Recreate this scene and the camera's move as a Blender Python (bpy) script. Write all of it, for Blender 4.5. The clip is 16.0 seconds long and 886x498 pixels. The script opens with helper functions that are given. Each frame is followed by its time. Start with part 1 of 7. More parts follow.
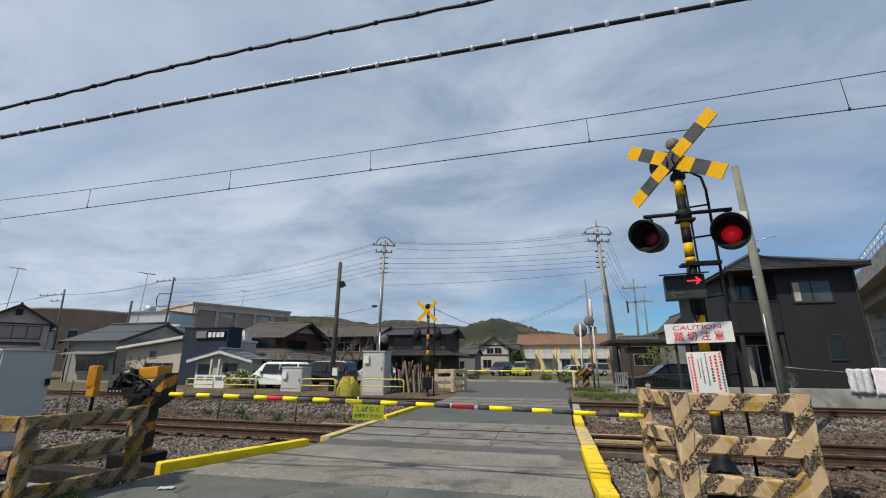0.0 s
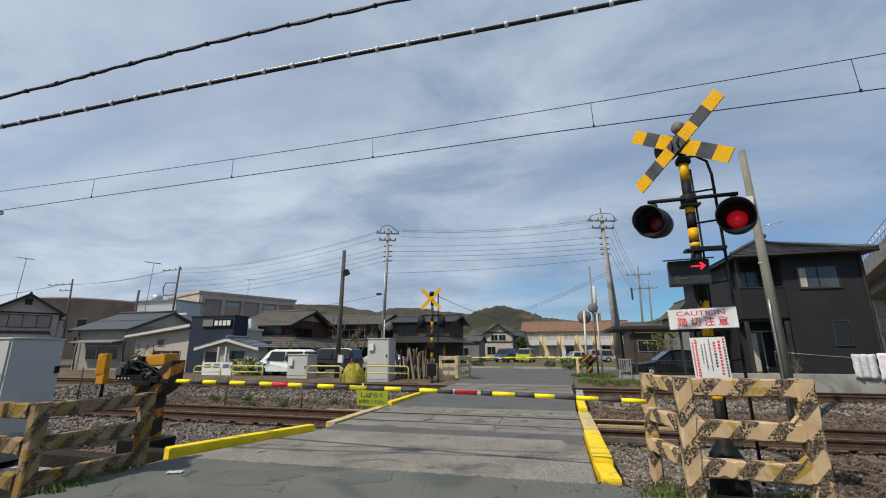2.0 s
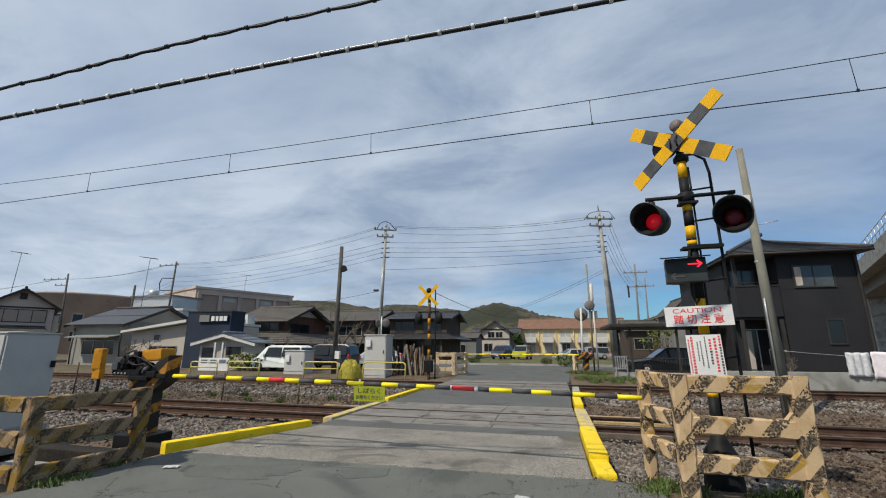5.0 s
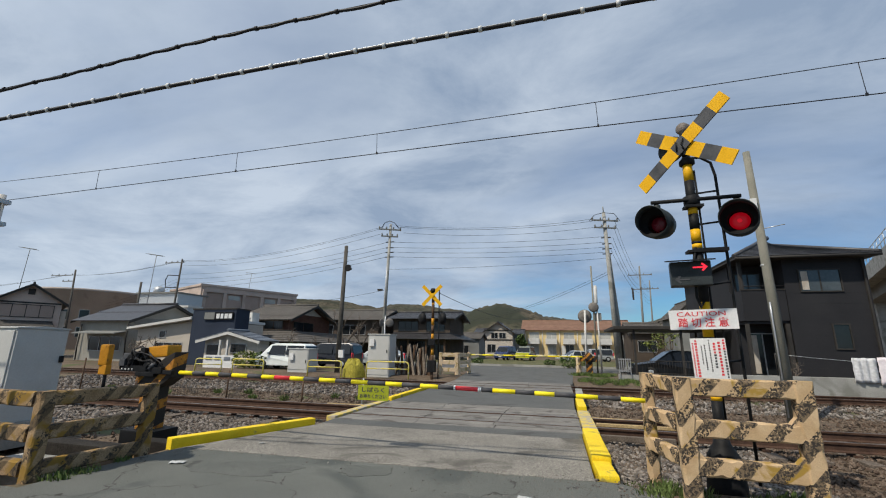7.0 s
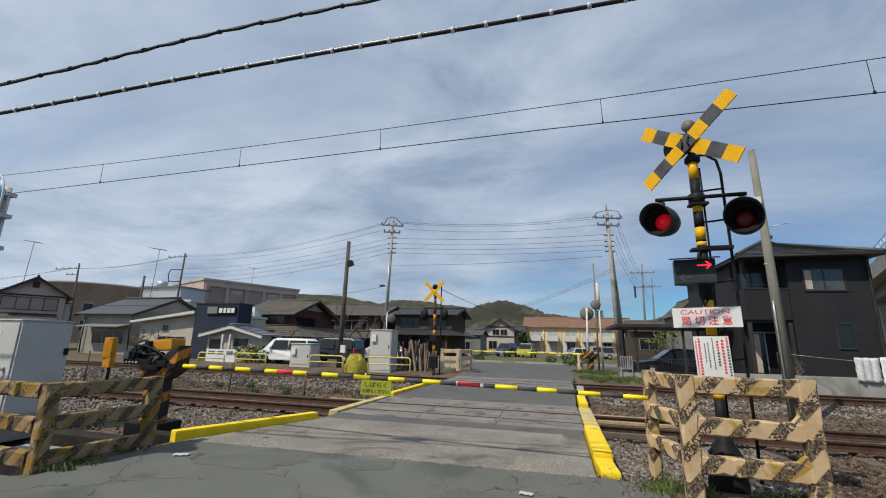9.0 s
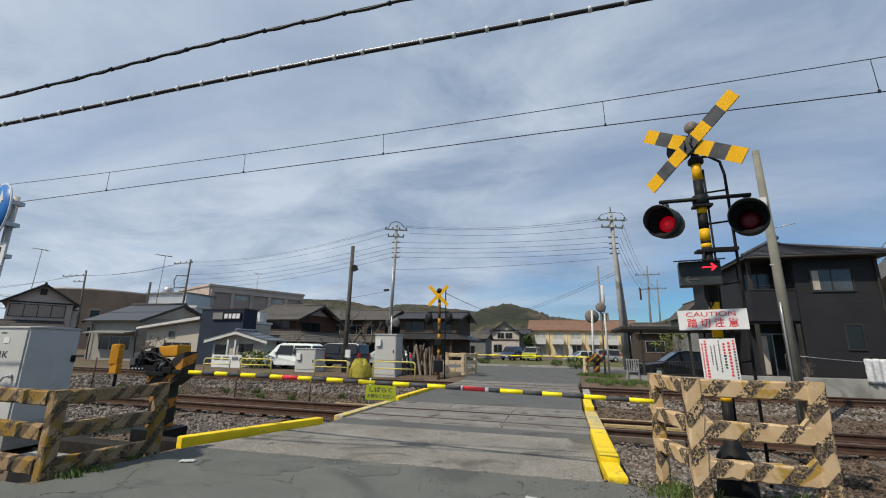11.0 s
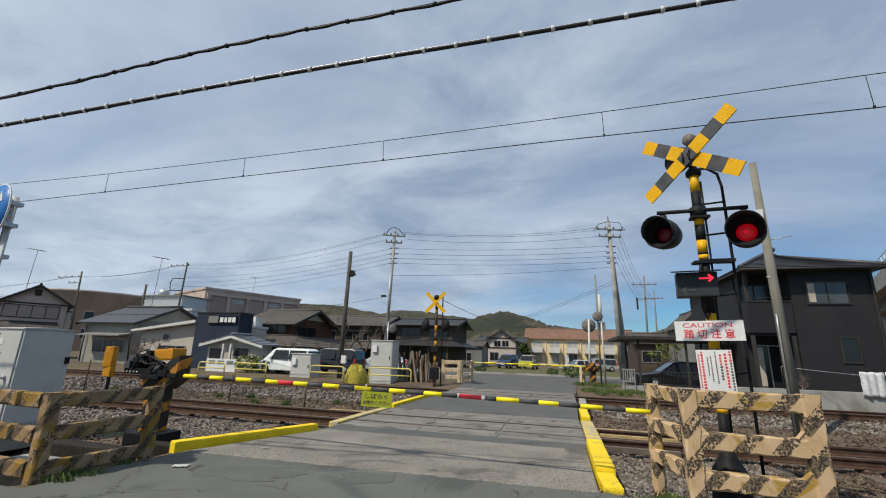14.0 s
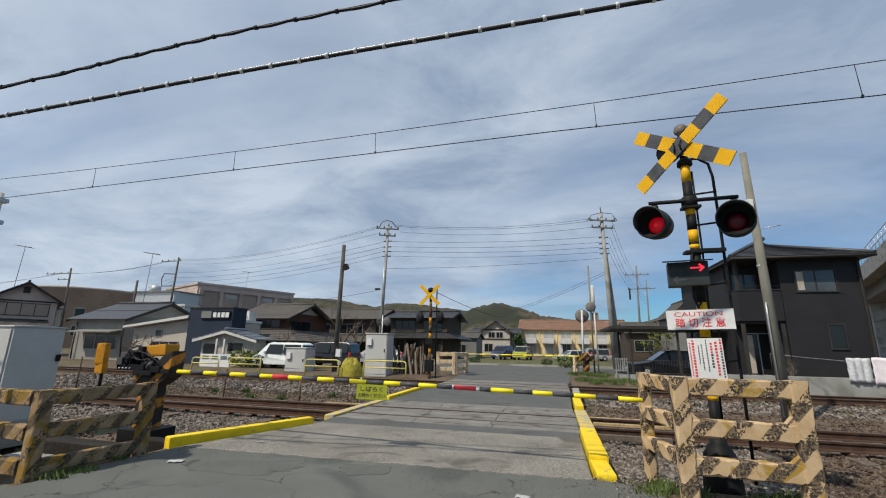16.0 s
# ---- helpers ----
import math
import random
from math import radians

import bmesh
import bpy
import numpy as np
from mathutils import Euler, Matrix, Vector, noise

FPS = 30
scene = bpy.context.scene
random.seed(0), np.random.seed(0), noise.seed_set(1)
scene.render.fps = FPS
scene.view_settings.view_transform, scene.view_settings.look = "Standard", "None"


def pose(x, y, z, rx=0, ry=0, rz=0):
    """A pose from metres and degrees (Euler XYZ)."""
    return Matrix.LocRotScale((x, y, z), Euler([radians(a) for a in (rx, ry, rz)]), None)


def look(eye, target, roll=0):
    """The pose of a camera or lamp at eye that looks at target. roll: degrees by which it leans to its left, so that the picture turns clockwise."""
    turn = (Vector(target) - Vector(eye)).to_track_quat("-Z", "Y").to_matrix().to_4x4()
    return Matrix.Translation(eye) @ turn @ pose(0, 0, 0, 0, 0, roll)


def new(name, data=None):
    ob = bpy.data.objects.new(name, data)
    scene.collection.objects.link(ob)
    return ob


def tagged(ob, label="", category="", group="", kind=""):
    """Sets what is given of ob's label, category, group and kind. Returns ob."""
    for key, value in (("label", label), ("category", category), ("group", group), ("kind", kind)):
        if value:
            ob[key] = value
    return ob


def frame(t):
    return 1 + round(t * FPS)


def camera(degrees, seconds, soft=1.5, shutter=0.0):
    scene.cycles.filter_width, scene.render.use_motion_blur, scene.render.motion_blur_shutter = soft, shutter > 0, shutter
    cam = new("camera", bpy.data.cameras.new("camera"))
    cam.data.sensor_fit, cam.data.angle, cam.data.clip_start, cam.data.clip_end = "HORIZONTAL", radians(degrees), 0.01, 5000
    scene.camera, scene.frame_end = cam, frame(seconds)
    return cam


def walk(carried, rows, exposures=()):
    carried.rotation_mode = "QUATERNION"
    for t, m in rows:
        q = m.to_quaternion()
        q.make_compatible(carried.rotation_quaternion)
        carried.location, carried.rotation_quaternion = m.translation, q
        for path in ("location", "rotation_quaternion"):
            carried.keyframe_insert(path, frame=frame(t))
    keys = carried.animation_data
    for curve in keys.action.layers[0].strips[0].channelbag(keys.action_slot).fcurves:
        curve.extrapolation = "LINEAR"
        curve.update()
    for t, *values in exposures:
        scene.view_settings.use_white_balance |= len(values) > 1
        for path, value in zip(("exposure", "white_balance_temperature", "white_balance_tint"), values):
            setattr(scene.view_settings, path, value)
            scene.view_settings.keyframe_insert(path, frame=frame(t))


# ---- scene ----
cam = camera(93.2, 16.0, soft=1.1)
PATH = [
    (0, (0.005, -0.027, 1.412), (-0.466, 1.845, 1.936), 0.1),
    (0.5, (0.009, -0.02, 1.412), (-0.467, 1.857, 1.914), 0.1),
    (1, (0.015, -0.013, 1.412), (-0.471, 1.865, 1.9), 0.1),
    (1.5, (0.013, -0.01, 1.407), (-0.479, 1.868, 1.887), -0.0),
    (2, (0.02, -0.001, 1.404), (-0.473, 1.88, 1.872), -0.1),
    (2.5, (0.019, -0.007, 1.403), (-0.473, 1.877, 1.86), -0.0),
    (3, (0.016, 0.003, 1.401), (-0.474, 1.888, 1.852), 0.1),
    (3.5, (0.013, -0.001, 1.397), (-0.472, 1.886, 1.848), 0.0),
    (4, (0.017, -0.001, 1.397), (-0.465, 1.887, 1.848), 0.0),
    (6.5, (0.011, -0.021, 1.395), (-0.484, 1.862, 1.852), 0.7),
    (7, (0.011, -0.033, 1.397), (-0.49, 1.849, 1.851), 0.9),
    (7.5, (0.008, -0.037, 1.395), (-0.495, 1.845, 1.849), 1.0),
    (8, (0.008, -0.037, 1.393), (-0.497, 1.845, 1.844), 1.2),
    (8.5, (-0.004, -0.036, 1.392), (-0.512, 1.847, 1.836), 1.4),
    (9, (-0.008, -0.038, 1.391), (-0.519, 1.845, 1.828), 1.4),
    (11.5, (0.005, -0.043, 1.398), (-0.532, 1.825, 1.866), 0.8),
    (12, (0.01, -0.056, 1.397), (-0.537, 1.805, 1.883), 0.8),
    (12.5, (-0.005, -0.058, 1.399), (-0.551, 1.8, 1.9), 1.2),
    (13, (-0.012, -0.063, 1.401), (-0.547, 1.796, 1.91), 1.6),
    (13.5, (-0.007, -0.062, 1.398), (-0.532, 1.801, 1.902), 1.8),
    (14, (-0.008, -0.058, 1.4), (-0.525, 1.812, 1.885), 1.8),
    (14.5, (-0.01, -0.055, 1.396), (-0.52, 1.821, 1.865), 1.7),
    (15, (-0.008, -0.046, 1.394), (-0.515, 1.834, 1.851), 1.5),
    (15.5, (-0.007, -0.046, 1.398), (-0.507, 1.837, 1.848), 1.2),
    (16, (-0.005, -0.053, 1.399), (-0.494, 1.833, 1.85), 1.0),
]
walk(cam, [(t, look(eye, target, roll)) for t, eye, target, roll in PATH])

# ---- world, sun, exposure ----
SUN = Vector((-0.39, -0.51, 0.85)).normalized()
scene.view_settings.exposure = -0.14
world = bpy.data.worlds.new("world")
scene.world = world
world.use_nodes = True
wn, wl = world.node_tree.nodes, world.node_tree.links
wn.clear()


def wnode(kind, **values):
    n = wn.new(kind)
    for key, value in values.items():
        n.inputs[key].default_value = value
    return n


sky = wn.new("ShaderNodeTexSky")
sky.sky_type, sky.sun_disc = "NISHITA", False
sky.sun_elevation = math.asin(SUN.z)
sky.sun_rotation = math.atan2(SUN.x, SUN.y)
sky.air_density, sky.dust_density, sky.ozone_density = 1.0, 0.6, 1.5
w_coord = wn.new("ShaderNodeTexCoord")
w_sep = wn.new("ShaderNodeSeparateXYZ")
wl.new(w_coord.outputs["Generated"], w_sep.inputs[0])
w_lift = wn.new("ShaderNodeMath")
w_lift.operation, w_lift.inputs[1].default_value = "ADD", 0.22
wl.new(w_sep.outputs[2], w_lift.inputs[0])
w_flat = wn.new("ShaderNodeVectorMath")
w_flat.operation = "DIVIDE"
w_comb = wn.new("ShaderNodeCombineXYZ")
for k in range(3):
    wl.new(w_lift.outputs[0], w_comb.inputs[k])
wl.new(w_coord.outputs["Generated"], w_flat.inputs[0])
wl.new(w_comb.outputs[0], w_flat.inputs[1])
w_map = wn.new("ShaderNodeMapping")
w_map.inputs["Scale"].default_value = (0.75, 1.0, 1.0)
w_map.inputs["Rotation"].default_value = (0, 0, radians(-24))
w_map.inputs["Location"].default_value = (0.4, 2.3, 0.0)
wl.new(w_flat.outputs[0], w_map.inputs[0])
w_big = wnode("ShaderNodeTexNoise", Scale=0.8, Detail=7.0, Roughness=0.52, Distortion=0.4)
w_fine = wnode("ShaderNodeTexNoise", Scale=2.1, Detail=11.0, Roughness=0.63, Distortion=0.35)
for n in (w_big, w_fine):
    wl.new(w_map.outputs[0], n.inputs["Vector"])
w_sum = wn.new("ShaderNodeMath")
w_sum.operation, w_sum.inputs[1].default_value, w_sum.inputs[2].default_value = "MULTIPLY_ADD", 0.35, 0.0
wl.new(w_fine.outputs["Fac"], w_sum.inputs[0])
wl.new(w_big.outputs["Fac"], w_sum.inputs[2])
# the veil of cloud thins out low down towards the east
w_side, w_low, w_both, w_east = (wn.new("ShaderNodeMath") for _ in range(4))
w_side.operation, w_side.inputs[1].default_value, w_side.inputs[2].default_value, w_side.use_clamp = "MULTIPLY_ADD", 1.15, 0.52, True
w_low.operation, w_low.inputs[1].default_value, w_low.inputs[2].default_value, w_low.use_clamp = "MULTIPLY_ADD", -1.9, 1.0, True
w_both.operation = "MULTIPLY"
w_east.operation, w_east.inputs[1].default_value = "MULTIPLY_ADD", -0.6
wl.new(w_sep.outputs[0], w_side.inputs[0])
wl.new(w_sep.outputs[2], w_low.inputs[0])
wl.new(w_side.outputs[0], w_both.inputs[0])
wl.new(w_low.outputs[0], w_both.inputs[1])
wl.new(w_both.outputs[0], w_east.inputs[0])
wl.new(w_sum.outputs[0], w_east.inputs[2])
w_cover = wn.new("ShaderNodeValToRGB")
w_cover.color_ramp.elements[0].position, w_cover.color_ramp.elements[0].color = 0.31, (0.04, 0.04, 0.04, 1)
w_cover.color_ramp.elements[1].position, w_cover.color_ramp.elements[1].color = 0.60, (0.92, 0.92, 0.92, 1)
wl.new(w_east.outputs[0], w_cover.inputs[0])
w_tone = wn.new("ShaderNodeValToRGB")
w_tone.color_ramp.elements[0].position, w_tone.color_ramp.elements[0].color = 0.30, (0.655, 0.745, 0.86, 1)
w_tone.color_ramp.elements[1].position, w_tone.color_ramp.elements[1].color = 0.64, (0.335, 0.43, 0.575, 1)
w_west = wn.new("ShaderNodeMath")
w_west.operation, w_west.inputs[1].default_value = "MULTIPLY_ADD", 0.13
wl.new(w_sep.outputs[0], w_west.inputs[0])
wl.new(w_fine.outputs["Fac"], w_west.inputs[2])
wl.new(w_west.outputs[0], w_tone.inputs[0])
bg_sky, bg_cloud = wnode("ShaderNodeBackground", Strength=0.095), wnode("ShaderNodeBackground", Strength=1.0)
w_blue = wn.new("ShaderNodeMix")
w_blue.data_type, w_blue.blend_type = "RGBA", "MULTIPLY"
w_blue.inputs[0].default_value, w_blue.inputs[7].default_value = 1.0, (0.5, 0.86, 1.15, 1)
wl.new(sky.outputs[0], w_blue.inputs[6])
wl.new(w_blue.outputs[2], bg_sky.inputs["Color"])
wl.new(w_tone.outputs["Color"], bg_cloud.inputs["Color"])
w_mix, w_out = wn.new("ShaderNodeMixShader"), wn.new("ShaderNodeOutputWorld")
wl.new(w_cover.outputs["Color"], w_mix.inputs[0])
wl.new(bg_sky.outputs[0], w_mix.inputs[1])
wl.new(bg_cloud.outputs[0], w_mix.inputs[2])
wl.new(w_mix.outputs[0], w_out.inputs[0])

sun = new("sun", bpy.data.lights.new("sun", "SUN"))
sun.data.energy, sun.data.angle, sun.data.color = 4.6, radians(0.6), (1.0, 0.91, 0.77)
sun.matrix_world = look(SUN * 60, (0, 0, 0))


# ---- materials ----
def surf(name, a, b, scale=4.0, rough=0.8, bump=0.2, metal=0.0, fine=60.0, grain=0.25, stain=None, stain_at=0.62, stain_scale=1.3, spec=0.2):
    """A surface of two tones in patches of 1/scale metres, with fine grain, relief and, where asked, stains."""
    m = bpy.data.materials.new(name)
    m.use_nodes = True
    nodes, links = m.node_tree.nodes, m.node_tree.links
    shader = nodes["Principled BSDF"]
    where = nodes.new("ShaderNodeNewGeometry")

    def noise_at(size, detail, distort=0.0):
        n = nodes.new("ShaderNodeTexNoise")
        n.inputs["Scale"].default_value, n.inputs["Detail"].default_value, n.inputs["Distortion"].default_value = size, detail, distort
        links.new(where.outputs["Position"], n.inputs["Vector"])
        return n

    def mixed(fac, one, two, mode="MIX"):
        n = nodes.new("ShaderNodeMix")
        n.data_type, n.blend_type = "RGBA", mode
        for slot, value in ((0, fac), (6, one), (7, two)):
            if isinstance(value, (tuple, float, int)):
                n.inputs[slot].default_value = (*value, 1) if isinstance(value, tuple) else value
            else:
                links.new(value, n.inputs[slot])
        return n.outputs[2]

    def ramp(source, low, high):
        n = nodes.new("ShaderNodeMapRange")
        n.inputs[1].default_value, n.inputs[2].default_value = low, high
        links.new(source, n.inputs[0])
        return n.outputs[0]

    large, small = noise_at(scale, 5.0, 0.3), noise_at(fine, 4.0)
    colour = mixed(ramp(large.outputs["Fac"], 0.32, 0.68), a, b)
    g = nodes.new("ShaderNodeMapRange")
    g.inputs[1].default_value, g.inputs[2].default_value, g.inputs[3].default_value, g.inputs[4].default_value = 0.3, 0.7, 1 - grain, 1 + grain
    links.new(small.outputs["Fac"], g.inputs[0])
    colour = mixed(1.0, colour, g.outputs[0], "MULTIPLY")
    if stain:
        spots = noise_at(stain_scale, 8.0, 0.8)
        colour = mixed(ramp(spots.outputs["Fac"], stain_at - 0.03, stain_at + 0.05), colour, stain)
    links.new(colour, shader.inputs["Base Color"])
    r = nodes.new("ShaderNodeMapRange")
    r.inputs[3].default_value, r.inputs[4].default_value = max(rough - 0.12, 0.03), min(rough + 0.12, 1.0)
    links.new(large.outputs["Fac"], r.inputs[0])
    links.new(r.outputs[0], shader.inputs["Roughness"])
    shader.inputs["Metallic"].default_value = metal
    shader.inputs["Specular IOR Level"].default_value = spec
    if bump:
        n = nodes.new("ShaderNodeBump")
        n.inputs["Strength"].default_value, n.inputs["Distance"].default_value = bump, 0.012
        links.new(small.outputs["Fac"], n.inputs["Height"])
        links.new(n.outputs[0], shader.inputs["Normal"])
    m["kit"] = name
    return m


def kit(m):
    nodes = m.node_tree.nodes
    return nodes, m.node_tree.links, nodes["Principled BSDF"]


def base_link(m):
    """The socket that feeds the base colour."""
    return kit(m)[2].inputs["Base Color"].links[0].from_socket


def blend_in(m, fac, colour):
    """Lays a colour over the base colour of m where the socket fac is 1."""
    nodes, links, shader = kit(m)
    old = base_link(m)
    n = nodes.new("ShaderNodeMix")
    n.data_type = "RGBA"
    links.new(fac, n.inputs[0])
    links.new(old, n.inputs[6])
    n.inputs[7].default_value = (*colour, 1)
    links.new(n.outputs[2], shader.inputs["Base Color"])


def math_node(m, op, x, y=None):
    nodes, links, _ = kit(m)
    n = nodes.new("ShaderNodeMath")
    n.operation = op
    for slot, value in ((0, x), (1, y)):
        if value is None:
            continue
        if isinstance(value, (int, float)):
            n.inputs[slot].default_value = value
        else:
            links.new(value, n.inputs[slot])
    return n.outputs[0]


def per_object(m, amount=0.25):
    """Varies the brightness of alike pieces."""
    nodes, links, shader = kit(m)
    old = base_link(m)
    info = nodes.new("ShaderNodeObjectInfo")
    r = nodes.new("ShaderNodeMapRange")
    r.inputs[3].default_value, r.inputs[4].default_value = 1 - amount, 1 + amount
    links.new(info.outputs["Random"], r.inputs[0])
    n = nodes.new("ShaderNodeMix")
    n.data_type, n.blend_type = "RGBA", "MULTIPLY"
    n.inputs[0].default_value = 1.0
    links.new(old, n.inputs[6])
    links.new(r.outputs[0], n.inputs[7])
    links.new(n.outputs[2], shader.inputs["Base Color"])
    return m


def per_island(m, low, high, tint=None):
    """Varies the tone of loose pieces joined in one mesh."""
    nodes, links, shader = kit(m)
    old = base_link(m)
    geo = nodes.new("ShaderNodeNewGeometry")
    r = nodes.new("ShaderNodeMapRange")
    r.inputs[3].default_value, r.inputs[4].default_value = low, high
    links.new(geo.outputs["Random Per Island"], r.inputs[0])
    n = nodes.new("ShaderNodeMix")
    n.data_type, n.blend_type = "RGBA", "MULTIPLY"
    n.inputs[0].default_value = 1.0
    links.new(old, n.inputs[6])
    links.new(r.outputs[0], n.inputs[7])
    links.new(n.outputs[2], shader.inputs["Base Color"])
    if tint:
        blend_in(m, math_node(m, "GREATER_THAN", geo.outputs["Random Per Island"], 0.8), tint)
    return m


def cracked(m, scale, width, colour, rough_scale=3.0, spread=0.46):
    """Branching cracks along the borders of large warped cells."""
    nodes, links, shader = kit(m)
    geo = nodes.new("ShaderNodeNewGeometry")
    warp = nodes.new("ShaderNodeTexNoise")
    warp.inputs["Scale"].default_value, warp.inputs["Detail"].default_value = rough_scale, 6.0
    links.new(geo.outputs["Position"], warp.inputs["Vector"])
    shift = nodes.new("ShaderNodeVectorMath")
    shift.operation = "MULTIPLY_ADD"
    links.new(warp.outputs["Color"], shift.inputs[0])
    shift.inputs[1].default_value = (0.5, 0.5, 0.5)
    links.new(geo.outputs["Position"], shift.inputs[2])
    cell = nodes.new("ShaderNodeTexVoronoi")
    cell.feature = "DISTANCE_TO_EDGE"
    cell.inputs["Scale"].default_value = scale
    links.new(shift.outputs[0], cell.inputs["Vector"])
    thin = math_node(m, "LESS_THAN", cell.outputs["Distance"], width)
    gaps = nodes.new("ShaderNodeTexNoise")
    gaps.inputs["Scale"].default_value = 0.9
    links.new(geo.outputs["Position"], gaps.inputs["Vector"])
    some = math_node(m, "GREATER_THAN", gaps.outputs["Fac"], spread)
    blend_in(m, math_node(m, "MULTIPLY", thin, some), colour)
    return m


def striped(m, colour, pitch, share, along=(1.0, 1.0, 1.0), wear=0.5, wear_scale=9.0):
    """Slanting painted bars, worn through in patches."""
    nodes, links, shader = kit(m)
    geo = nodes.new("ShaderNodeNewGeometry")
    dot = nodes.new("ShaderNodeVectorMath")
    dot.operation = "DOT_PRODUCT"
    links.new(geo.outputs["Position"], dot.inputs[0])
    dot.inputs[1].default_value = along
    step = math_node(m, "FRACT", math_node(m, "DIVIDE", dot.outputs["Value"], pitch))
    bar = math_node(m, "LESS_THAN", step, share)
    chip = nodes.new("ShaderNodeTexNoise")
    chip.inputs["Scale"].default_value, chip.inputs["Detail"].default_value, chip.inputs["Roughness"].default_value = wear_scale, 8.0, 0.68
    links.new(geo.outputs["Position"], chip.inputs["Vector"])
    left = math_node(m, "GREATER_THAN", chip.outputs["Fac"], wear)
    blend_in(m, math_node(m, "MULTIPLY", bar, left), colour)
    return m


def glass(name, tint=(0.05, 0.06, 0.07), rough=0.06):
    m = surf(name, tint, tuple(c * 1.4 for c in tint), 0.7, rough + 0.06, 0.0, fine=8, grain=0.1, spec=0.5)
    return m


def glow(name, colour, strength):
    m = bpy.data.materials.new(name)
    m.use_nodes = True
    shader = m.node_tree.nodes["Principled BSDF"]
    shader.inputs["Base Color"].default_value = (colour[0] * 0.12, colour[1] * 0.12, colour[2] * 0.12, 1)
    shader.inputs["Emission Color"].default_value = (*colour, 1)
    shader.inputs["Emission Strength"].default_value = strength
    return m


M_EARTH = surf("earth", (0.088, 0.064, 0.044), (0.136, 0.104, 0.076), 0.8, 0.95, 0.6, fine=22, grain=0.45, stain=(0.080, 0.088, 0.040), stain_at=0.6, stain_scale=0.5)
M_ASPHALT = cracked(surf("asphalt", (0.100, 0.106, 0.098), (0.138, 0.143, 0.132), 0.7, 0.88, 0.6, fine=120, grain=0.68, stain=(0.080, 0.088, 0.083), stain_at=0.57, stain_scale=0.6), 0.62, 0.0045, (0.04, 0.038, 0.034), 4.5)
M_ASPHALT_B = surf("smooth_asphalt", (0.084, 0.086, 0.084), (0.110, 0.112, 0.108), 1.2, 0.82, 0.3, fine=90, grain=0.35, stain=(0.075, 0.075, 0.072), stain_at=0.6, stain_scale=0.9)
M_PAD = surf("pad_concrete", (0.165, 0.156, 0.138), (0.235, 0.222, 0.197), 1.3, 0.92, 0.8, fine=75, grain=0.75, stain=(0.105, 0.099, 0.088), stain_at=0.6, stain_scale=1.1)
M_PANEL = per_object(surf("crossing_board", (0.152, 0.144, 0.132), (0.200, 0.192, 0.176), 2.0, 0.85, 0.4, fine=60, grain=0.3, stain=(0.096, 0.088, 0.080), stain_at=0.6, stain_scale=2.2), 0.14)
M_RAIL = surf("rail_rust", (0.05, 0.028, 0.02), (0.09, 0.052, 0.036), 6, 0.8, 0.3, fine=90, grain=0.4)
M_RAILTOP = surf("rail_head_steel", (0.17, 0.145, 0.125), (0.24, 0.21, 0.19), 5, 0.42, 0.05, metal=0.7, fine=120)
M_SLEEPER = surf("sleeper_concrete", (0.104, 0.084, 0.068), (0.160, 0.132, 0.108), 5, 0.9, 0.5, fine=50, grain=0.4)
M_STONE = per_island(surf("ballast_stone", (0.160, 0.141, 0.124), (0.224, 0.200, 0.178), 30, 0.9, 0.3, fine=160, grain=0.3), 0.22, 1.75, (0.12, 0.095, 0.078))
M_STONE_B = per_island(surf("rusty_ballast_stone", (0.120, 0.088, 0.066), (0.168, 0.128, 0.098), 30, 0.9, 0.3, fine=160, grain=0.3), 0.3, 1.3, (0.085, 0.058, 0.042))
M_KERB = surf("yellow_kerb_paint", (0.72, 0.5, 0.012), (0.82, 0.6, 0.025), 5, 0.6, 0.35, fine=70, grain=0.14, stain=(0.3, 0.24, 0.08), stain_at=0.66, stain_scale=5)
M_KERB_OLD = surf("worn_kerb_paint", (0.5, 0.4, 0.16), (0.6, 0.45, 0.08), 5, 0.8, 0.4, fine=60, grain=0.3, stain=(0.36, 0.32, 0.25), stain_at=0.5, stain_scale=6)
M_FENCE = striped(striped(surf("worn_fence_paint", (0.440, 0.304, 0.168), (0.560, 0.412, 0.255), 6, 0.85, 0.3, fine=110, grain=0.12, stain=(0.336, 0.216, 0.048), stain_at=0.6, stain_scale=4.5), (0.17, 0.125, 0.08), 0.29, 0.5, (1.0, 1.0, -0.85), 0.47, 6.0), (0.042, 0.036, 0.031), 0.29, 0.46, (1.0, 1.0, -0.85), 0.5, 46.0)
# browner, darker fence paint; shade of its road side is partly in the colour
M_FENCE_L = striped(striped(surf("shaded_dirty_fence_paint", (0.225, 0.148, 0.078), (0.33, 0.235, 0.14), 6, 0.85, 0.35, fine=80, grain=0.35, stain=(0.238, 0.144, 0.032), stain_at=0.52, stain_scale=3.0), (0.12, 0.085, 0.05), 0.27, 0.5, (1.0, 1.0, -0.85), 0.47, 4.0), (0.05, 0.04, 0.032), 0.27, 0.4, (1.0, 1.0, -0.85), 0.53, 32.0)
M_YELLOW = surf("signal_yellow", (0.66, 0.355, 0.006), (0.74, 0.41, 0.012), 4, 0.45, 0.05, fine=50, grain=0.08)
M_ORANGE = surf("machine_yellow", (0.42, 0.18, 0.012), (0.54, 0.25, 0.02), 5, 0.5, 0.1, fine=50, grain=0.15, stain=(0.2, 0.1, 0.03), stain_at=0.63, stain_scale=6)
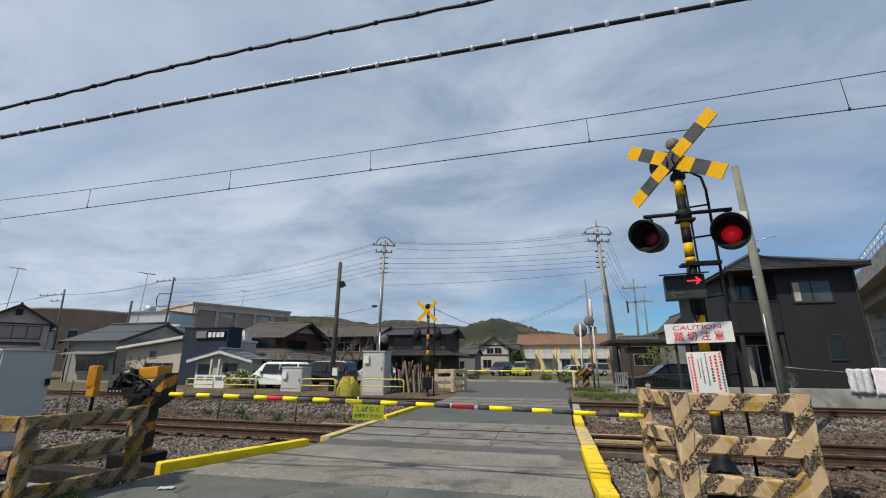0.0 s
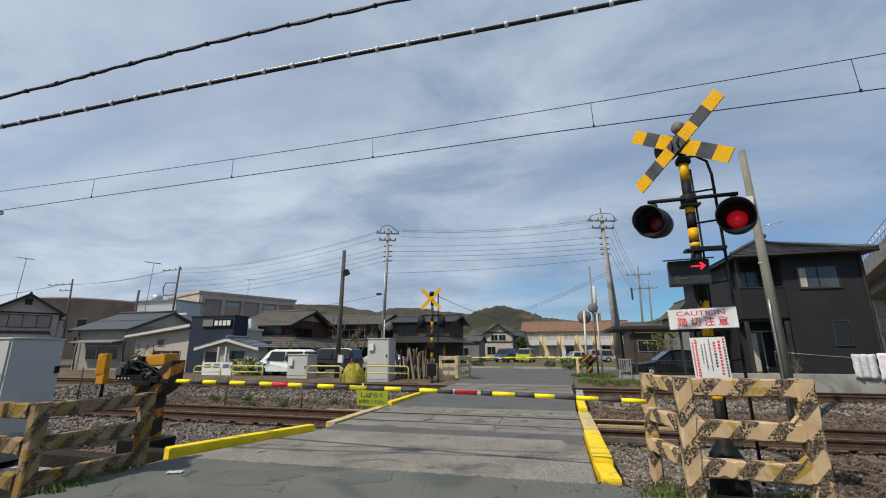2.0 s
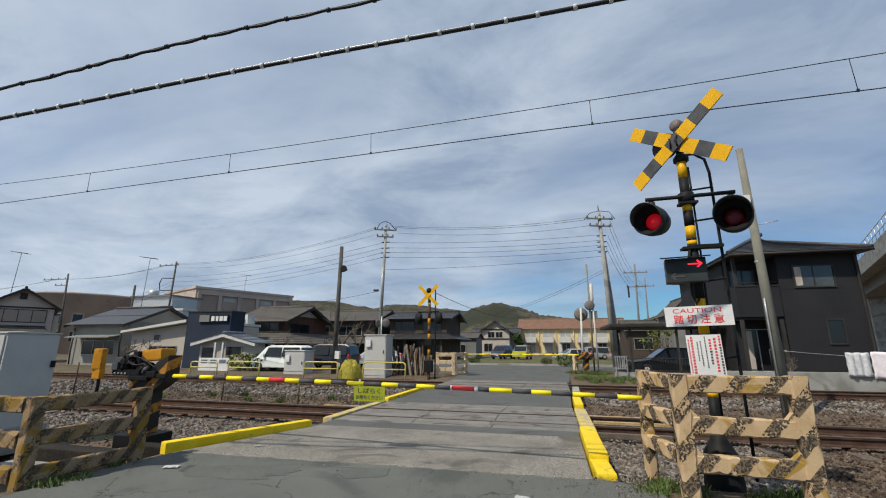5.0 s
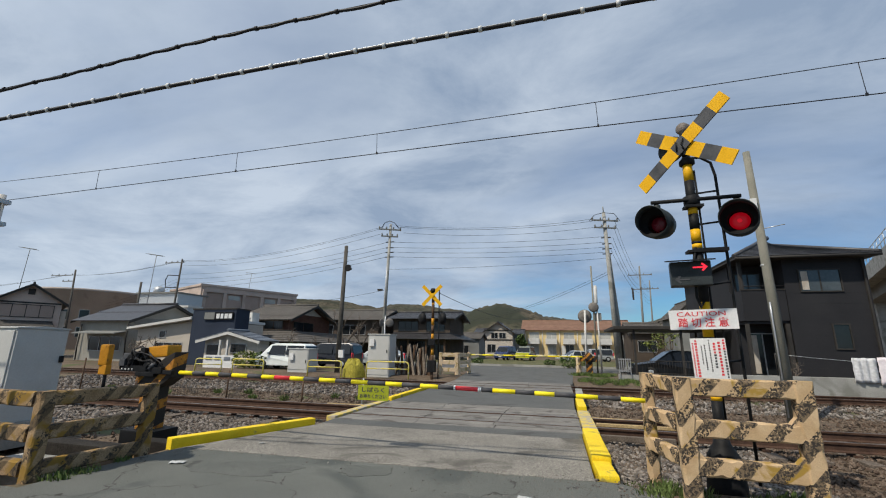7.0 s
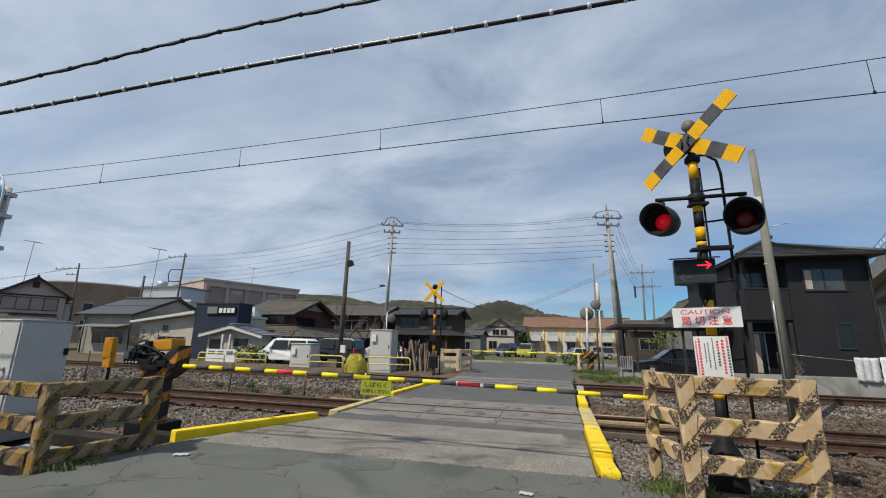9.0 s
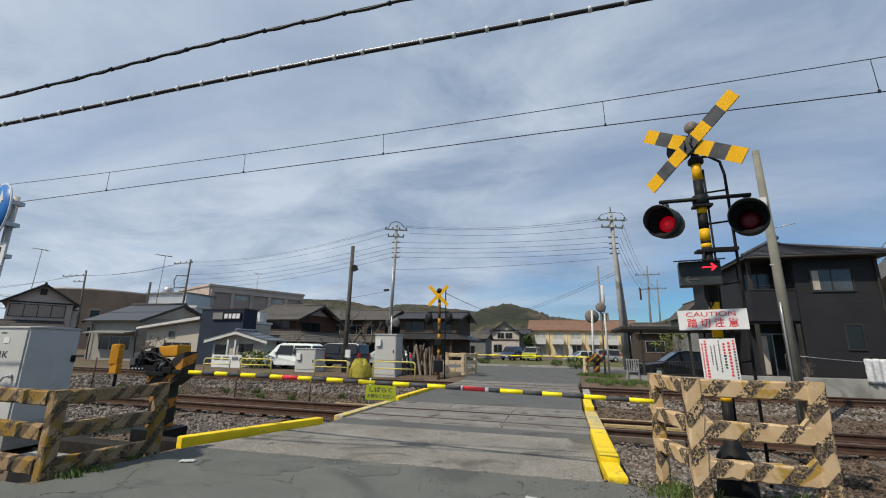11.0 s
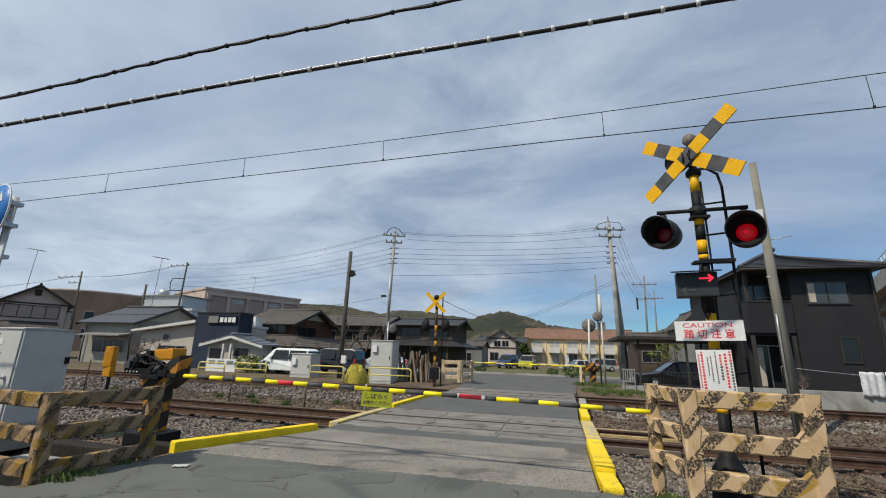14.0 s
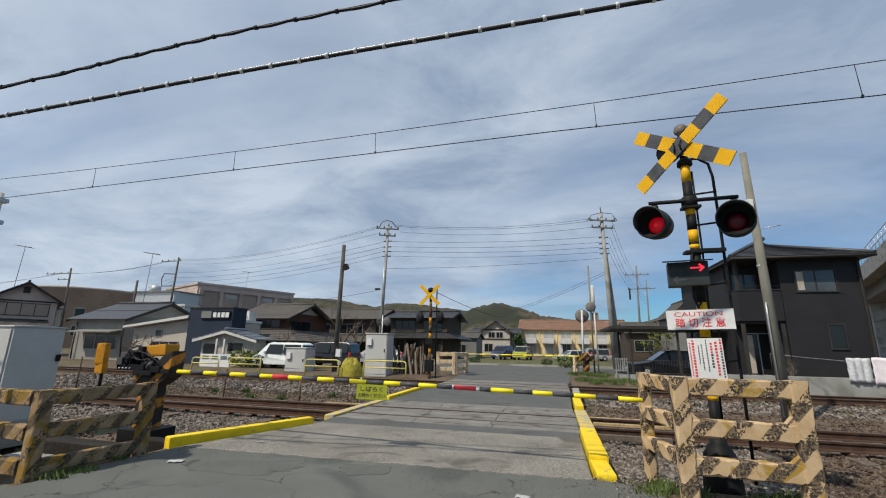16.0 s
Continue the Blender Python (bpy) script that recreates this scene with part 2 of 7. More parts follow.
M_BLACK = surf("signal_black", (0.007, 0.0075, 0.0085), (0.014, 0.0145, 0.016), 5, 0.62, 0.1, fine=60, grain=0.25, spec=0.18)
M_DARKBAND = surf("faded_black_band", (0.05, 0.053, 0.058), (0.085, 0.088, 0.095), 6, 0.6, 0.05, fine=60, grain=0.1)
M_BELL = surf("weathered_bell", (0.12, 0.105, 0.095), (0.18, 0.155, 0.14), 8, 0.55, 0.1, fine=50, grain=0.2)
M_HOUSING = surf("lamp_housing", (0.022, 0.028, 0.03), (0.04, 0.047, 0.05), 6, 0.5, 0.05, fine=60, grain=0.15)
M_BARYEL = surf("bar_yellow", (0.82, 0.66, 0.01), (0.88, 0.74, 0.03), 6, 0.45, 0.0, grain=0.05)
M_BARBLK = surf("bar_black", (0.05, 0.05, 0.055), (0.08, 0.08, 0.085), 6, 0.5, 0.0, grain=0.1)
M_BARRED = surf("bar_red", (0.55, 0.03, 0.04), (0.62, 0.05, 0.06), 6, 0.45, 0.0, grain=0.08)
M_WHITE = surf("white_paint", (0.62, 0.63, 0.63), (0.7, 0.7, 0.69), 3, 0.5, 0.05, fine=60, grain=0.06, stain=(0.55, 0.53, 0.5), stain_at=0.66, stain_scale=4)
M_CABINET = surf("cabinet_grey", (0.44, 0.442, 0.425), (0.49, 0.492, 0.475), 2, 0.6, 0.05, fine=50, grain=0.05, stain=(0.46, 0.46, 0.45), stain_at=0.66, stain_scale=3)
M_GALV = surf("galvanised", (0.42, 0.44, 0.46), (0.52, 0.54, 0.55), 7, 0.45, 0.05, metal=0.5, fine=60, grain=0.1)
M_CONC = surf("pole_concrete", (0.170, 0.167, 0.140), (0.230, 0.223, 0.191), 2, 0.88, 0.2, fine=60, grain=0.15, stain=(0.170, 0.170, 0.145), stain_at=0.6, stain_scale=3)
# near-black concrete: the shade behind the left fence put into the colour
M_SHADEC = surf("shade_dark_concrete", (0.014, 0.012, 0.011), (0.03, 0.027, 0.023), 3, 0.9, 0.5, fine=35, grain=0.4)
M_WALLC = surf("wall_concrete", (0.25, 0.25, 0.235), (0.34, 0.34, 0.32), 1.5, 0.9, 0.3, fine=40, grain=0.2, stain=(0.2, 0.2, 0.18), stain_at=0.58, stain_scale=1)
M_WIRE = surf("cable_black", (0.018, 0.018, 0.02), (0.03, 0.03, 0.032), 8, 0.5, 0.0)
M_COPPER = surf("wire_grey", (0.018, 0.02, 0.024), (0.03, 0.032, 0.036), 8, 0.6, 0.0)
M_WOOD = surf("dark_wood", (0.068, 0.041, 0.026), (0.120, 0.075, 0.049), 6, 0.85, 0.4, fine=40, grain=0.35)
M_GREYWOOD = surf("weathered_wood", (0.150, 0.124, 0.098), (0.240, 0.203, 0.165), 5, 0.9, 0.6, fine=35, grain=0.4)
M_PLANK = surf("bare_plank", (0.34, 0.24, 0.11), (0.44, 0.33, 0.18), 5, 0.85, 0.4, fine=45, grain=0.35, stain=(0.2, 0.14, 0.08), stain_at=0.6, stain_scale=4)
M_BLUE = surf("sign_blue", (0.02, 0.14, 0.42), (0.03, 0.17, 0.48), 4, 0.4, 0.0, grain=0.05)
M_RED = surf("sign_red", (0.6, 0.04, 0.05), (0.68, 0.06, 0.07), 4, 0.5, 0.0, grain=0.05)
M_INK = surf("sign_ink", (0.05, 0.05, 0.05), (0.08, 0.08, 0.08), 4, 0.6, 0.0, grain=0.05)
M_LIME = surf("lime_sign", (0.28, 0.31, 0.02), (0.35, 0.38, 0.03), 5, 0.55, 0.05, grain=0.1)
M_GLASS = glass("window_glass", (0.012, 0.014, 0.016))
M_GLASS_B = glass("bright_window_glass", (0.055, 0.064, 0.068), 0.02)
M_ALU = surf("window_aluminium", (0.3, 0.3, 0.3), (0.4, 0.4, 0.4), 5, 0.45, 0.0, metal=0.4)
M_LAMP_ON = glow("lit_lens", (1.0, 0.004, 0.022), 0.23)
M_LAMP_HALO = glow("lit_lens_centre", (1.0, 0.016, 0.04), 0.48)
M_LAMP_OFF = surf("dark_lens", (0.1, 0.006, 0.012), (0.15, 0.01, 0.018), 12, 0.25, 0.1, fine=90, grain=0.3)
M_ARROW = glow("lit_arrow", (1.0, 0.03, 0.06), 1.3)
M_LEAF = per_island(surf("leaf_green", (0.045, 0.075, 0.02), (0.08, 0.115, 0.035), 3, 0.8, 0.1, fine=30, grain=0.3), 0.5, 1.4)
M_LEAF_Y = per_island(surf("spring_leaf", (0.1, 0.13, 0.03), (0.16, 0.18, 0.05), 3, 0.8, 0.1, fine=30, grain=0.3), 0.5, 1.4)
M_BARK = surf("bark", (0.1, 0.08, 0.065), (0.17, 0.14, 0.115), 9, 0.9, 0.6, fine=50, grain=0.4)
M_GRASS = per_island(surf("grass_blade", (0.07, 0.11, 0.03), (0.12, 0.16, 0.05), 3, 0.85, 0.1), 0.5, 1.4)
M_LAWN = surf("lawn", (0.075, 0.083, 0.034), (0.128, 0.120, 0.060), 1.2, 0.95, 0.5, fine=18, grain=0.4)
M_HILL = surf("hill_woods", (0.040, 0.042, 0.026), (0.074, 0.062, 0.042), 0.028, 0.95, 0.0, fine=0.25, grain=0.7, stain=(0.030, 0.034, 0.022), stain_at=0.56, stain_scale=0.02)
M_TYRE = surf("tyre_rubber", (0.02, 0.02, 0.02), (0.035, 0.035, 0.035), 8, 0.8, 0.1)


# ---- shaping helpers ----
def box(bm, lo, hi, turn=None):
    """A box between two corners; turn: a matrix that it is put through."""
    v = [bm.verts.new((x, y, z)) for x in (lo[0], hi[0]) for y in (lo[1], hi[1]) for z in (lo[2], hi[2])]
    for a in ((0, 1, 3, 2), (4, 6, 7, 5), (0, 4, 5, 1), (2, 3, 7, 6), (0, 2, 6, 4), (1, 5, 7, 3)):
        bm.faces.new([v[i] for i in a])
    if turn:
        for p in v:
            p.co = turn @ p.co
    return v


def rod(bm, p, q, r, r2=None, n=10, caps=True):
    """A round bar from p to q, tapering from r to r2."""
    p, q = Vector(p), Vector(q)
    r2 = r if r2 is None else r2
    z = (q - p).normalized()
    x = z.orthogonal().normalized()
    y = z.cross(x)
    rings = []
    for c, k in ((p, r), (q, r2)):
        rings.append([bm.verts.new(c + (x * math.cos(a) + y * math.sin(a)) * k) for a in [2 * math.pi * i / n for i in range(n)]])
    for i in range(n):
        f = bm.faces.new((rings[0][i], rings[0][(i + 1) % n], rings[1][(i + 1) % n], rings[1][i]))
        f.smooth = True
    if caps:
        bm.faces.new(rings[0][::-1])
        bm.faces.new(rings[1])


def lathe(bm, profile, centre=(0, 0, 0), axis="z", n=20, turn=None, caps=True):
    """A turned shape: profile rows of (radius, height)."""
    rings = []
    for r, h in profile:
        ring = []
        for i in range(n):
            a = 2 * math.pi * i / n
            c, s = math.cos(a) * r, math.sin(a) * r
            co = Vector((c, s, h) if axis == "z" else (c, h, s) if axis == "y" else (h, c, s))
            co = co + Vector(centre)
            ring.append(bm.verts.new(turn @ co if turn else co))
        rings.append(ring)
    for one, two in zip(rings, rings[1:]):
        for i in range(n):
            f = bm.faces.new((one[i], one[(i + 1) % n], two[(i + 1) % n], two[i]))
            f.smooth = True
    if caps and profile[0][0] > 1e-5:
        bm.faces.new(rings[0][::-1])
    if caps and profile[-1][0] > 1e-5:
        bm.faces.new(rings[-1])


def tube(bm, points, r, n=8):
    """A round bar along a line of points."""
    pts = [Vector(p) for p in points]
    rings, x = [], None
    for i, p in enumerate(pts):
        d = (pts[min(i + 1, len(pts) - 1)] - pts[max(i - 1, 0)]).normalized()
        x = (x - d * x.dot(d)).normalized() if x else d.orthogonal().normalized()
        y = d.cross(x)
        k = r[i] if isinstance(r, (list, tuple)) else r
        rings.append([bm.verts.new(p + (x * math.cos(a) + y * math.sin(a)) * k) for a in [2 * math.pi * j / n for j in range(n)]])
    for one, two in zip(rings, rings[1:]):
        for j in range(n):
            f = bm.faces.new((one[j], one[(j + 1) % n], two[(j + 1) % n], two[j]))
            f.smooth = True
    bm.faces.new(rings[0][::-1])
    bm.faces.new(rings[-1])


def prism(bm, outline, d0, d1, axis="y"):
    """A flat outline of (u, v) drawn out from d0 to d1 along an axis: u, v are x, z for y; y, z for x; x, y for z."""
    def at(u, v, d):
        return (u, d, v) if axis == "y" else (d, u, v) if axis == "x" else (u, v, d)
    a, b = ([bm.verts.new(at(u, v, d)) for u, v in outline] for d in (d0, d1))
    n = len(outline)
    bm.faces.new(a)
    bm.faces.new(b[::-1])
    for i in range(n):
        bm.faces.new((a[i], b[i], b[(i + 1) % n], a[(i + 1) % n]))


def span(points, sub=10):
    """A line through points with smooth bends."""
    pts = [Vector(p) for p in points]
    out = []
    for i in range(len(pts) - 1):
        a, b, c, d = pts[max(i - 1, 0)], pts[i], pts[i + 1], pts[min(i + 2, len(pts) - 1)]
        for k in range(sub):
            t = k / sub
            out.append(0.5 * ((2 * b) + (c - a) * t + (2 * a - 5 * b + 4 * c - d) * t * t + (3 * b - 3 * c + d - a) * t ** 3))
    return out + [pts[-1]]


def mesh_of(name, bm, material, bevel=0.0):
    bmesh.ops.recalc_face_normals(bm, faces=bm.faces[:])
    if bevel:
        sharp = [e for e in bm.edges if len(e.link_faces) == 2 and e.calc_face_angle() > 0.6]
        bmesh.ops.bevel(bm, geom=sharp, offset=bevel, segments=2, affect="EDGES", clamp_overlap=True, profile=0.7)
    me = bpy.data.meshes.new(name)
    bm.to_mesh(me)
    bm.free()
    me.materials.append(material)
    return me


def part(name, bm, material, parent, label="", bevel=0.0):
    """One mesh object under a thing or a part."""
    ob = new(name, mesh_of(name, bm, material, bevel))
    ob.parent = parent
    if label:
        tagged(ob, label)
    return ob


def piece(name, me, parent, m):
    """An object of its own on a shared mesh, in its parent's space."""
    ob = new(name, me)
    ob.parent = parent
    ob.matrix_basis = m
    return ob


def thing(name, label, category, m=None, group="", kind=""):
    ob = new(name)
    ob.empty_display_size = 0.2
    if m:
        ob.matrix_basis = m
    return tagged(ob, label, category, group, kind)


def single(name, bm, material, label, category, bevel=0.0, group="", kind="", m=None):
    ob = new(name, mesh_of(name, bm, material, bevel))
    if m:
        ob.matrix_basis = m
    return tagged(ob, label, category, group, kind)


def cyl_part(name, p, q, r, material, parent, label="", r2=None, n=12):
    bm = bmesh.new()
    rod(bm, p, q, r, r2, n)
    return part(name, bm, material, parent, label)


def box_part(name, lo, hi, material, parent, label="", bevel=0.0, turn=None):
    bm = bmesh.new()
    box(bm, lo, hi, turn)
    return part(name, bm, material, parent, label, bevel)


def lettering(name, text, size, m, material, parent, stretch=1.0, bold=1.0):
    """Words in the built-in font, raised a little from their board; they stand in the board's x-z plane."""
    c = bpy.data.curves.new(name, "FONT")
    c.body, c.size, c.align_x, c.align_y, c.extrude, c.offset = text, size, "CENTER", "CENTER", 0.0015, 0.0015 * bold * size / 0.1
    tmp = bpy.data.objects.new(name, c)
    scene.collection.objects.link(tmp)
    me = bpy.data.meshes.new_from_object(tmp.evaluated_get(bpy.context.evaluated_depsgraph_get()))
    bpy.data.objects.remove(tmp)
    bpy.data.curves.remove(c)
    me.materials.clear()
    me.materials.append(material)
    me.transform(Matrix.Diagonal((stretch, 1, 1, 1)))
    return piece(name, me, parent, m @ pose(0, 0, 0, 90, 0, 0))

# ---- ground, road, tracks ----
def smooth(a, b, x):
    k = min(max((x - a) / (b - a), 0), 1)
    return k * k * (3 - 2 * k)


def ground_height(x, y):
    """Level with the road on both sides, lower in the railway's strip."""
    start = 5.2
    if x < -5.2:
        start = 3.2
    low = smooth(start, start + 0.9, y) * (1 - smooth(19.0, 20.6, y))
    bed = math.exp(-((y - 9.2) / 1.5) ** 4) * 0.07 + math.exp(-((y - 16.7) / 1.7) ** 4) * 0.16
    pit = 0.22 * smooth(-5.3, -5.7, x) * smooth(3.4, 3.8, y) * (1 - smooth(5.4, 6.2, y)) if x < -5.3 else 0.0
    return -0.03 - 0.29 * low - pit + bed + 0.02 * noise.noise((x * 0.9, y * 0.9, 0)) * low


def make_ground():
    xs = [-3000, -900, -300, -120, -60] + [-40 + k for k in range(24)] + [-16 + 0.4 * k for k in range(80)] + [16 + k for k in range(24)] + [60, 120, 300, 900, 3000]
    ys = [-800, -200, -60, -25, -10, -4, 0, 2] + [2.6 + 0.3 * k for k in range(64)] + [22.5, 25, 30, 40, 60, 100, 200, 600, 3000]
    bm = bmesh.new()
    rows = [[bm.verts.new((x, y, ground_height(x, y))) for x in xs] for y in ys]
    for a, b in zip(rows, rows[1:]):
        for i in range(len(xs) - 1):
            bm.faces.new((a[i], a[i + 1], b[i + 1], b[i])).smooth = True
    return single("ground", bm, M_EARTH, "brown bare earth and gravel ground beside the railway", "ground", kind="structure")


make_ground()


def slab(name, outline, top, depth, material, label, category="road", bevel=0.012):
    bm = bmesh.new()
    prism(bm, outline, top - depth, top, "z")
    return single(name, bm, material, label, category, bevel, kind="structure")


slab("road_near", [(-5.15, -30), (1.05, -30), (1.0, 4.9), (0.62, 5.24), (-1.9, 5.2), (-5.0, 5.08), (-5.12, 4.4)], 0.0, 0.3, M_ASPHALT, "cracked patched grey asphalt road before the crossing")
slab("road_side", [(-40, -30), (-5.16, -30), (-5.16, 3.3), (-40, 3.0)], -0.012, 0.2, M_ASPHALT, "grey asphalt side road before the crossing")
slab("road_verge", [(1.06, -30), (40, -30), (40, 4.0), (1.01, 4.3)], -0.02, 0.2, M_ASPHALT, "grey asphalt side road before the crossing")
def broken_edge(a, b, n, amount, seed):
    """Points from a to b in the plan, wandering to either side."""
    a, b = Vector(a), Vector(b)
    side = Vector((-(b - a).y, (b - a).x)).normalized()
    return [tuple(a.lerp(b, k / n) + side * amount * (noise.noise((k * 0.31, seed, 0)) + 0.6 * noise.noise((k * 1.1, seed, 4)))) for k in range(n + 1)]


slab("concrete_pad", broken_edge((-4.98, 5.05), (-1.9, 5.15), 46, 0.05, 1.0) + broken_edge((-1.85, 5.15), (0.36, 5.2), 34, 0.05, 2.0) + [(0.36, 7.42), (-4.15, 7.34)], 0.008, 0.3, M_PAD, "rough grey concrete apron slab of the crossing", "pavement")
slab("asphalt_strip", [(-4.22, 7.36), (0.36, 7.44), (0.36, 7.92), (-4.22, 7.9)], 0.004, 0.3, M_ASPHALT_B, "smooth grey asphalt strip beside the rails")
slab("road_middle", [(-4.22, 10.86), (0.38, 10.86), (0.5, 15.0), (-4.22, 15.0)], 0.004, 0.3, M_ASPHALT_B, "smooth grey asphalt between the two tracks")
slab("road_far", [(-4.3, 18.5), (0.6, 18.5), (0.9, 26), (2.2, 28), (40, 29), (40, 33.5), (0, 33.5), (-4.5, 33.5), (-45, 36), (-45, 31), (-7, 28.5), (-5.2, 26.5)], 0.0, 0.3, M_ASPHALT_B, "grey asphalt road and junction beyond the crossing")
slab("lawn", [(-40, 37.0), (-6, 34.6), (9, 34.0), (9, 52), (-40, 52)], 0.06, 0.3, M_LAWN, "thin dry grass of a car park", "grass")
slab("field_kerb", [(-40, 36.8), (-6, 34.4), (9, 33.8), (9, 33.98), (-6, 34.58), (-40, 36.98)], 0.12, 0.3, M_WALLC, "low grey concrete kerb of the car park", "kerb")

M_PATCH = surf("road_patch", (0.088, 0.093, 0.086), (0.116, 0.121, 0.112), 1.5, 0.85, 0.5, fine=110, grain=0.45, stain=(0.066, 0.07, 0.066), stain_at=0.6, stain_scale=2.5)


def road_patch(x, y, rx, ry, turn, seed):
    """A thin repair of the asphalt with a ragged rim."""
    rim = []
    for k in range(48):
        a = 2 * math.pi * k / 48
        r = 1 + 0.55 * noise.noise((math.cos(a) * 1.7, math.sin(a) * 1.7, seed)) + 0.22 * noise.noise((math.cos(a) * 6, math.sin(a) * 6, seed))
        p = Matrix.Rotation(radians(turn), 2) @ Vector((math.cos(a) * rx * r, math.sin(a) * ry * r))
        rim.append((x + p.x, y + p.y))
    slab("road_patch", rim, 0.0045, 0.05, M_PATCH, "dark patched repair of the grey asphalt road", bevel=0.003)


for spot in ((-3.6, 4.5, 0.7, 0.24, 8, 3.0), (-2.15, 4.82, 0.34, 0.2, 20, 8.0), (-0.7, 4.1, 0.55, 0.22, -10, 5.0)):
    road_patch(*spot)

# rails: foot, web and head, in two lengths either side of the centre
RAIL_SHAPE = [(-0.062, -0.15), (0.062, -0.15), (0.062, -0.138), (0.012, -0.12), (0.010, -0.045), (0.031, -0.035), (0.033, -0.008), (0.026, -0.002), (-0.026, -0.002), (-0.033, -0.008), (-0.031, -0.035), (-0.010, -0.045), (-0.012, -0.12), (-0.062, -0.138)]


def make_rail(y, z=0.0):
    t = thing("rail", "rust-brown steel rail with a worn bright head", "rail", pose(0, y, z), "rails")
    bm = bmesh.new()
    prism(bm, RAIL_SHAPE, -70, 70, "x")
    part("rail_body", bm, M_RAIL, t)
    bm = bmesh.new()
    box(bm, (-70, -0.022, -0.006), (70, 0.022, 0.0015))
    part("running_surface", bm, M_RAILTOP, t, "polished steel running surface")


for y in (8.62, 9.70):
    make_rail(y)
for y in (16.1, 17.17):
    make_rail(y, 0.02)


def make_sleepers(name, y, z, x_from, x_to, label):
    """One track's row of ties with their rail clips."""
    bm = bmesh.new()
    prism(bm, [(-1.05, 0), (1.05, 0), (1.05, -0.12), (-1.05, -0.12)], -0.11, 0.11, "x")
    tie = mesh_of("sleeper", bm, M_SLEEPER, 0.01)
    bm = bmesh.new()
    box(bm, (-0.05, -0.03, 0), (0.05, 0.03, 0.035))
    clip = mesh_of("rail_clip", bm, M_RAIL)
    x = x_from
    while x < x_to:
        if not -4.4 < x < 0.5:
            t = tagged(piece("sleeper", tie, None, pose(x, y, z - 0.212 + random.uniform(-0.004, 0.004), 0, 0, random.uniform(-1, 1))), label, "sleeper", name)
            for s in (-0.5375, 0.5375):
                for k in (-0.085, 0.085):
                    piece("rail_clip", clip, t, pose(0, s + k, 0))
        x += 0.62


make_sleepers("near track sleepers", 9.16, 0.0, -24, 20, "brownish concrete sleeper half sunk in ballast under rails")
make_sleepers("far track sleepers", 16.635, 0.02, -22, 24, "rust-stained sleeper half sunk in ballast of the far track")

# a guard rail and an old rail lying beside the near track
bm = bmesh.new()
box(bm, (0.72, 9.36, -0.1), (2.3, 9.43, -0.04))
single("plank", bm, M_PLANK, "pale bare plank lying between rails", "plank", 0.01, "planks by the rails")
bm = bmesh.new()
box(bm, (0.7, 9.95, -0.13), (2.9, 10.07, -0.03))
single("plank", bm, M_PLANK, "pale bare plank lying beside the rail", "plank", 0.01, "planks by the rails")
bm = bmesh.new()
box(bm, (0.7, 8.3, -0.16), (1.9, 8.4, -0.07))
single("plank", bm, M_SLEEPER, "dark stained plank lying beside the rail", "plank", 0.01, "planks by the rails")
bm = bmesh.new()
box(bm, (-5.6, 9.98, -0.12), (-4.35, 10.06, -0.02))
single("timber", bm, M_PLANK, "pale weathered timber lying beside the rail", "timber", 0.01)


def make_boards(y0, widths, x0, x1, z, prefix_label):
    """Crossing boards between and beside the rails, each one a piece."""
    t = thing("crossing_deck", prefix_label, "crossing deck", pose(0, 0, 0), kind="structure")
    y = y0
    for w in widths:
        if w > 0:
            cuts = [x0 + (x1 - x0) * k / 3 + (random.uniform(-0.05, 0.05) if 0 < k < 3 else 0) for k in range(4)]
            for a, b in zip(cuts, cuts[1:]):
                bm = bmesh.new()
                box(bm, (a + 0.006, y + 0.006, z - 0.12), (b - 0.006, y + w - 0.006, z + random.uniform(-0.003, 0.004)))
                part("board", bm, M_PANEL, t, bevel=0.006)
        y += abs(w)
    bm = bmesh.new()
    box(bm, (x0, y0, z - 0.2), (x1, y, z - 0.125))
    part("bed", bm, M_ASPHALT_B, t)
    return t


make_boards(7.93, [0.3, 0.31, -0.14, 0.3, 0.31, 0.27, -0.14, 0.31, 0.3, 0.28, 0.25], -4.22, 0.4, 0.0, "grey worn crossing boards laid level with the rails")
make_boards(15.02, [0.5, 0.49, -0.14, 0.3, 0.31, 0.27, -0.14, 0.55, 0.6], -4.22, 0.5, 0.015, "grey worn crossing boards at the far track")


def kerb(name, line, width, height, material, label, z=0.0, piece_len=0.62):
    """A kerb of blocks along a line in the plan."""
    t = thing(name, label, "kerb", kind="structure")
    for a, b in zip(line, line[1:]):
        a, b = Vector(a), Vector(b)
        n = max(1, round((b - a).length / piece_len))
        side = Vector((-(b - a).y, (b - a).x)).normalized() * width / 2
        for k in range(n):
            p, q = a.lerp(b, (k + 0.004) / n), a.lerp(b, (k + 0.996) / n)
            bm = bmesh.new()
            prism(bm, [tuple(p + side), tuple(p - side), tuple(q - side), tuple(q + side)], z - 0.2, z + height + random.uniform(-0.004, 0.004), "z")
            part("kerb_block", bm, material, t, bevel=0.028)
    return t


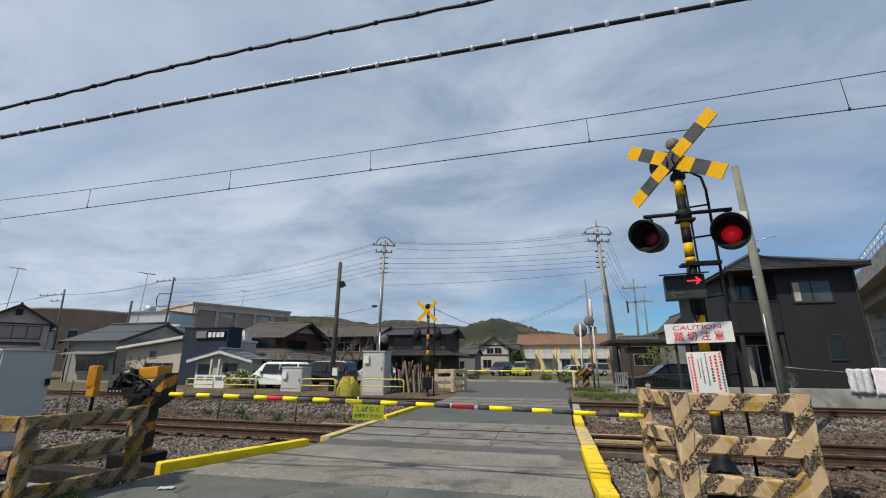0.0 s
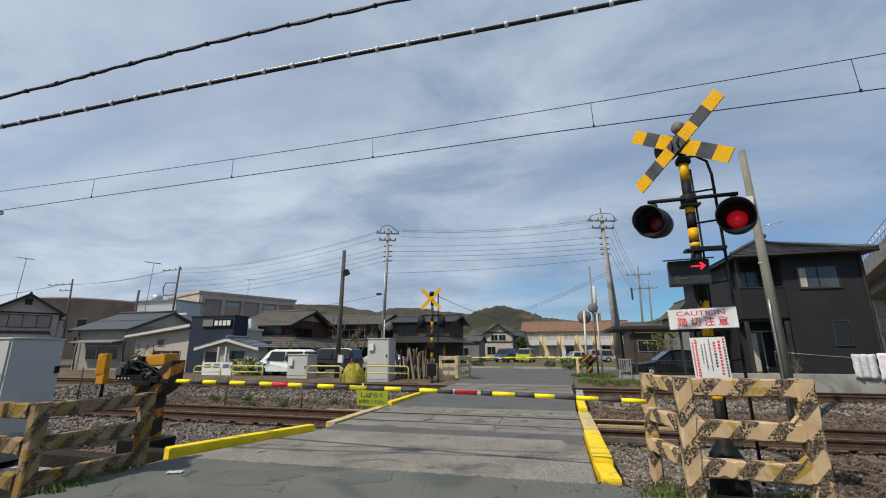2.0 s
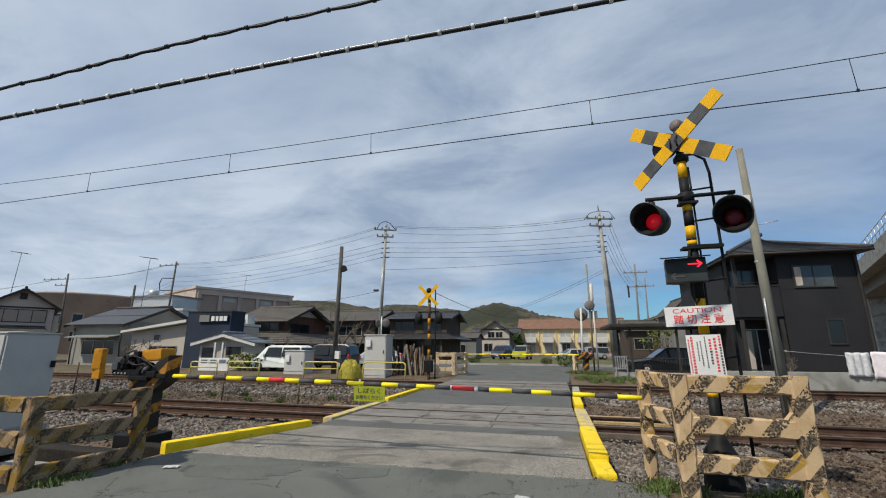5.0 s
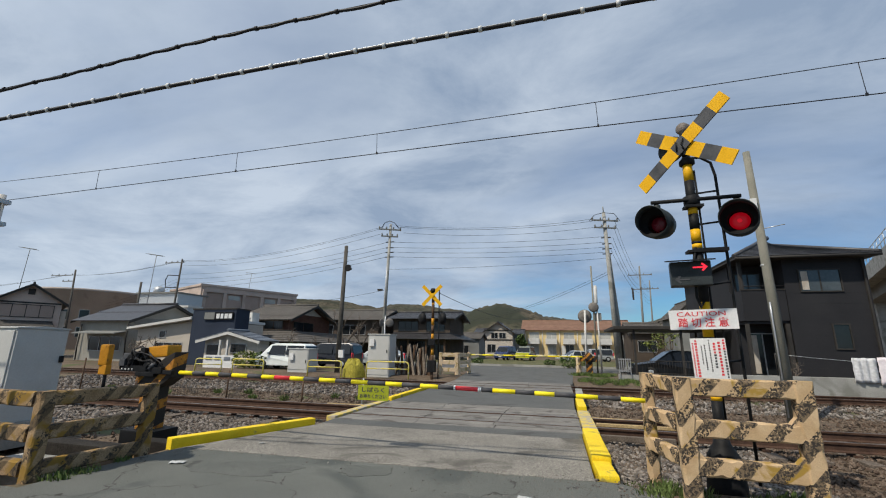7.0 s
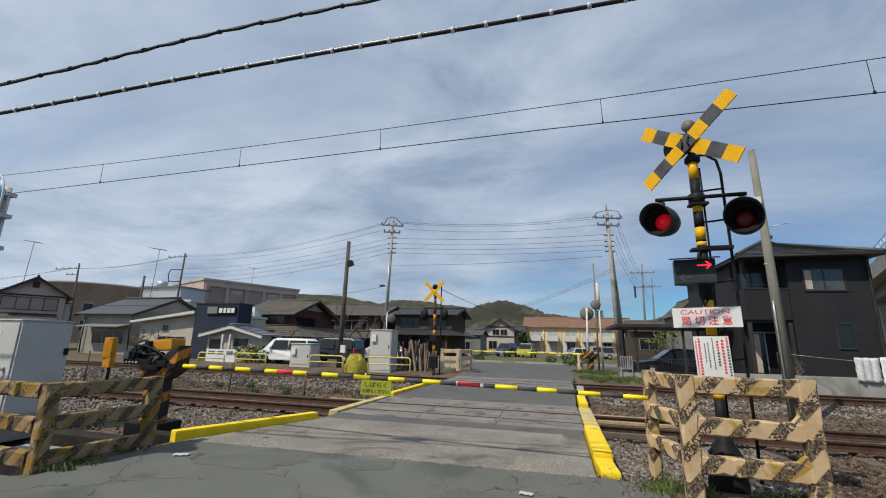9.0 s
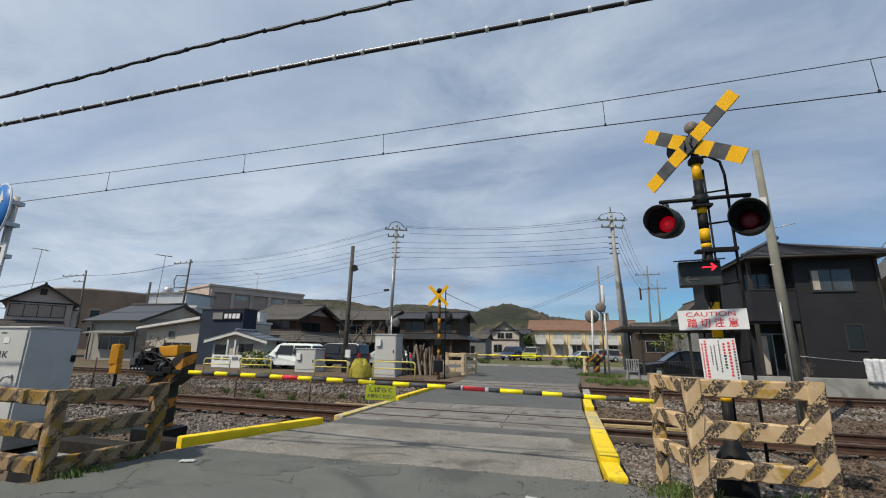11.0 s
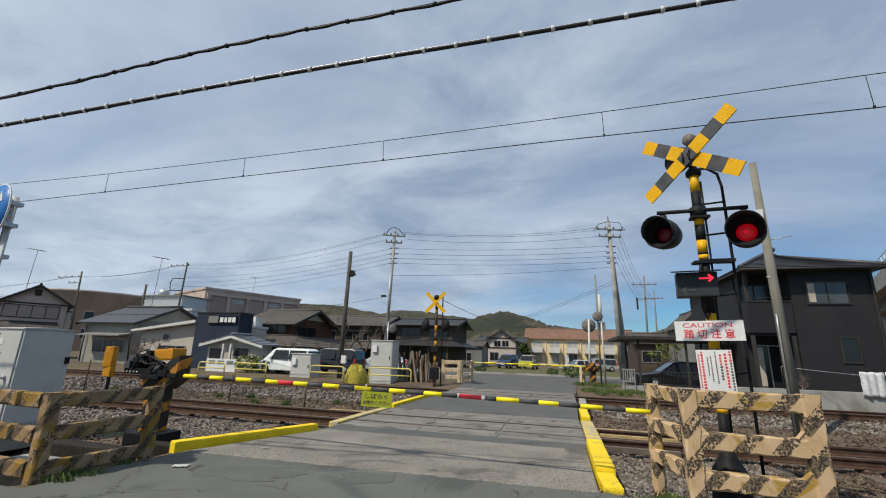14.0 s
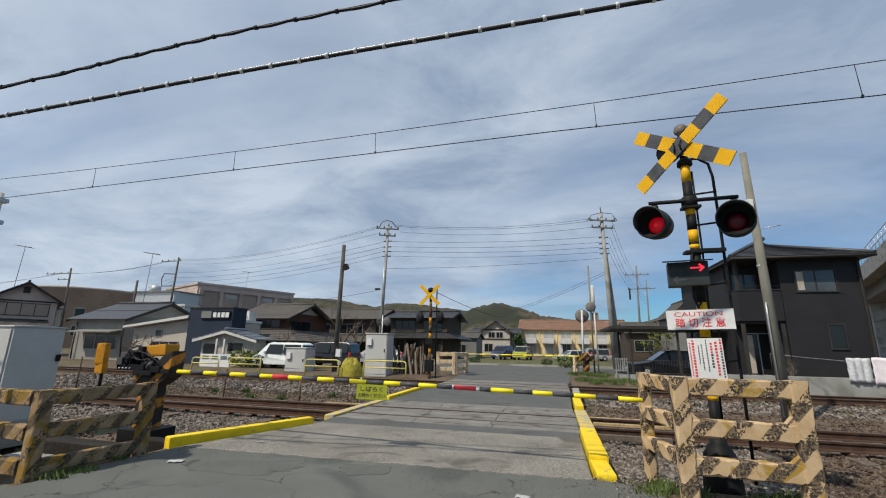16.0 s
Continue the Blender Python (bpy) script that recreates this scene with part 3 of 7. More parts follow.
kerb("kerb_wing", [(-5.2, 5.02), (-4.28, 7.18)], 0.17, 0.12, M_KERB, "bright yellow painted concrete kerb flaring from the crossing", piece_len=2.5)
kerb("kerb_left", [(-4.36, 7.95), (-4.34, 10.8)], 0.2, 0.03, M_KERB_OLD, "worn yellow edge boards beside the rails", piece_len=0.9)
kerb("kerb_left_middle", [(-4.32, 10.9), (-4.3, 14.2)], 0.17, 0.08, M_KERB, "yellow painted kerb between the tracks", piece_len=1.1)
kerb("kerb_right", [(0.52, 5.28), (0.49, 5.95)], 0.21, 0.05, M_KERB, "bright yellow painted concrete kerb end", piece_len=1.2)
kerb("kerb_right_high", [(0.5, 5.96), (0.5, 7.9)], 0.24, 0.10, M_KERB, "bright yellow painted concrete kerb block", piece_len=2.2)
kerb("kerb_right_boards", [(0.54, 7.95), (0.54, 10.6)], 0.25, 0.03, M_KERB_OLD, "worn yellow edge boards beside the rails", piece_len=0.9)
kerb("kerb_right_middle", [(0.55, 10.9), (0.57, 12.9)], 0.2, 0.08, M_KERB, "yellow painted kerb between the tracks", piece_len=1.1)
kerb("kerb_right_far", [(0.62, 13.2), (0.7, 15.8)], 0.22, 0.07, M_WALLC, "bare worn concrete kerb between the tracks", piece_len=1.0)


def stones(name, spots, material, label, sides=1):
    """Loose stones: rows of (x, y, z, size), joined in one mesh."""
    g = (1 + 5 ** 0.5) / 2
    if sides:
        base = np.array([(-1, g, 0), (1, g, 0), (-1, -g, 0), (1, -g, 0), (0, -1, g), (0, 1, g), (0, -1, -g), (0, 1, -g), (g, 0, -1), (g, 0, 1), (-g, 0, -1), (-g, 0, 1)]) / 1.9
        tri = np.array([(0, 11, 5), (0, 5, 1), (0, 1, 7), (0, 7, 10), (0, 10, 11), (1, 5, 9), (5, 11, 4), (11, 10, 2), (10, 7, 6), (7, 1, 8), (3, 9, 4), (3, 4, 2), (3, 2, 6), (3, 6, 8), (3, 8, 9), (4, 9, 5), (2, 4, 11), (6, 2, 10), (8, 6, 7), (9, 8, 1)])
    else:
        base = np.array([(1, 0, 0), (-1, 0, 0), (0, 1, 0), (0, -1, 0), (0, 0, 1), (0, 0, -1)], float)
        tri = np.array([(0, 2, 4), (2, 1, 4), (1, 3, 4), (3, 0, 4), (2, 0, 5), (1, 2, 5), (3, 1, 5), (0, 3, 5)])
    rng = np.random.default_rng(7)
    n, k = len(spots), len(base)
    verts = base[None] * rng.uniform(0.7, 1.25, (n, k, 1))
    verts = verts * rng.uniform(0.65, 1.25, (n, 1, 3))
    a = rng.uniform(0, 6.28, (3, n))
    for i, (p, q) in enumerate(((0, 1), (1, 2), (0, 2))):
        c, s = np.cos(a[i])[:, None], np.sin(a[i])[:, None]
        u, w = verts[..., p].copy(), verts[..., q].copy()
        verts[..., p], verts[..., q] = c * u - s * w, s * u + c * w
    verts = verts * spots[:, None, 3:4] + spots[:, None, :3]
    faces = (tri[None] + (np.arange(n) * k)[:, None, None]).reshape(-1, 3)
    me = bpy.data.meshes.new(name)
    me.from_pydata(verts.reshape(-1, 3), [], faces)
    me.materials.append(material)
    return tagged(new(name, me), label, "ballast", kind="stuff")


def strew(x0, x1, y0, y1, per_m2, size, rng, sink=0.25, bumpy=0.03):
    n = int((x1 - x0) * (y1 - y0) * per_m2)
    p = rng.uniform((x0, y0), (x1, y1), (n, 2))
    s = size * rng.uniform(0.55, 1.35, n)
    z = np.array([ground_height(x, y) + bumpy * noise.noise((x * 2.1, y * 2.1, 3)) for x, y in p]) + s * (0.5 - sink)
    return np.column_stack((p, z, s))


rng = np.random.default_rng(11)
near_bed = np.vstack([
    strew(-9, -4.5, 7.0, 11.3, 640, 0.028, rng), strew(-16, -9, 6.6, 11.5, 240, 0.042, rng), strew(-7.0, -4.75, 5.6, 7.0, 640, 0.027, rng),
    strew(0.7, 3.2, 5.6, 11.2, 640, 0.028, rng), strew(0.75, 1.2, 5.3, 5.8, 300, 0.03, rng)])
near_bed = near_bed[~((near_bed[:, 1] < 7.3) & (near_bed[:, 0] > -5.2 + 0.42 * (near_bed[:, 1] - 5.0)) & (near_bed[:, 0] < 0))]
stones("track_ballast", near_bed, M_STONE, "grey crushed stone ballast of the near track")
shoulder = np.vstack([strew(-22, -4.5, 13.9, 15.6, 130, 0.06, rng, 0.2, 0.06), strew(0.8, 22, 14.0, 15.6, 120, 0.055, rng, 0.2, 0.05), strew(-30, -16, 7, 15, 30, 0.07, rng)])
stones("bank_ballast", shoulder, M_STONE, "grey coarse stone bank of the far track", 0)
rusty = np.vstack([strew(3.0, 6, 5.2, 11.4, 330, 0.036, rng), strew(6, 12, 5.2, 11.4, 200, 0.042, rng), strew(-20, -4.5, 11.2, 14.0, 90, 0.038, rng, 0.4), strew(0.8, 18, 11.2, 14.2, 90, 0.038, rng, 0.4), strew(-20, -4.5, 15.5, 19, 70, 0.05, rng, 0.3), strew(0.9, 24, 15.5, 19, 70, 0.05, rng, 0.3), strew(-12, -5.4, 3.9, 7.0, 40, 0.04, rng)])
stones("rusty_ballast", rusty, M_STONE_B, "brown rust-stained gravel between the tracks", 0)

# crumbs of gravel along the edge of the apron
crumbs = []
for _ in range(420):
    x = rng.uniform(-4.9, 0.6)
    y = (5.1 + 0.035 * (x + 5)) + rng.normal(0, 0.16)
    crumbs.append((x, y, 0.006, 0.004 + 0.007 * rng.random() ** 2))
for _ in range(220):
    crumbs.append((rng.uniform(-5.0, 0.9), rng.uniform(3.2, 5.1), 0.004, 0.003 + 0.006 * rng.random() ** 3))
for _ in range(260):
    crumbs.append((rng.uniform(0.55, 0.95), rng.uniform(4.2, 5.4), 0.004, 0.006 + 0.014 * rng.random() ** 2))
for _ in range(520):
    crumbs.append((rng.uniform(-1.6, 0.5), rng.uniform(4.3, 5.15), 0.003, 0.0025 + 0.005 * rng.random() ** 2))
stones("road_grit", np.array(crumbs), M_STONE, "loose pale grit and crumbs on the road edge", 0)
edge = [(x, 5.1 + 0.035 * (x + 5) + rng.normal(0, 0.025), -0.002, 0.006 + 0.012 * rng.random()) for x in rng.uniform(-4.95, 0.4, 420)]
stones("edge_grit", np.array(edge), M_STONE, "crumbled grey concrete along the apron edge", 0)

# ---- the near side: fences, signal, barrier, cabinet, sign ----
def worn_bar(bm, lo, hi, m, seed):
    """A cast concrete bar with chamfered, chipped edges: rings along its longest side."""
    size = [hi[k] - lo[k] for k in range(3)]
    ax = size.index(max(size))
    b, c = [k for k in range(3) if k != ax]
    ch = 0.02
    n = max(int(size[ax] / 0.045), 3)
    rings = []
    for i in range(n + 1):
        ring = []
        for sb, sc, cut in ((-1, -1, 0), (-1, -1, 1), (1, -1, 1), (1, -1, 0), (1, 1, 0), (1, 1, 1), (-1, 1, 1), (-1, 1, 0)):
            p = [0.0, 0.0, 0.0]
            p[ax] = lo[ax] + size[ax] * i / n
            chip = ch * (0.55 + 1.5 * max(noise.noise((p[ax] * 9.0 + seed, sb * 3.1, sc * 5.7)), 0.0) + 0.5 * noise.noise((p[ax] * 31.0, seed, sb + 2 * sc)))
            p[b] = (lo[b] + hi[b]) / 2 + sb * (size[b] / 2 - (chip if cut == 1 else 0.0))
            p[c] = (lo[c] + hi[c]) / 2 + sc * (size[c] / 2 - (chip if cut == 0 else 0.0))
            w = 0.004 * noise.noise((p[ax] * 4.0, seed * 1.7, 2.0))
            p[b] += w
            p[c] += 0.8 * w
            ring.append(bm.verts.new(m @ Vector(p)))
        rings.append(ring)
    for r0, r1 in zip(rings, rings[1:]):
        for k in range(8):
            bm.faces.new((r0[k], r0[(k + 1) % 8], r1[(k + 1) % 8], r1[k]))
    bm.faces.new(rings[0][::-1])
    bm.faces.new(rings[-1])
    bmesh.ops.recalc_face_normals(bm, faces=bm.faces[:])


def fence_frame(parent, p, q, height, rails, post_w, rail_h, thick, material, ends=(True, True)):
    """A ranch-like panel of heavy rails and posts from p to q in the plan."""
    p, q = Vector((*p, 0)), Vector((*q, 0))
    d = q - p
    m = Matrix.Translation(p) @ Matrix.Rotation(math.atan2(d.y, d.x), 4, "Z")
    length = d.length
    for k, x in enumerate((0, length - post_w)):
        if ends[k]:
            bm = bmesh.new()
            worn_bar(bm, (x, -thick / 2, -0.25), (x + post_w, thick / 2, height), m, p.x * 3.3 + k)
            part("post", bm, material, parent)
    for z in rails:
        bm = bmesh.new()
        worn_bar(bm, (post_w * 0.6, -thick * 0.38, z - rail_h), (length - post_w * 0.6, thick * 0.38, z), m, q.x * 2.1 + z * 7)
        part("rail", bm, material, parent)
        # short haunches where the rail meets its posts
        for x0, x1 in ((post_w * 0.97, post_w * 1.45), (length - post_w * 1.45, length - post_w * 0.97)):
            if thick > 0.135 and z < rails[0]:
                bm = bmesh.new()
                prism(bm, [(x0, z - 0.012), (x1, z - 0.012), (x0 if x0 < length / 2 else x1, z + 0.07)], -thick * 0.33, thick * 0.33)
                bmesh.ops.transform(bm, matrix=m, verts=bm.verts[:])
                part("haunch", bm, material, parent)


fence = thing("crossing_fence", "worn yellow and black striped concrete fence corner beside the signal", "fence", pose(0, 0, 0))
fence_frame(fence, (1.14, 4.84), (2.29, 4.8), 1.135, (1.13, 0.745, 0.4), 0.15, 0.165, 0.14, M_FENCE)
fence_frame(fence, (1.21, 4.92), (1.03, 5.74), 1.13, (1.125, 0.755, 0.42), 0.13, 0.15, 0.12, M_FENCE, (False, True))
fence_l = thing("crossing_fence", "dirty worn striped concrete fence along the road edge, paint lowered for shade", "fence", pose(0, 0, 0))
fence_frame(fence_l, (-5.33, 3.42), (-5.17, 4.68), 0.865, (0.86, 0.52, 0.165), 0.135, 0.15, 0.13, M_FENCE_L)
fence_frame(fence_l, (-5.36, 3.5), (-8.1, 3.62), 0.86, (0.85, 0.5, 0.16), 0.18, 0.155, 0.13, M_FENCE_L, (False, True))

# weathered concrete blocks and channel behind the road-edge fence, rear two coloured for shade
for x, y, sx, sy, z in ((-6.25, 4.1, 0.75, 0.3, 0.0), (-7.0, 5.3, 1.9, 0.3, -0.12), (-5.85, 5.55, 0.8, 0.25, -0.06)):
    bm = bmesh.new()
    box(bm, (x - sx / 2, y - sy / 2, -0.4), (x + sx / 2, y + sy / 2, z))
    single("concrete_block", bm, M_SHADEC if y > 4.5 else M_WALLC, "stained grey concrete channel block behind the fence, rear ones coloured shade-dark", "concrete block", 0.02, "channel blocks")

# ---- warning signal ----
SX, SY = 1.714, 5.5


def band_pole(parent, x, y, bands, r, mats):
    z0 = bands[0]
    for k, z1 in enumerate(bands[1:]):
        cyl_part("pole_band", (x, y, z0), (x, y, z1), r, mats[k % 2], parent, n=16)
        z0 = z1


def make_cross(parent, turn, half, tilt, width, far=False):
    """Two banded boards; they stand in the turned x-z plane."""
    for s, depth in ((1, -0.012), (-1, 0.012)):
        m = turn @ Matrix.Rotation(-s * tilt, 4, "Y")
        name_list = [(-1.0, -0.72), (-0.72, -0.42), (-0.42, -0.14), (-0.14, 0.14), (0.14, 0.42), (0.42, 0.72), (0.72, 1.0)]
        for k, (a, b) in enumerate(name_list):
            bm = bmesh.new()
            box(bm, (a * half, depth - 0.008, -width / 2), (b * half, depth + 0.008, width / 2), m)
            part("cross_band", bm, M_YELLOW if (k % 2 == 0 or far) else M_DARKBAND, parent)


def make_lamp(parent, centre, yaw, scale=1.0):
    """A round flashing lamp with hood, housing and a recess for the added turning insert."""
    m = Matrix.Translation(centre) @ Matrix.Rotation(yaw, 4, "Z") @ Matrix.Scale(scale, 4)
    lamp = new("flash_lamp")
    lamp.parent = parent
    lamp.empty_display_size = 0.1
    bm = bmesh.new()
    lathe(bm, [(0.198, -0.10), (0.21, -0.095), (0.205, 0.06), (0.17, 0.2), (0.10, 0.235), (0.0, 0.24)], (0, 0, 0), "y", 28, m, False)
    part("housing", bm, M_HOUSING, lamp, "dark grey round lamp housing")
    bm = bmesh.new()
    lathe(bm, [(0.198, -0.10), (0.19, -0.02), (0.135, 0.0), (0.125, 0.05), (0.122, 0.19), (0.0, 0.195)], (0, 0, 0), "y", 28, m, False)
    part("shroud", bm, M_BLACK, lamp, "black inside of the lamp")
    bm = bmesh.new()
    ring0, ring1 = [], []
    n = 22
    for i in range(n + 1):
        a = math.pi * (-0.12 + 1.24 * i / n)
        k = max(math.sin(math.pi * i / n), 0.0) ** 0.55
        for ring, depth in ((ring0, -0.095), (ring1, -0.10 - 0.13 * k)):
            for r in (0.208, 0.196):
                ring.append(bm.verts.new(m @ Vector((math.cos(a) * r, depth, math.sin(a) * r))))
    for i in range(n):
        o = 2 * i
        for q in ((ring0[o], ring0[o + 2], ring1[o + 2], ring1[o]), (ring0[o + 1], ring1[o + 1], ring1[o + 3], ring0[o + 3]), (ring1[o], ring1[o + 2], ring1[o + 3], ring1[o + 1])):
            bm.faces.new(q).smooth = True
    part("hood", bm, M_HOUSING, lamp, "black sun hood over the lens")
    cyl_part("stub", m @ Vector((0, 0.05, 0.19)), m @ Vector((0, 0.05, 0.31)), 0.024 * scale, M_BLACK, lamp)
    bm = bmesh.new()
    lathe(bm, [(0.0, 0.335), (0.02, 0.33), (0.034, 0.31), (0.034, 0.275), (0.05, 0.265), (0.05, 0.2)], (0, 0.05, 0), "z", 12, m)
    part("knuckle", bm, M_HOUSING, lamp)
    return lamp, m


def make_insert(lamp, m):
    """An added lens insert, one face glowing, one dark; its turning stands in for flashing."""
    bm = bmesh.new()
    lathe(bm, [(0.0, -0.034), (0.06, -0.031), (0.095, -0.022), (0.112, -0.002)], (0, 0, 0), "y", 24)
    ins = new("flash_flip_lens", mesh_of("flash_flip_lens", bm, M_LAMP_ON))
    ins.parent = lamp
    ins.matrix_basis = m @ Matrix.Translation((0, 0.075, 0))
    tagged(ins, "added two-faced red lens, turned over to imitate flashing")
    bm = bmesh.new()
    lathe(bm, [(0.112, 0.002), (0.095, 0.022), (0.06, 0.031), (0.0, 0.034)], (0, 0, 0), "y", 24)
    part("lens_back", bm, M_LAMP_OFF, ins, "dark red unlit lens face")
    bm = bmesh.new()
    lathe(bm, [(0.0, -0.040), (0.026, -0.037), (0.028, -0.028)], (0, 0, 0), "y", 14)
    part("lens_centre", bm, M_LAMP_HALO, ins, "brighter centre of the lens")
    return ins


signal = thing("crossing_signal", "yellow and black crossing signal with crossbuck and red lamps", "crossing signal", pose(0, 0, 0))
band_pole(signal, SX, SY, (0.4, 0.445, 0.485, 0.86, 0.92, 1.55, 1.95, 2.595, 2.65, 2.68, 2.83, 3.025, 3.13, 3.46, 3.70), 0.055, (M_BLACK, M_YELLOW))
bm = bmesh.new()
lathe(bm, [(0.19, -0.3), (0.19, 0.0), (0.175, 0.16), (0.16, 0.29), (0.12, 0.36), (0.085, 0.42), (0.075, 0.47), (0.056, 0.47)], (SX, SY, 0), "z", 20)
part("base", bm, M_BLACK, signal, "black cast bell-shaped base")
cross_turn = Matrix.Translation((1.637, 5.38, 3.894)) @ Matrix.Rotation(radians(-47.2), 4, "Z")
make_cross(signal, cross_turn, 0.7, radians(34), 0.175)
bm = bmesh.new()
for s in (-0.05, 0.05):
    tube(bm, [cross_turn @ Vector((s, -0.03, -0.07)), cross_turn @ Vector((s * 0.6, -0.05, 0)), cross_turn @ Vector((s, -0.03, 0.07))], 0.008, 6)
part("clamp", bm, M_BLACK, signal)
# loudspeaker bell on top
bm = bmesh.new()
lathe(bm, [(0.0, -0.08), (0.06, -0.075), (0.078, -0.05), (0.08, 0.05), (0.065, 0.08), (0.0, 0.09)], (0, 0, 0), "y", 18, Matrix.Translation((1.74, 5.55, 4.2)) @ Matrix.Rotation(radians(-45), 4, "Z"))
part("bell", bm, M_BELL, signal, "weathered grey round bell")
bm = bmesh.new()
lathe(bm, [(0.17, -0.05), (0.18, -0.02), (0.12, 0.06), (0.06, 0.16), (0.0, 0.18)], (0, 0, 0), "y", 20, Matrix.Translation((1.62, 5.68, 3.98)) @ Matrix.Rotation(radians(-45), 4, "Z"))
part("loudspeaker", bm, M_HOUSING, signal, "dark horn loudspeaker behind the crossbuck")
bm = bmesh.new()
rod(bm, (SX, SY, 3.7), (SX, SY, 4.15), 0.045)
lathe(bm, [(0.07, 3.67), (0.088, 3.685), (0.088, 3.73), (0.05, 3.78)], (SX, SY, 0), "z", 16)
part("neck", bm, M_BLACK, signal)
# lamp arm
ARM = radians(-4)
arm_m = Matrix.Translation((1.745, SY - 0.06, 3.2)) @ Matrix.Rotation(ARM, 4, "Z")
cyl_part("lamp_arm", arm_m @ Vector((-0.5, 0, 0)), arm_m @ Vector((0.47, 0, 0)), 0.024, M_BLACK, signal)
bm = bmesh.new()
lathe(bm, [(0.075, 3.14), (0.09, 3.15), (0.09, 3.25), (0.075, 3.26)], (SX, SY, 0), "z", 16)
box(bm, (SX - 0.1, SY - 0.1, 3.1), (SX + 0.1, SY + 0.05, 3.13))
part("arm_clamp", bm, M_BLACK, signal)
LAMP_TURN = radians(-38)
lamp_l, m_l = make_lamp(signal, Vector((1.287, 5.47, 2.925)), LAMP_TURN, 0.915)
lamp_r, m_r = make_lamp(signal, Vector((2.163, 5.41, 2.905)), LAMP_TURN + radians(14), 0.95)
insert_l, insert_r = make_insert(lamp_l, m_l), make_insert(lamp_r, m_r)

# direction indicator
ind = Matrix.Translation((1.55, 5.33, 2.28)) @ Matrix.Rotation(radians(-10), 4, "Z")
bm = bmesh.new()
box(bm, (-0.2, -0.04, -0.155), (0.215, 0.16, 0.125), ind)
indicator = part("direction_indicator", bm, M_HOUSING, signal, "black train direction box with a lit red arrow", 0.01)
bm = bmesh.new()
prism(bm, [(-0.1, 0.13), (0.16, 0.18), (0.16, 0.165), (-0.1, 0.115)], -0.24, 0.25, "x")
bmesh.ops.transform(bm, matrix=ind @ pose(0, -0.05, -0.008), verts=bm.verts[:])
part("rain_hood", bm, M_BLACK, indicator)
for x, z, s, mat, nm in ((0.1, 0.05, 1, M_ARROW, "arrow_lit"), (-0.08, -0.085, -1, M_DARKBAND, "arrow_dark")):
    bm = bmesh.new()
    k = 0.8
    prism(bm, [(u * s * k, v * k) for u, v in ((-0.085, 0.008), (0.05, 0.008), (0.02, 0.045), (0.04, 0.058), (0.1, 0.0), (0.04, -0.058), (0.02, -0.045), (0.05, -0.008 - 0.004), (-0.085, -0.012))], -0.046, -0.0405)
    bmesh.ops.transform(bm, matrix=ind @ pose(x, 0, z), verts=bm.verts[:])
    part(nm, bm, mat, indicator, "glowing red arrow" if s == 1 else "unlit arrow")
# conduit and side ladder
bm = bmesh.new()
tube(bm, [(SX + 0.02, 5.53, 3.78), (1.88, 5.55, 3.79), (2.005, 5.58, 3.72), (2.045, 5.6, 3.55), (2.055, 5.6, 2.6), (2.06, 5.6, 1.4), (2.06, 5.6, 0.0)], 0.0165)
ladder = part("ladder", bm, M_BLACK, signal, "black ladder rail behind the pole")
for z in (3.35, 2.95, 2.62, 2.2, 1.75, 1.3):
    cyl_part("rung", (SX + 0.03, 5.53, z - 0.05), (2.06, 5.6, z), 0.012, M_BLACK, ladder)
bm = bmesh.new()
tube(bm, [(1.68, 5.46, 2.6), (1.63, 5.42, 2.4), (1.62, 5.42, 2.0), (1.66, 5.43, 1.88), (1.69, 5.44, 1.95)], 0.016)
tube(bm, [(SX + 0.068, 5.5, 3.6), (SX + 0.074, 5.5, 3.2), (SX + 0.072, 5.48, 2.5), (SX + 0.066, 5.5, 1.4), (SX + 0.066, 5.5, 0.45)], 0.012)
part("conduit", bm, M_BLACK, signal, "black cable conduit")
bm = bmesh.new()
box(bm, (SX - 0.12, SY - 0.075, 2.54), (SX + 0.08, SY + 0.07, 2.57))
box(bm, (SX - 0.02, SY - 0.02, 2.56), (SX + 0.33, SY + 0.1, 2.6))
part("ladder_bracket", bm, M_BLACK, signal)

# boards
cau = Matrix.Translation((1.64, 5.385, 1.745)) @ Matrix.Rotation(radians(-14), 4, "Z") @ Matrix.Rotation(radians(-1.0), 4, "Y")
bm = bmesh.new()
box(bm, (-0.335, -0.006, -0.112), (0.335, 0.006, 0.112), cau)
caution = part("caution_board", bm, M_WHITE, signal, "white board with red warning words")
lettering("caution_lettering", "CAUTION", 0.072, cau @ pose(-0.01, -0.0075, 0.06), M_RED, caution, 1.5, 0.0)
lettering("crossing_lettering", "踏 切 注 意", 0.112, cau @ pose(0.0, -0.0075, -0.042), M_RED, caution, 0.92, 0.8)
no = Matrix.Translation((1.665, 5.39, 1.32)) @ Matrix.Rotation(radians(-12), 4, "Z") @ Matrix.Rotation(radians(-1.5), 4, "Y")
bm = bmesh.new()
box(bm, (-0.17, -0.005, -0.23), (0.17, 0.005, 0.215), no)
notice = part("notice_board", bm, M_WHITE, signal, "white notice with columns of red and black writing")
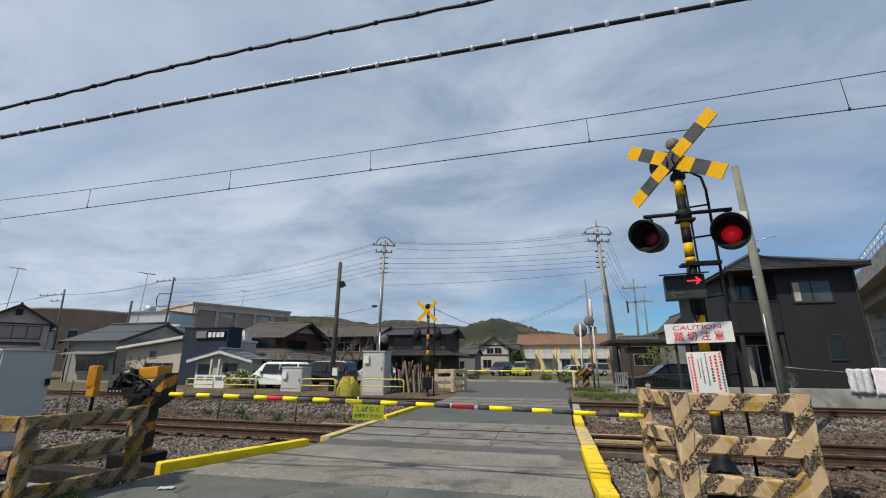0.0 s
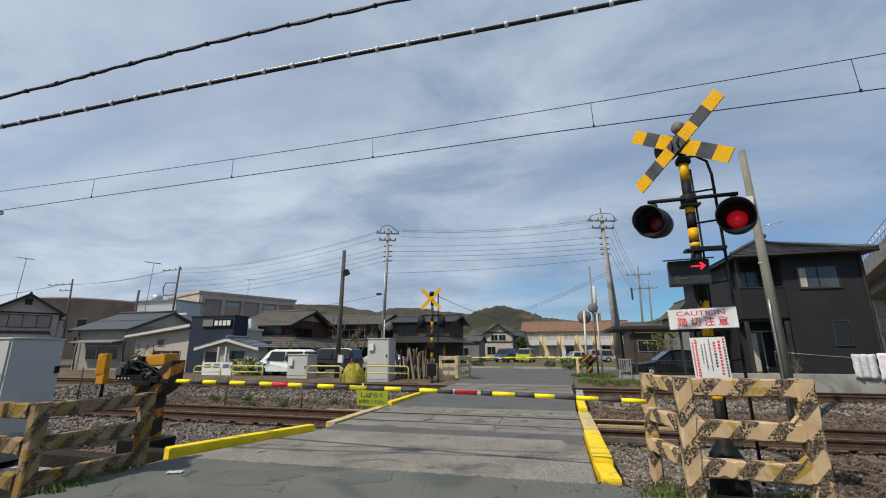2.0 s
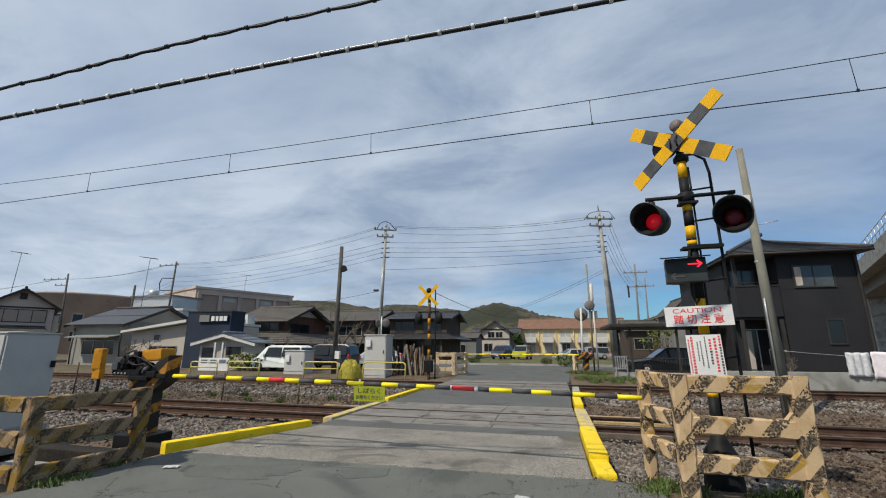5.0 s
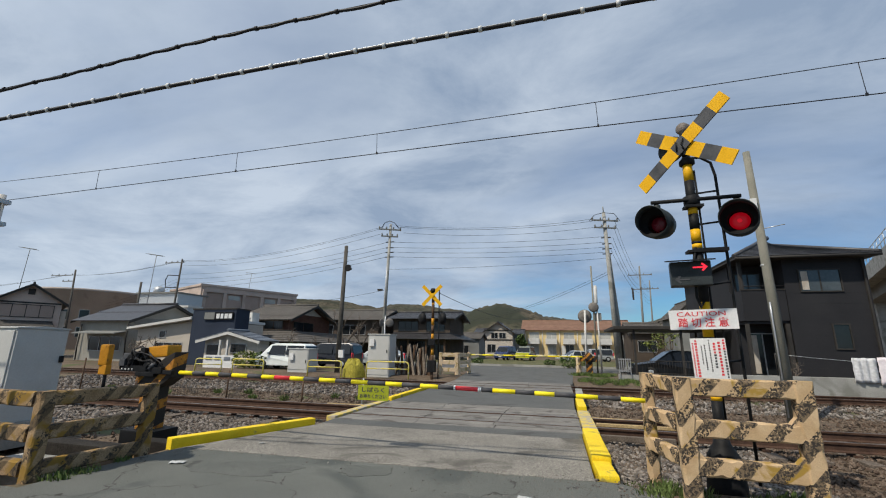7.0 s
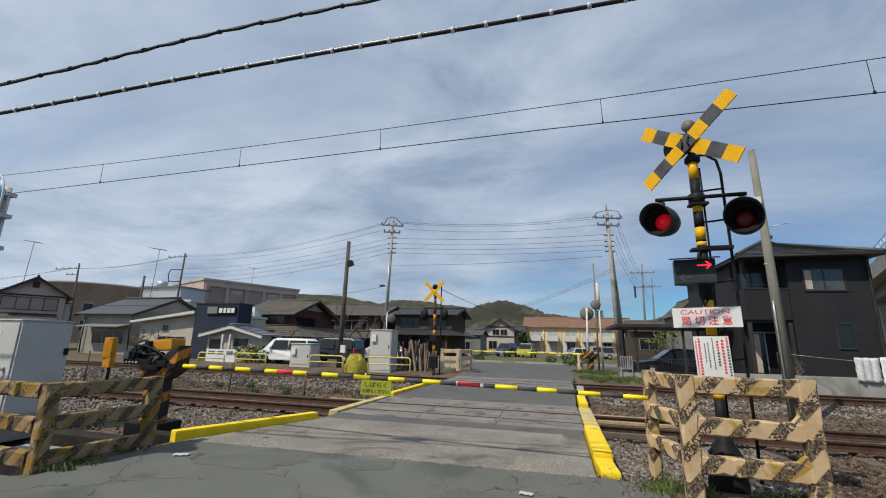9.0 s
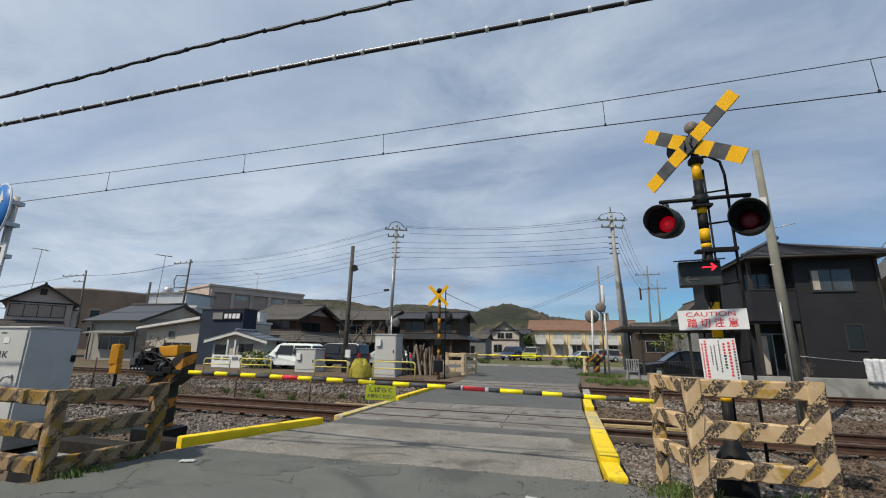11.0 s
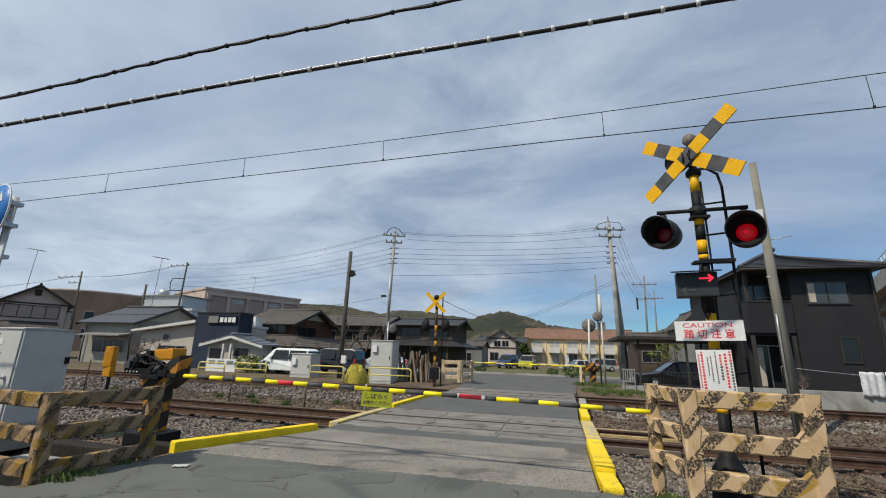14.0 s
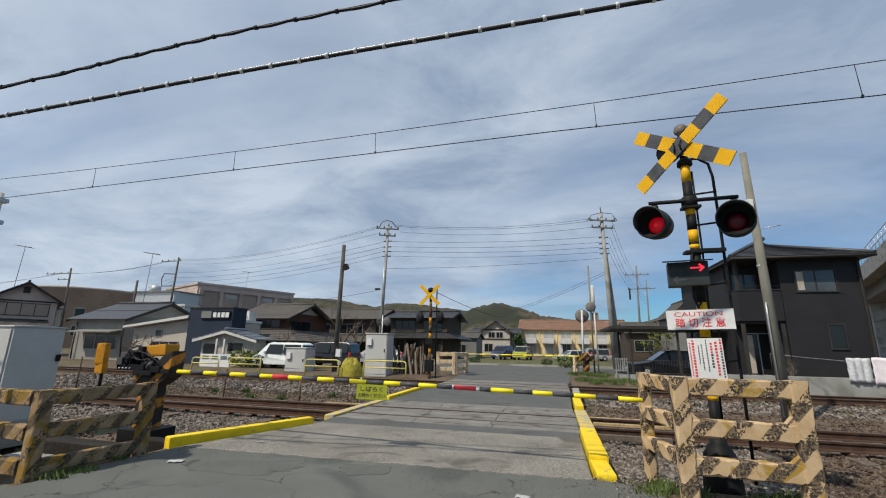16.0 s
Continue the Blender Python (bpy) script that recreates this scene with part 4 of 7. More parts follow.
# columns of bars: place, top, end of the red part, foot, width
for x, top, turn_ink, foot, w in ((-0.149, 0.165, -0.22, -0.205, 0.008), (-0.117, 0.195, -0.22, -0.205, 0.014), (-0.066, 0.135, 0.2, -0.06, 0.007), (-0.034, 0.145, 0.2, -0.12, 0.008),
                                  (0.012, 0.195, 0.2, -0.14, 0.008), (0.058, 0.165, 0.05, -0.095, 0.014), (0.105, 0.175, -0.22, -0.175, 0.015), (0.15, 0.2, 0.09, -0.205, 0.013)):
    z = top
    while z > foot:
        tall = w * random.uniform(1.35, 1.75)
        wide = w * random.uniform(0.65, 0.95)
        bm = bmesh.new()
        box(bm, (x - wide, -0.0075, z - tall), (x + wide * random.uniform(0.7, 1), -0.0055, z), no)
        part("writing_bar", bm, M_RED if z > turn_ink else M_INK, notice)
        z -= tall + w * 0.75

# ---- barrier on the left, lowered across the road ----
barrier = thing("crossing_barrier", "lowered yellow and black crossing barrier with its drive machine", "barrier", pose(0, 0, 0))
BX, BY = -6.72, 6.06
bm = bmesh.new()
box(bm, (BX - 0.15, BY - 0.14, -0.3), (BX + 0.15, BY + 0.14, 0.72))
M_MACHINE = striped(surf("machine_stripes", (0.36, 0.15, 0.025), (0.46, 0.21, 0.03), 6, 0.6, 0.2, stain=(0.14, 0.07, 0.03), stain_at=0.56, stain_scale=8), (0.028, 0.025, 0.023), 0.42, 0.62, (1.0, 0.3, -1.0), 0.25)
part("column", bm, M_MACHINE, barrier, "yellow and black striped column", 0.02)
bm = bmesh.new()
box(bm, (BX - 0.3, BY - 0.26, -0.3), (BX + 0.35, BY + 0.26, -0.02))
part("foot_plate", bm, M_BLACK, barrier, "", 0.02)
bm = bmesh.new()
prism(bm, [(-0.3, 0.68), (0.22, 0.66), (0.45, 0.82), (0.47, 1.24), (0.28, 1.16), (0.1, 1.0), (-0.26, 0.98)], -0.15, 0.13)
bmesh.ops.translate(bm, vec=(BX, BY, 0), verts=bm.verts[:])
part("arm_housing", bm, M_MACHINE, barrier, "striped slanting arm housing", 0.02)
bm = bmesh.new()
box(bm, (BX - 0.12, BY - 0.15, 1.14), (BX + 0.3, BY + 0.15, 1.33), Matrix.Translation((BX, BY, 1.2)) @ Matrix.Rotation(radians(-5), 4, "Y") @ Matrix.Translation((-BX, -BY, -1.2)))
part("motor_cover", bm, M_ORANGE, barrier, "orange-yellow motor cover", 0.035)
bm = bmesh.new()
box(bm, (BX - 0.62, BY - 0.2, 0.9), (BX - 0.1, BY + 0.02, 1.0))
box(bm, (BX - 0.55, BY - 0.18, 1.0), (BX - 0.32, BY + 0.08, 1.12))
lathe(bm, [(0.07, -0.1), (0.085, -0.09), (0.085, 0.09), (0.07, 0.1)], (BX - 0.22, BY - 0.06, 1.12), "y", 14)
lathe(bm, [(0.05, -0.14), (0.06, -0.13), (0.06, 0.0)], (BX - 0.4, BY - 0.1, 1.13), "y", 12)
lathe(bm, [(0.1, -0.2), (0.12, -0.18), (0.12, -0.02), (0.1, 0)], (BX - 0.02, BY, 1.0), "y", 16)
box(bm, (BX - 0.36, BY - 0.1, 1.12), (BX - 0.28, BY + 0.02, 1.22))
part("gear", bm, M_BLACK, barrier, "greasy black drive gear", 0.012)
for k in range(4):
    bm = bmesh.new()
    lathe(bm, [(0.0, -0.22), (0.016, -0.215), (0.016, -0.2)], (BX - 0.56 + 0.075 * k, BY, 0.935), "y", 8)
    part("bolt", bm, M_GALV, barrier, "bright bolt head")
greasy = random.Random(31)
for k in range(16):
    gx, gz = BX - 0.6 + 0.045 * k, 1.0 + greasy.uniform(0.0, 0.24) * (1 - abs(k - 7) / 14)
    gm = pose(gx, BY - 0.16 + greasy.uniform(-0.05, 0.06), gz, greasy.uniform(-40, 40), greasy.uniform(-60, 60), greasy.uniform(-40, 40))
    r = greasy.uniform(0.018, 0.042)
    bm = bmesh.new()
    lathe(bm, [(0.0, -0.07), (r * 0.7, -0.068), (r * 0.75, -0.03), (r, -0.025), (r, 0.03), (r * 0.5, 0.04), (r * 0.5, 0.075), (0.0, 0.078)], (0, 0, 0), "z", 8, gm)
    part("fitting", bm, (M_BLACK, M_BLACK, M_BELL, M_DARKBAND)[k % 4], barrier)
for k in range(4):
    bm = bmesh.new()
    a, b = greasy.uniform(-0.55, -0.3), greasy.uniform(-0.1, 0.3)
    tube(bm, span([(BX + a, BY - 0.2, 1.0), (BX + a * 0.8, BY - 0.23, 1.17 + 0.03 * k), (BX + (a + b) / 2, BY - 0.22, 1.24 - 0.05 * k), (BX + b, BY - 0.2, 1.0 + 0.03 * k)], 5), 0.008 + 0.002 * (k % 2), 6)
    part("hose", bm, M_WIRE, barrier)
bm = bmesh.new()
tube(bm, [(BX - 0.5, BY - 0.1, 1.1), (BX - 0.45, BY - 0.15, 1.26), (BX - 0.25, BY - 0.15, 1.32), (BX - 0.05, BY - 0.16, 1.2), (BX + 0.1, BY - 0.18, 1.1), (BX + 0.16, BY - 0.17, 0.95)], 0.013)
part("cable", bm, M_WIRE, barrier)
bm = bmesh.new()
box(bm, (BX - 0.1, BY - 0.2, 0.87), (BX + 0.5, BY - 0.13, 0.94))
part("arm_bracket", bm, M_BLACK, barrier, "", 0.012)

BANDS = [-6.18, -5.88, -5.6, -5.32, -5.05, -4.74, -4.46, -4.22, -3.93, -3.68, -3.41, -3.13, -2.87, -2.6, -2.32, -2.07, -1.8, -1.54, -1.3, -0.97, -0.8, -0.51, -0.27, -0.03, 0.22, 0.47, 0.72, 0.98]


def on_bar(x):
    k = (x + 6.18) / 7.14
    return Vector((x, 6.0 - 0.5 * k, 0.9 - 0.075 * k + 0.075 * k * (1 - k)))


bar_material = {7: M_BARRED, 18: M_BARRED}
bar = None
for k, (a, b) in enumerate(zip(BANDS, BANDS[1:])):
    if k in bar_material:
        mat = bar_material[k]
    else:
        yellow = (k % 2 == 0) if k < 7 else (k % 2 == 0) if k > 18 else (k % 2 == 0)
        mat = M_BARYEL if yellow else M_BARBLK
    cyl_part("bar_band", on_bar(a), on_bar(b), 0.034 - 0.0003 * k, mat, barrier, n=14)
for x in (-1.31, -0.98, -0.97 + 0.01):
    cyl_part("white_ring", on_bar(x - 0.012), on_bar(x + 0.012), 0.0325, M_WHITE, barrier)
# smaller fittings of the drive
for k, (dx, dz, w, hh) in enumerate(((-0.5, 1.16, 0.07, 0.09), (-0.3, 1.2, 0.09, 0.06), (-0.16, 1.24, 0.05, 0.1), (-0.58, 1.03, 0.06, 0.12), (-0.05, 0.84, 0.2, 0.07), (0.2, 0.9, 0.1, 0.1))):
    box_part("bracket", (BX + dx - w, BY - 0.22, dz - hh / 2), (BX + dx + w, BY - 0.12, dz + hh / 2), M_BLACK if k % 3 else M_DARKBAND, barrier, "", 0.012, pose(0, 0, 0.006 * k))
for k in range(3):
    bm = bmesh.new()
    tube(bm, [(BX - 0.45 + 0.1 * k, BY - 0.16, 1.05), (BX - 0.4 + 0.12 * k, BY - 0.2, 1.2 + 0.03 * k), (BX - 0.25 + 0.1 * k, BY - 0.17, 1.12)], 0.009, 6)
    part("hose", bm, M_WIRE, barrier)
for k in range(9):
    bm = bmesh.new()
    tube(bm, [(BX - 0.2 + 0.02 * math.cos(a), BY - 0.19 + 0.02 * math.sin(a), 0.7 + 0.02 * k) for a in [0.8 * j for j in range(9)]], 0.005, 5)
    part("spring_coil", bm, M_DARKBAND, barrier)
# hanging notice on the bar
hang = Matrix.Translation((-2.5, 5.71, 0.745)) @ Matrix.Rotation(radians(-2), 4, "Z")
bm = bmesh.new()
box(bm, (-0.235, -0.004, -0.095), (0.235, 0.004, 0.105), hang)
wait = part("wait_board", bm, M_LIME, barrier, "lime yellow sheet hanging from the bar with black words")
lettering("wait_words", "しばらく", 0.075, hang @ pose(0, -0.0055, 0.04), M_INK, wait, 1.3)
lettering("wait_words", "お待ちください", 0.06, hang @ pose(0, -0.0055, -0.045), M_INK, wait, 1.0)

# ---- relay cabinet ----
cabinet = thing("relay_cabinet", "tall pale grey steel relay cabinet on a concrete base", "cabinet", pose(0, 0, 0))
bm = bmesh.new()
box(bm, (-10.15, 5.27, 0.02), (-9.03, 6.08, 1.6))
part("body", bm, M_CABINET, cabinet, "", 0.015)
bm = bmesh.new()
prism(bm, [(5.24, 1.6), (6.1, 1.6), (6.1, 1.62), (5.675, 1.645), (5.24, 1.62)], -10.17, -9.01, "x")
part("roof", bm, M_CABINET, cabinet, "shallow sloping lid")
bm = bmesh.new()
box(bm, (-10.2, 5.2, -0.4), (-8.98, 6.12, 0.02))
part("plinth", bm, M_WALLC, cabinet, "grey concrete plinth", 0.015)
door = box_part("door", (-10.11, 5.245, 0.08), (-9.07, 5.268, 1.56), M_CABINET, cabinet, "", 0.008)
bm = bmesh.new()
tube(bm, [(-9.2, 5.24, 0.78), (-9.2, 5.18, 0.78), (-9.26, 5.16, 0.76), (-9.42, 5.18, 0.6)], 0.015)
lathe(bm, [(0.035, -0.02), (0.035, 0.02)], (-9.2, 5.22, 0.78), "y", 10)
part("handle", bm, M_GALV, door, "steel lever handle")
box_part("tag", (-9.62, 5.238, 1.33), (-9.47, 5.243, 1.43), M_WHITE, door)
lettering("cabinet_words", "1K", 0.16, pose(-9.56, 5.241, 1.13), M_INK, door, 1.3)
for z in (1.55, 0.72):
    box_part("writing_bar", (-9.72, 5.2395, z - 0.05), (-9.58, 5.2425, z - 0.03), M_INK, door)
for z in (0.35, 1.0):
    box_part("hinge", (-9.028, 6.0, z), (-9.0, 6.07, z + 0.12), M_BLACK, cabinet)

# ---- blue direction sign ----
post = thing("road_sign", "round blue direction sign with white arrows on a white post", "road sign", pose(-6.1, 3.04, -0.165) @ Matrix.Scale(1.117, 4))
cyl_part("pole", (0, 0.05, -0.1), (0, 0.05, 2.86), 0.032, M_CABINET, post, "white steel post")
face = Matrix.Translation((0, -0.07, 2.66)) @ Matrix.Rotation(radians(-12), 4, "Z")
bm = bmesh.new()
lathe(bm, [(0.0, 0.012), (0.29, 0.012), (0.3, 0.0), (0.3, -0.006)], (0, 0, 0), "y", 40, face)
disc = part("disc", bm, M_WHITE, post, "white rimmed disc")
bm = bmesh.new()
lathe(bm, [(0.285, -0.002), (0.285, -0.009), (0.0, -0.0095)], (0, 0, 0), "y", 40, face)
part("blue_field", bm, M_BLUE, disc, "blue field")
bm = bmesh.new()
prism(bm, [(0.02, -0.2), (0.07, -0.2), (0.07, 0.1), (0.115, 0.1), (0.045, 0.22), (-0.025, 0.1), (0.02, 0.1)], -0.0135, -0.0105)
prism(bm, [(0.018, -0.02), (0.018, 0.03), (-0.12, 0.03), (-0.12, 0.075), (-0.22, 0.005), (-0.12, -0.065), (-0.12, -0.02)], -0.0135, -0.0105)
bmesh.ops.transform(bm, matrix=face, verts=bm.verts[:])
part("arrow", bm, M_WHITE, disc, "white arrow")
bm = bmesh.new()
box(bm, (-0.22, -0.05, 2.1), (0.22, -0.04, 2.33))
plate = part("plate", bm, M_WHITE, post, "small white plate with writing", 0.004)
for z in (2.26, 2.17):
    for x in (-0.12, 0.0, 0.12):
        box_part("writing_bar", (x - 0.045, -0.0545, z - 0.025), (x + 0.045, -0.0515, z + 0.025), M_INK, plate)
for z in (2.78, 2.55, 2.22):
    box_part("bracket", (-0.07, -0.05, z - 0.02), (0.07, 0.1, z + 0.02), M_GALV, post)

# ---- leaning concrete pole beyond the near track ----
mast = thing("concrete_pole", "plain grey round concrete pole with a white conduit", "pole", pose(0, 0, 0))
cyl_part("shaft", (5.36, 12.25, -0.3), (5.24, 12.2, 6.67), 0.13, M_CONC, mast, r2=0.082, n=20)
bm = bmesh.new()
tube(bm, [(5.21, 12.12, -0.1), (5.19, 12.1, 2.2), (5.19, 12.1, 2.6)], 0.02)
part("conduit", bm, M_GALV, mast, "pale conduit strapped to the pole")
for z in (5.05, 5.2, 3.55):
    bm = bmesh.new()
    k = 0.13 - 0.0072 * z + 0.008
    lathe(bm, [(k, -0.02), (k, 0.02)], (5.36 - 0.02 * z, 12.24, z), "z", 18)
    part("strap", bm, M_GALV, mast)
bm = bmesh.new()
box(bm, (5.1, 12.04, 5.0), (5.24, 12.13, 5.3))
part("junction_box", bm, M_WHITE, mast, "", 0.01)
bm = bmesh.new()
rod(bm, (5.3, 12.2, 4.5), (5.75, 12.0, 4.55), 0.012)
part("step_bolt", bm, M_GALV, mast)

# ---- overhead wires ----
def contact_y(x):
    return 9.0 - 0.034 * (x + 2.5)


def contact_z(x):
    return 6.17 - 0.011 * min(max(x, 0.0), 14.0)


def messenger_z(x):
    return 6.725 + 0.00085 * (x + 4.0) ** 2


cat = thing("overhead_line", "dark grey trolley wire hung by droppers from a messenger wire", "overhead line", pose(0, 0, 0))
bm = bmesh.new()
tube(bm, [(x, contact_y(x), contact_z(x)) for x in range(-30, 31, 2)], 0.011, 6)
part("contact_wire", bm, M_COPPER, cat)
bm = bmesh.new()
tube(bm, [(x, contact_y(x), messenger_z(max(min(x, 22), -30))) for x in range(-30, 31, 2)], 0.009, 6)
part("messenger_wire", bm, M_COPPER, cat)
for x in (-27.2, -20.0, -14.1, -8.6, -4.2, 1.12, 5.85, 11.0, 16.2):
    cyl_part("dropper", (x, contact_y(x), contact_z(x) - 0.01), (x - 0.02, contact_y(x), messenger_z(x)), 0.007, M_COPPER, cat, n=6)
    box_part("dropper_clip", (x - 0.02, contact_y(x) - 0.012, contact_z(x) - 0.015), (x + 0.02, contact_y(x) + 0.012, contact_z(x) + 0.045), M_COPPER, cat)


def bundle(name, line, r, ties, wavy, label, tie_mat):
    t = thing(name, label, "cable", pose(0, 0, 0), "feeder cables")
    pts = span(line, 24)
    bm = bmesh.new()
    tube(bm, [p + Vector((0, 0, wavy * math.sin(i * 0.9))) for i, p in enumerate(pts)], r, 8)
    part("cable", bm, M_WIRE, t, "thick black insulated cable")
    bm = bmesh.new()
    tube(bm, [p + Vector((0, 0, r * 1.15)) for p in pts], r * 0.38, 6)
    part("carrier_wire", bm, M_GALV if not wavy else M_WIRE, t)
    x = pts[0].x + 0.3
    i = 0
    while x < pts[-1].x - 0.3:
        while pts[i + 1].x < x:
            i += 1
        a, b = pts[i], pts[i + 1]
        p = a.lerp(b, (x - a.x) / (b.x - a.x)) + Vector((0, 0, r * 0.3))
        d = (b - a).normalized()
        cyl_part("tie", p - d * 0.018, p + d * 0.02, r * 1.5, tie_mat, t, n=8)
        x += ties * random.uniform(0.92, 1.08)


def feeder(points):
    """The cable's line, drawn in towards the road where it passes over it."""
    out = []
    for x, y, z in points:
        c = 0.712 + 0.0078 * (min(max(x, -12.0), 12.0) + 2.0)
        out.append((x * c if abs(x) < 29 else x, -0.03 + (y + 0.03) * c, 1.4 + (z - 1.4) * c))
    return out


bundle("feeder_cable", feeder([(-30, 5.0, 6.2), (-22, 5.0, 6.1), (-10.4, 5.0, 6.36), (-7.5, 5.0, 6.48), (-5.1, 5.0, 6.57), (-2.3, 5.0, 6.59), (2, 5.0, 6.62), (12, 5.0, 6.8), (30, 5.0, 7.2)]), 0.017, 0.52, 0.009, "black wavy aerial cable bundle tied to its carrier", M_WIRE)
bundle("feeder_cable", feeder([(-30, 5.0, 5.62), (-22, 5.0, 5.55), (-10.16, 5.0, 5.67), (-6.1, 5.0, 5.75), (-2.9, 5.0, 5.785), (1.02, 5.0, 5.8), (12, 5.0, 5.95), (30, 5.0, 6.4)]), 0.021, 0.335, 0.0, "thick black aerial cable with pale ties", M_WHITE)


def make_mast(x):
    """A line mast out to the side that carries the overhead wires and the feeder cables."""
    t = thing("line_mast", "round concrete railway line mast with steel brackets", "mast", pose(x, 0, 0), "line masts")
    cyl_part("shaft", (0, 5.9, -0.4), (0, 5.9, 8.2), 0.18, M_CONC, t, r2=0.13, n=16)
    cy, s = contact_y(x), 1
    for a, b, nm in (((0, 5.9, 6.3), (0, cy + 0.6, 6.3), "cantilever"), ((0, 5.9, 7.6), (0, cy, 7.15), "stay"), ((0, 5.9, 6.6), (0, cy, 7.15), "tube")):
        cyl_part(nm, a, b, 0.03, M_GALV, t, n=8)
    cyl_part("hanger", (0, cy, 6.15), (0, cy, 7.2), 0.015, M_GALV, t, n=6)
    for z in ((4.45, 4.08) if x < 0 else (6.14, 5.5)):
        box_part("bracket", (-0.04, 3.1, z - 0.03), (0.04, 5.85, z + 0.03), M_GALV, t)


make_mast(-30)
make_mast(30)

# ---- the town beyond the tracks ----
M_WALL_V = surf("dull_pale_wall", (0.25, 0.242, 0.215), (0.30, 0.290, 0.262), 0.8, 0.9, 0.2, fine=25, grain=0.1, stain=(0.27, 0.255, 0.225), stain_at=0.6, stain_scale=0.6)
M_WALL_W = surf("pale_wall", (0.41, 0.37, 0.32), (0.47, 0.43, 0.375), 0.8, 0.9, 0.2, fine=25, grain=0.1, stain=(0.38, 0.335, 0.28), stain_at=0.6, stain_scale=0.6)
M_WALL_G = surf("grey_wall", (0.168, 0.174, 0.168), (0.213, 0.215, 0.207), 0.8, 0.9, 0.2, fine=25, grain=0.1, stain=(0.176, 0.176, 0.168), stain_at=0.6, stain_scale=0.6)
M_WALL_T = surf("tan_wall", (0.42, 0.342, 0.298), (0.5, 0.412, 0.362), 0.5, 0.9, 0.2, fine=15, grain=0.08, stain=(0.36, 0.29, 0.25), stain_at=0.6, stain_scale=0.3)
M_WALL_R = surf("drum_wall", (0.36, 0.315, 0.285), (0.43, 0.378, 0.345), 0.4, 0.9, 0.2, fine=12, grain=0.08, stain=(0.31, 0.27, 0.245), stain_at=0.6, stain_scale=0.3)
M_WALL_U = surf("recessed_tan_wall", (0.31, 0.245, 0.21), (0.37, 0.295, 0.255), 0.5, 0.9, 0.2, fine=15, grain=0.08)
M_WALL_N = surf("navy_wall", (0.020, 0.028, 0.048), (0.028, 0.038, 0.060), 0.8, 0.7, 0.1, fine=25, grain=0.1)
M_WALL_D = surf("charcoal_siding", (0.021, 0.021, 0.0235), (0.028, 0.028, 0.031), 0.8, 0.65, 0.15, fine=30, grain=0.12)
M_WALL_Y = surf("cream_wall", (0.62, 0.485, 0.25), (0.68, 0.54, 0.30), 0.6, 0.9, 0.1, fine=15, grain=0.06)
M_WALL_B = surf("brown_wall", (0.062, 0.048, 0.038), (0.091, 0.072, 0.058), 0.8, 0.9, 0.2, fine=25, grain=0.15)
M_ROOF_G = per_island(surf("grey_tile", (0.088, 0.080, 0.073), (0.122, 0.113, 0.102), 1.5, 0.75, 0.3, fine=20, grain=0.25), 0.8, 1.2)
M_ROOF_D = per_island(surf("dark_tile", (0.038, 0.038, 0.042), (0.06, 0.06, 0.065), 1.5, 0.42, 0.3, fine=20, grain=0.25, spec=0.35), 0.8, 1.2)
M_GLASS_C = glass("curtained_window_glass", (0.3, 0.3, 0.28), 0.1)
M_ROOF_R = per_island(surf("red_brown_tile", (0.19, 0.112, 0.078), (0.25, 0.15, 0.108), 1.0, 0.8, 0.3, fine=12, grain=0.2), 0.8, 1.2)
M_ROOF_M = per_island(surf("blue_metal_roof", (0.12, 0.14, 0.17), (0.19, 0.21, 0.24), 1.0, 0.4, 0.05, metal=0.4, fine=12, grain=0.1), 0.85, 1.15)
M_REDWOOD = surf("red_brown_wood", (0.075, 0.032, 0.022), (0.12, 0.058, 0.04), 3, 0.85, 0.4, fine=30, grain=0.35)
M_TRIM = surf("white_trim", (0.5, 0.5, 0.48), (0.58, 0.58, 0.56), 2, 0.7, 0.05, grain=0.05)
M_DARKTRIM = surf("dark_trim", (0.03, 0.028, 0.026), (0.05, 0.046, 0.042), 2, 0.6, 0.05)


def window(parent, face, at, u0, u1, z0, z1, panes=2, frame_mat=None, glass_mat=None, lift=0.0):
    """A window on a wall: face S looks to the camera's side, E and W along the tracks; at: the wall's plane."""
    frame_mat, glass_mat = frame_mat or M_ALU, glass_mat or M_GLASS
    if face == "S":
        m = Matrix.Translation((0, at - lift, 0))
    else:
        m = Matrix.Translation((at + (lift if face == "E" else -lift), 0, 0)) @ Matrix.Rotation(radians(90 if face == "E" else -90), 4, "Z")
        if face == "W":
            u0, u1 = -u1, -u0
    w = 0.05
    bm = bmesh.new()
    for lo, hi in (((u0 - w, -0.05, z0 - w), (u1 + w, 0.02, z0)), ((u0 - w, -0.05, z1), (u1 + w, 0.02, z1 + w)), ((u0 - w, -0.05, z0), (u0, 0.02, z1)), ((u1, -0.05, z0), (u1 + w, 0.02, z1))):
        box(bm, lo, hi, m)
    fr = part("window", bm, frame_mat, parent)
    for k in range(panes):
        a, b = u0 + (u1 - u0) * k / panes, u0 + (u1 - u0) * (k + 1) / panes
        box_part("pane", (a + 0.015, -0.02 + 0.008 * (k % 2), z0), (b - 0.015, 0.015, z1), glass_mat, fr, turn=m)
        if k:
            box_part("mullion", (a - 0.025, -0.04, z0), (a + 0.025, 0.015, z1), frame_mat, fr, turn=m)
    return fr


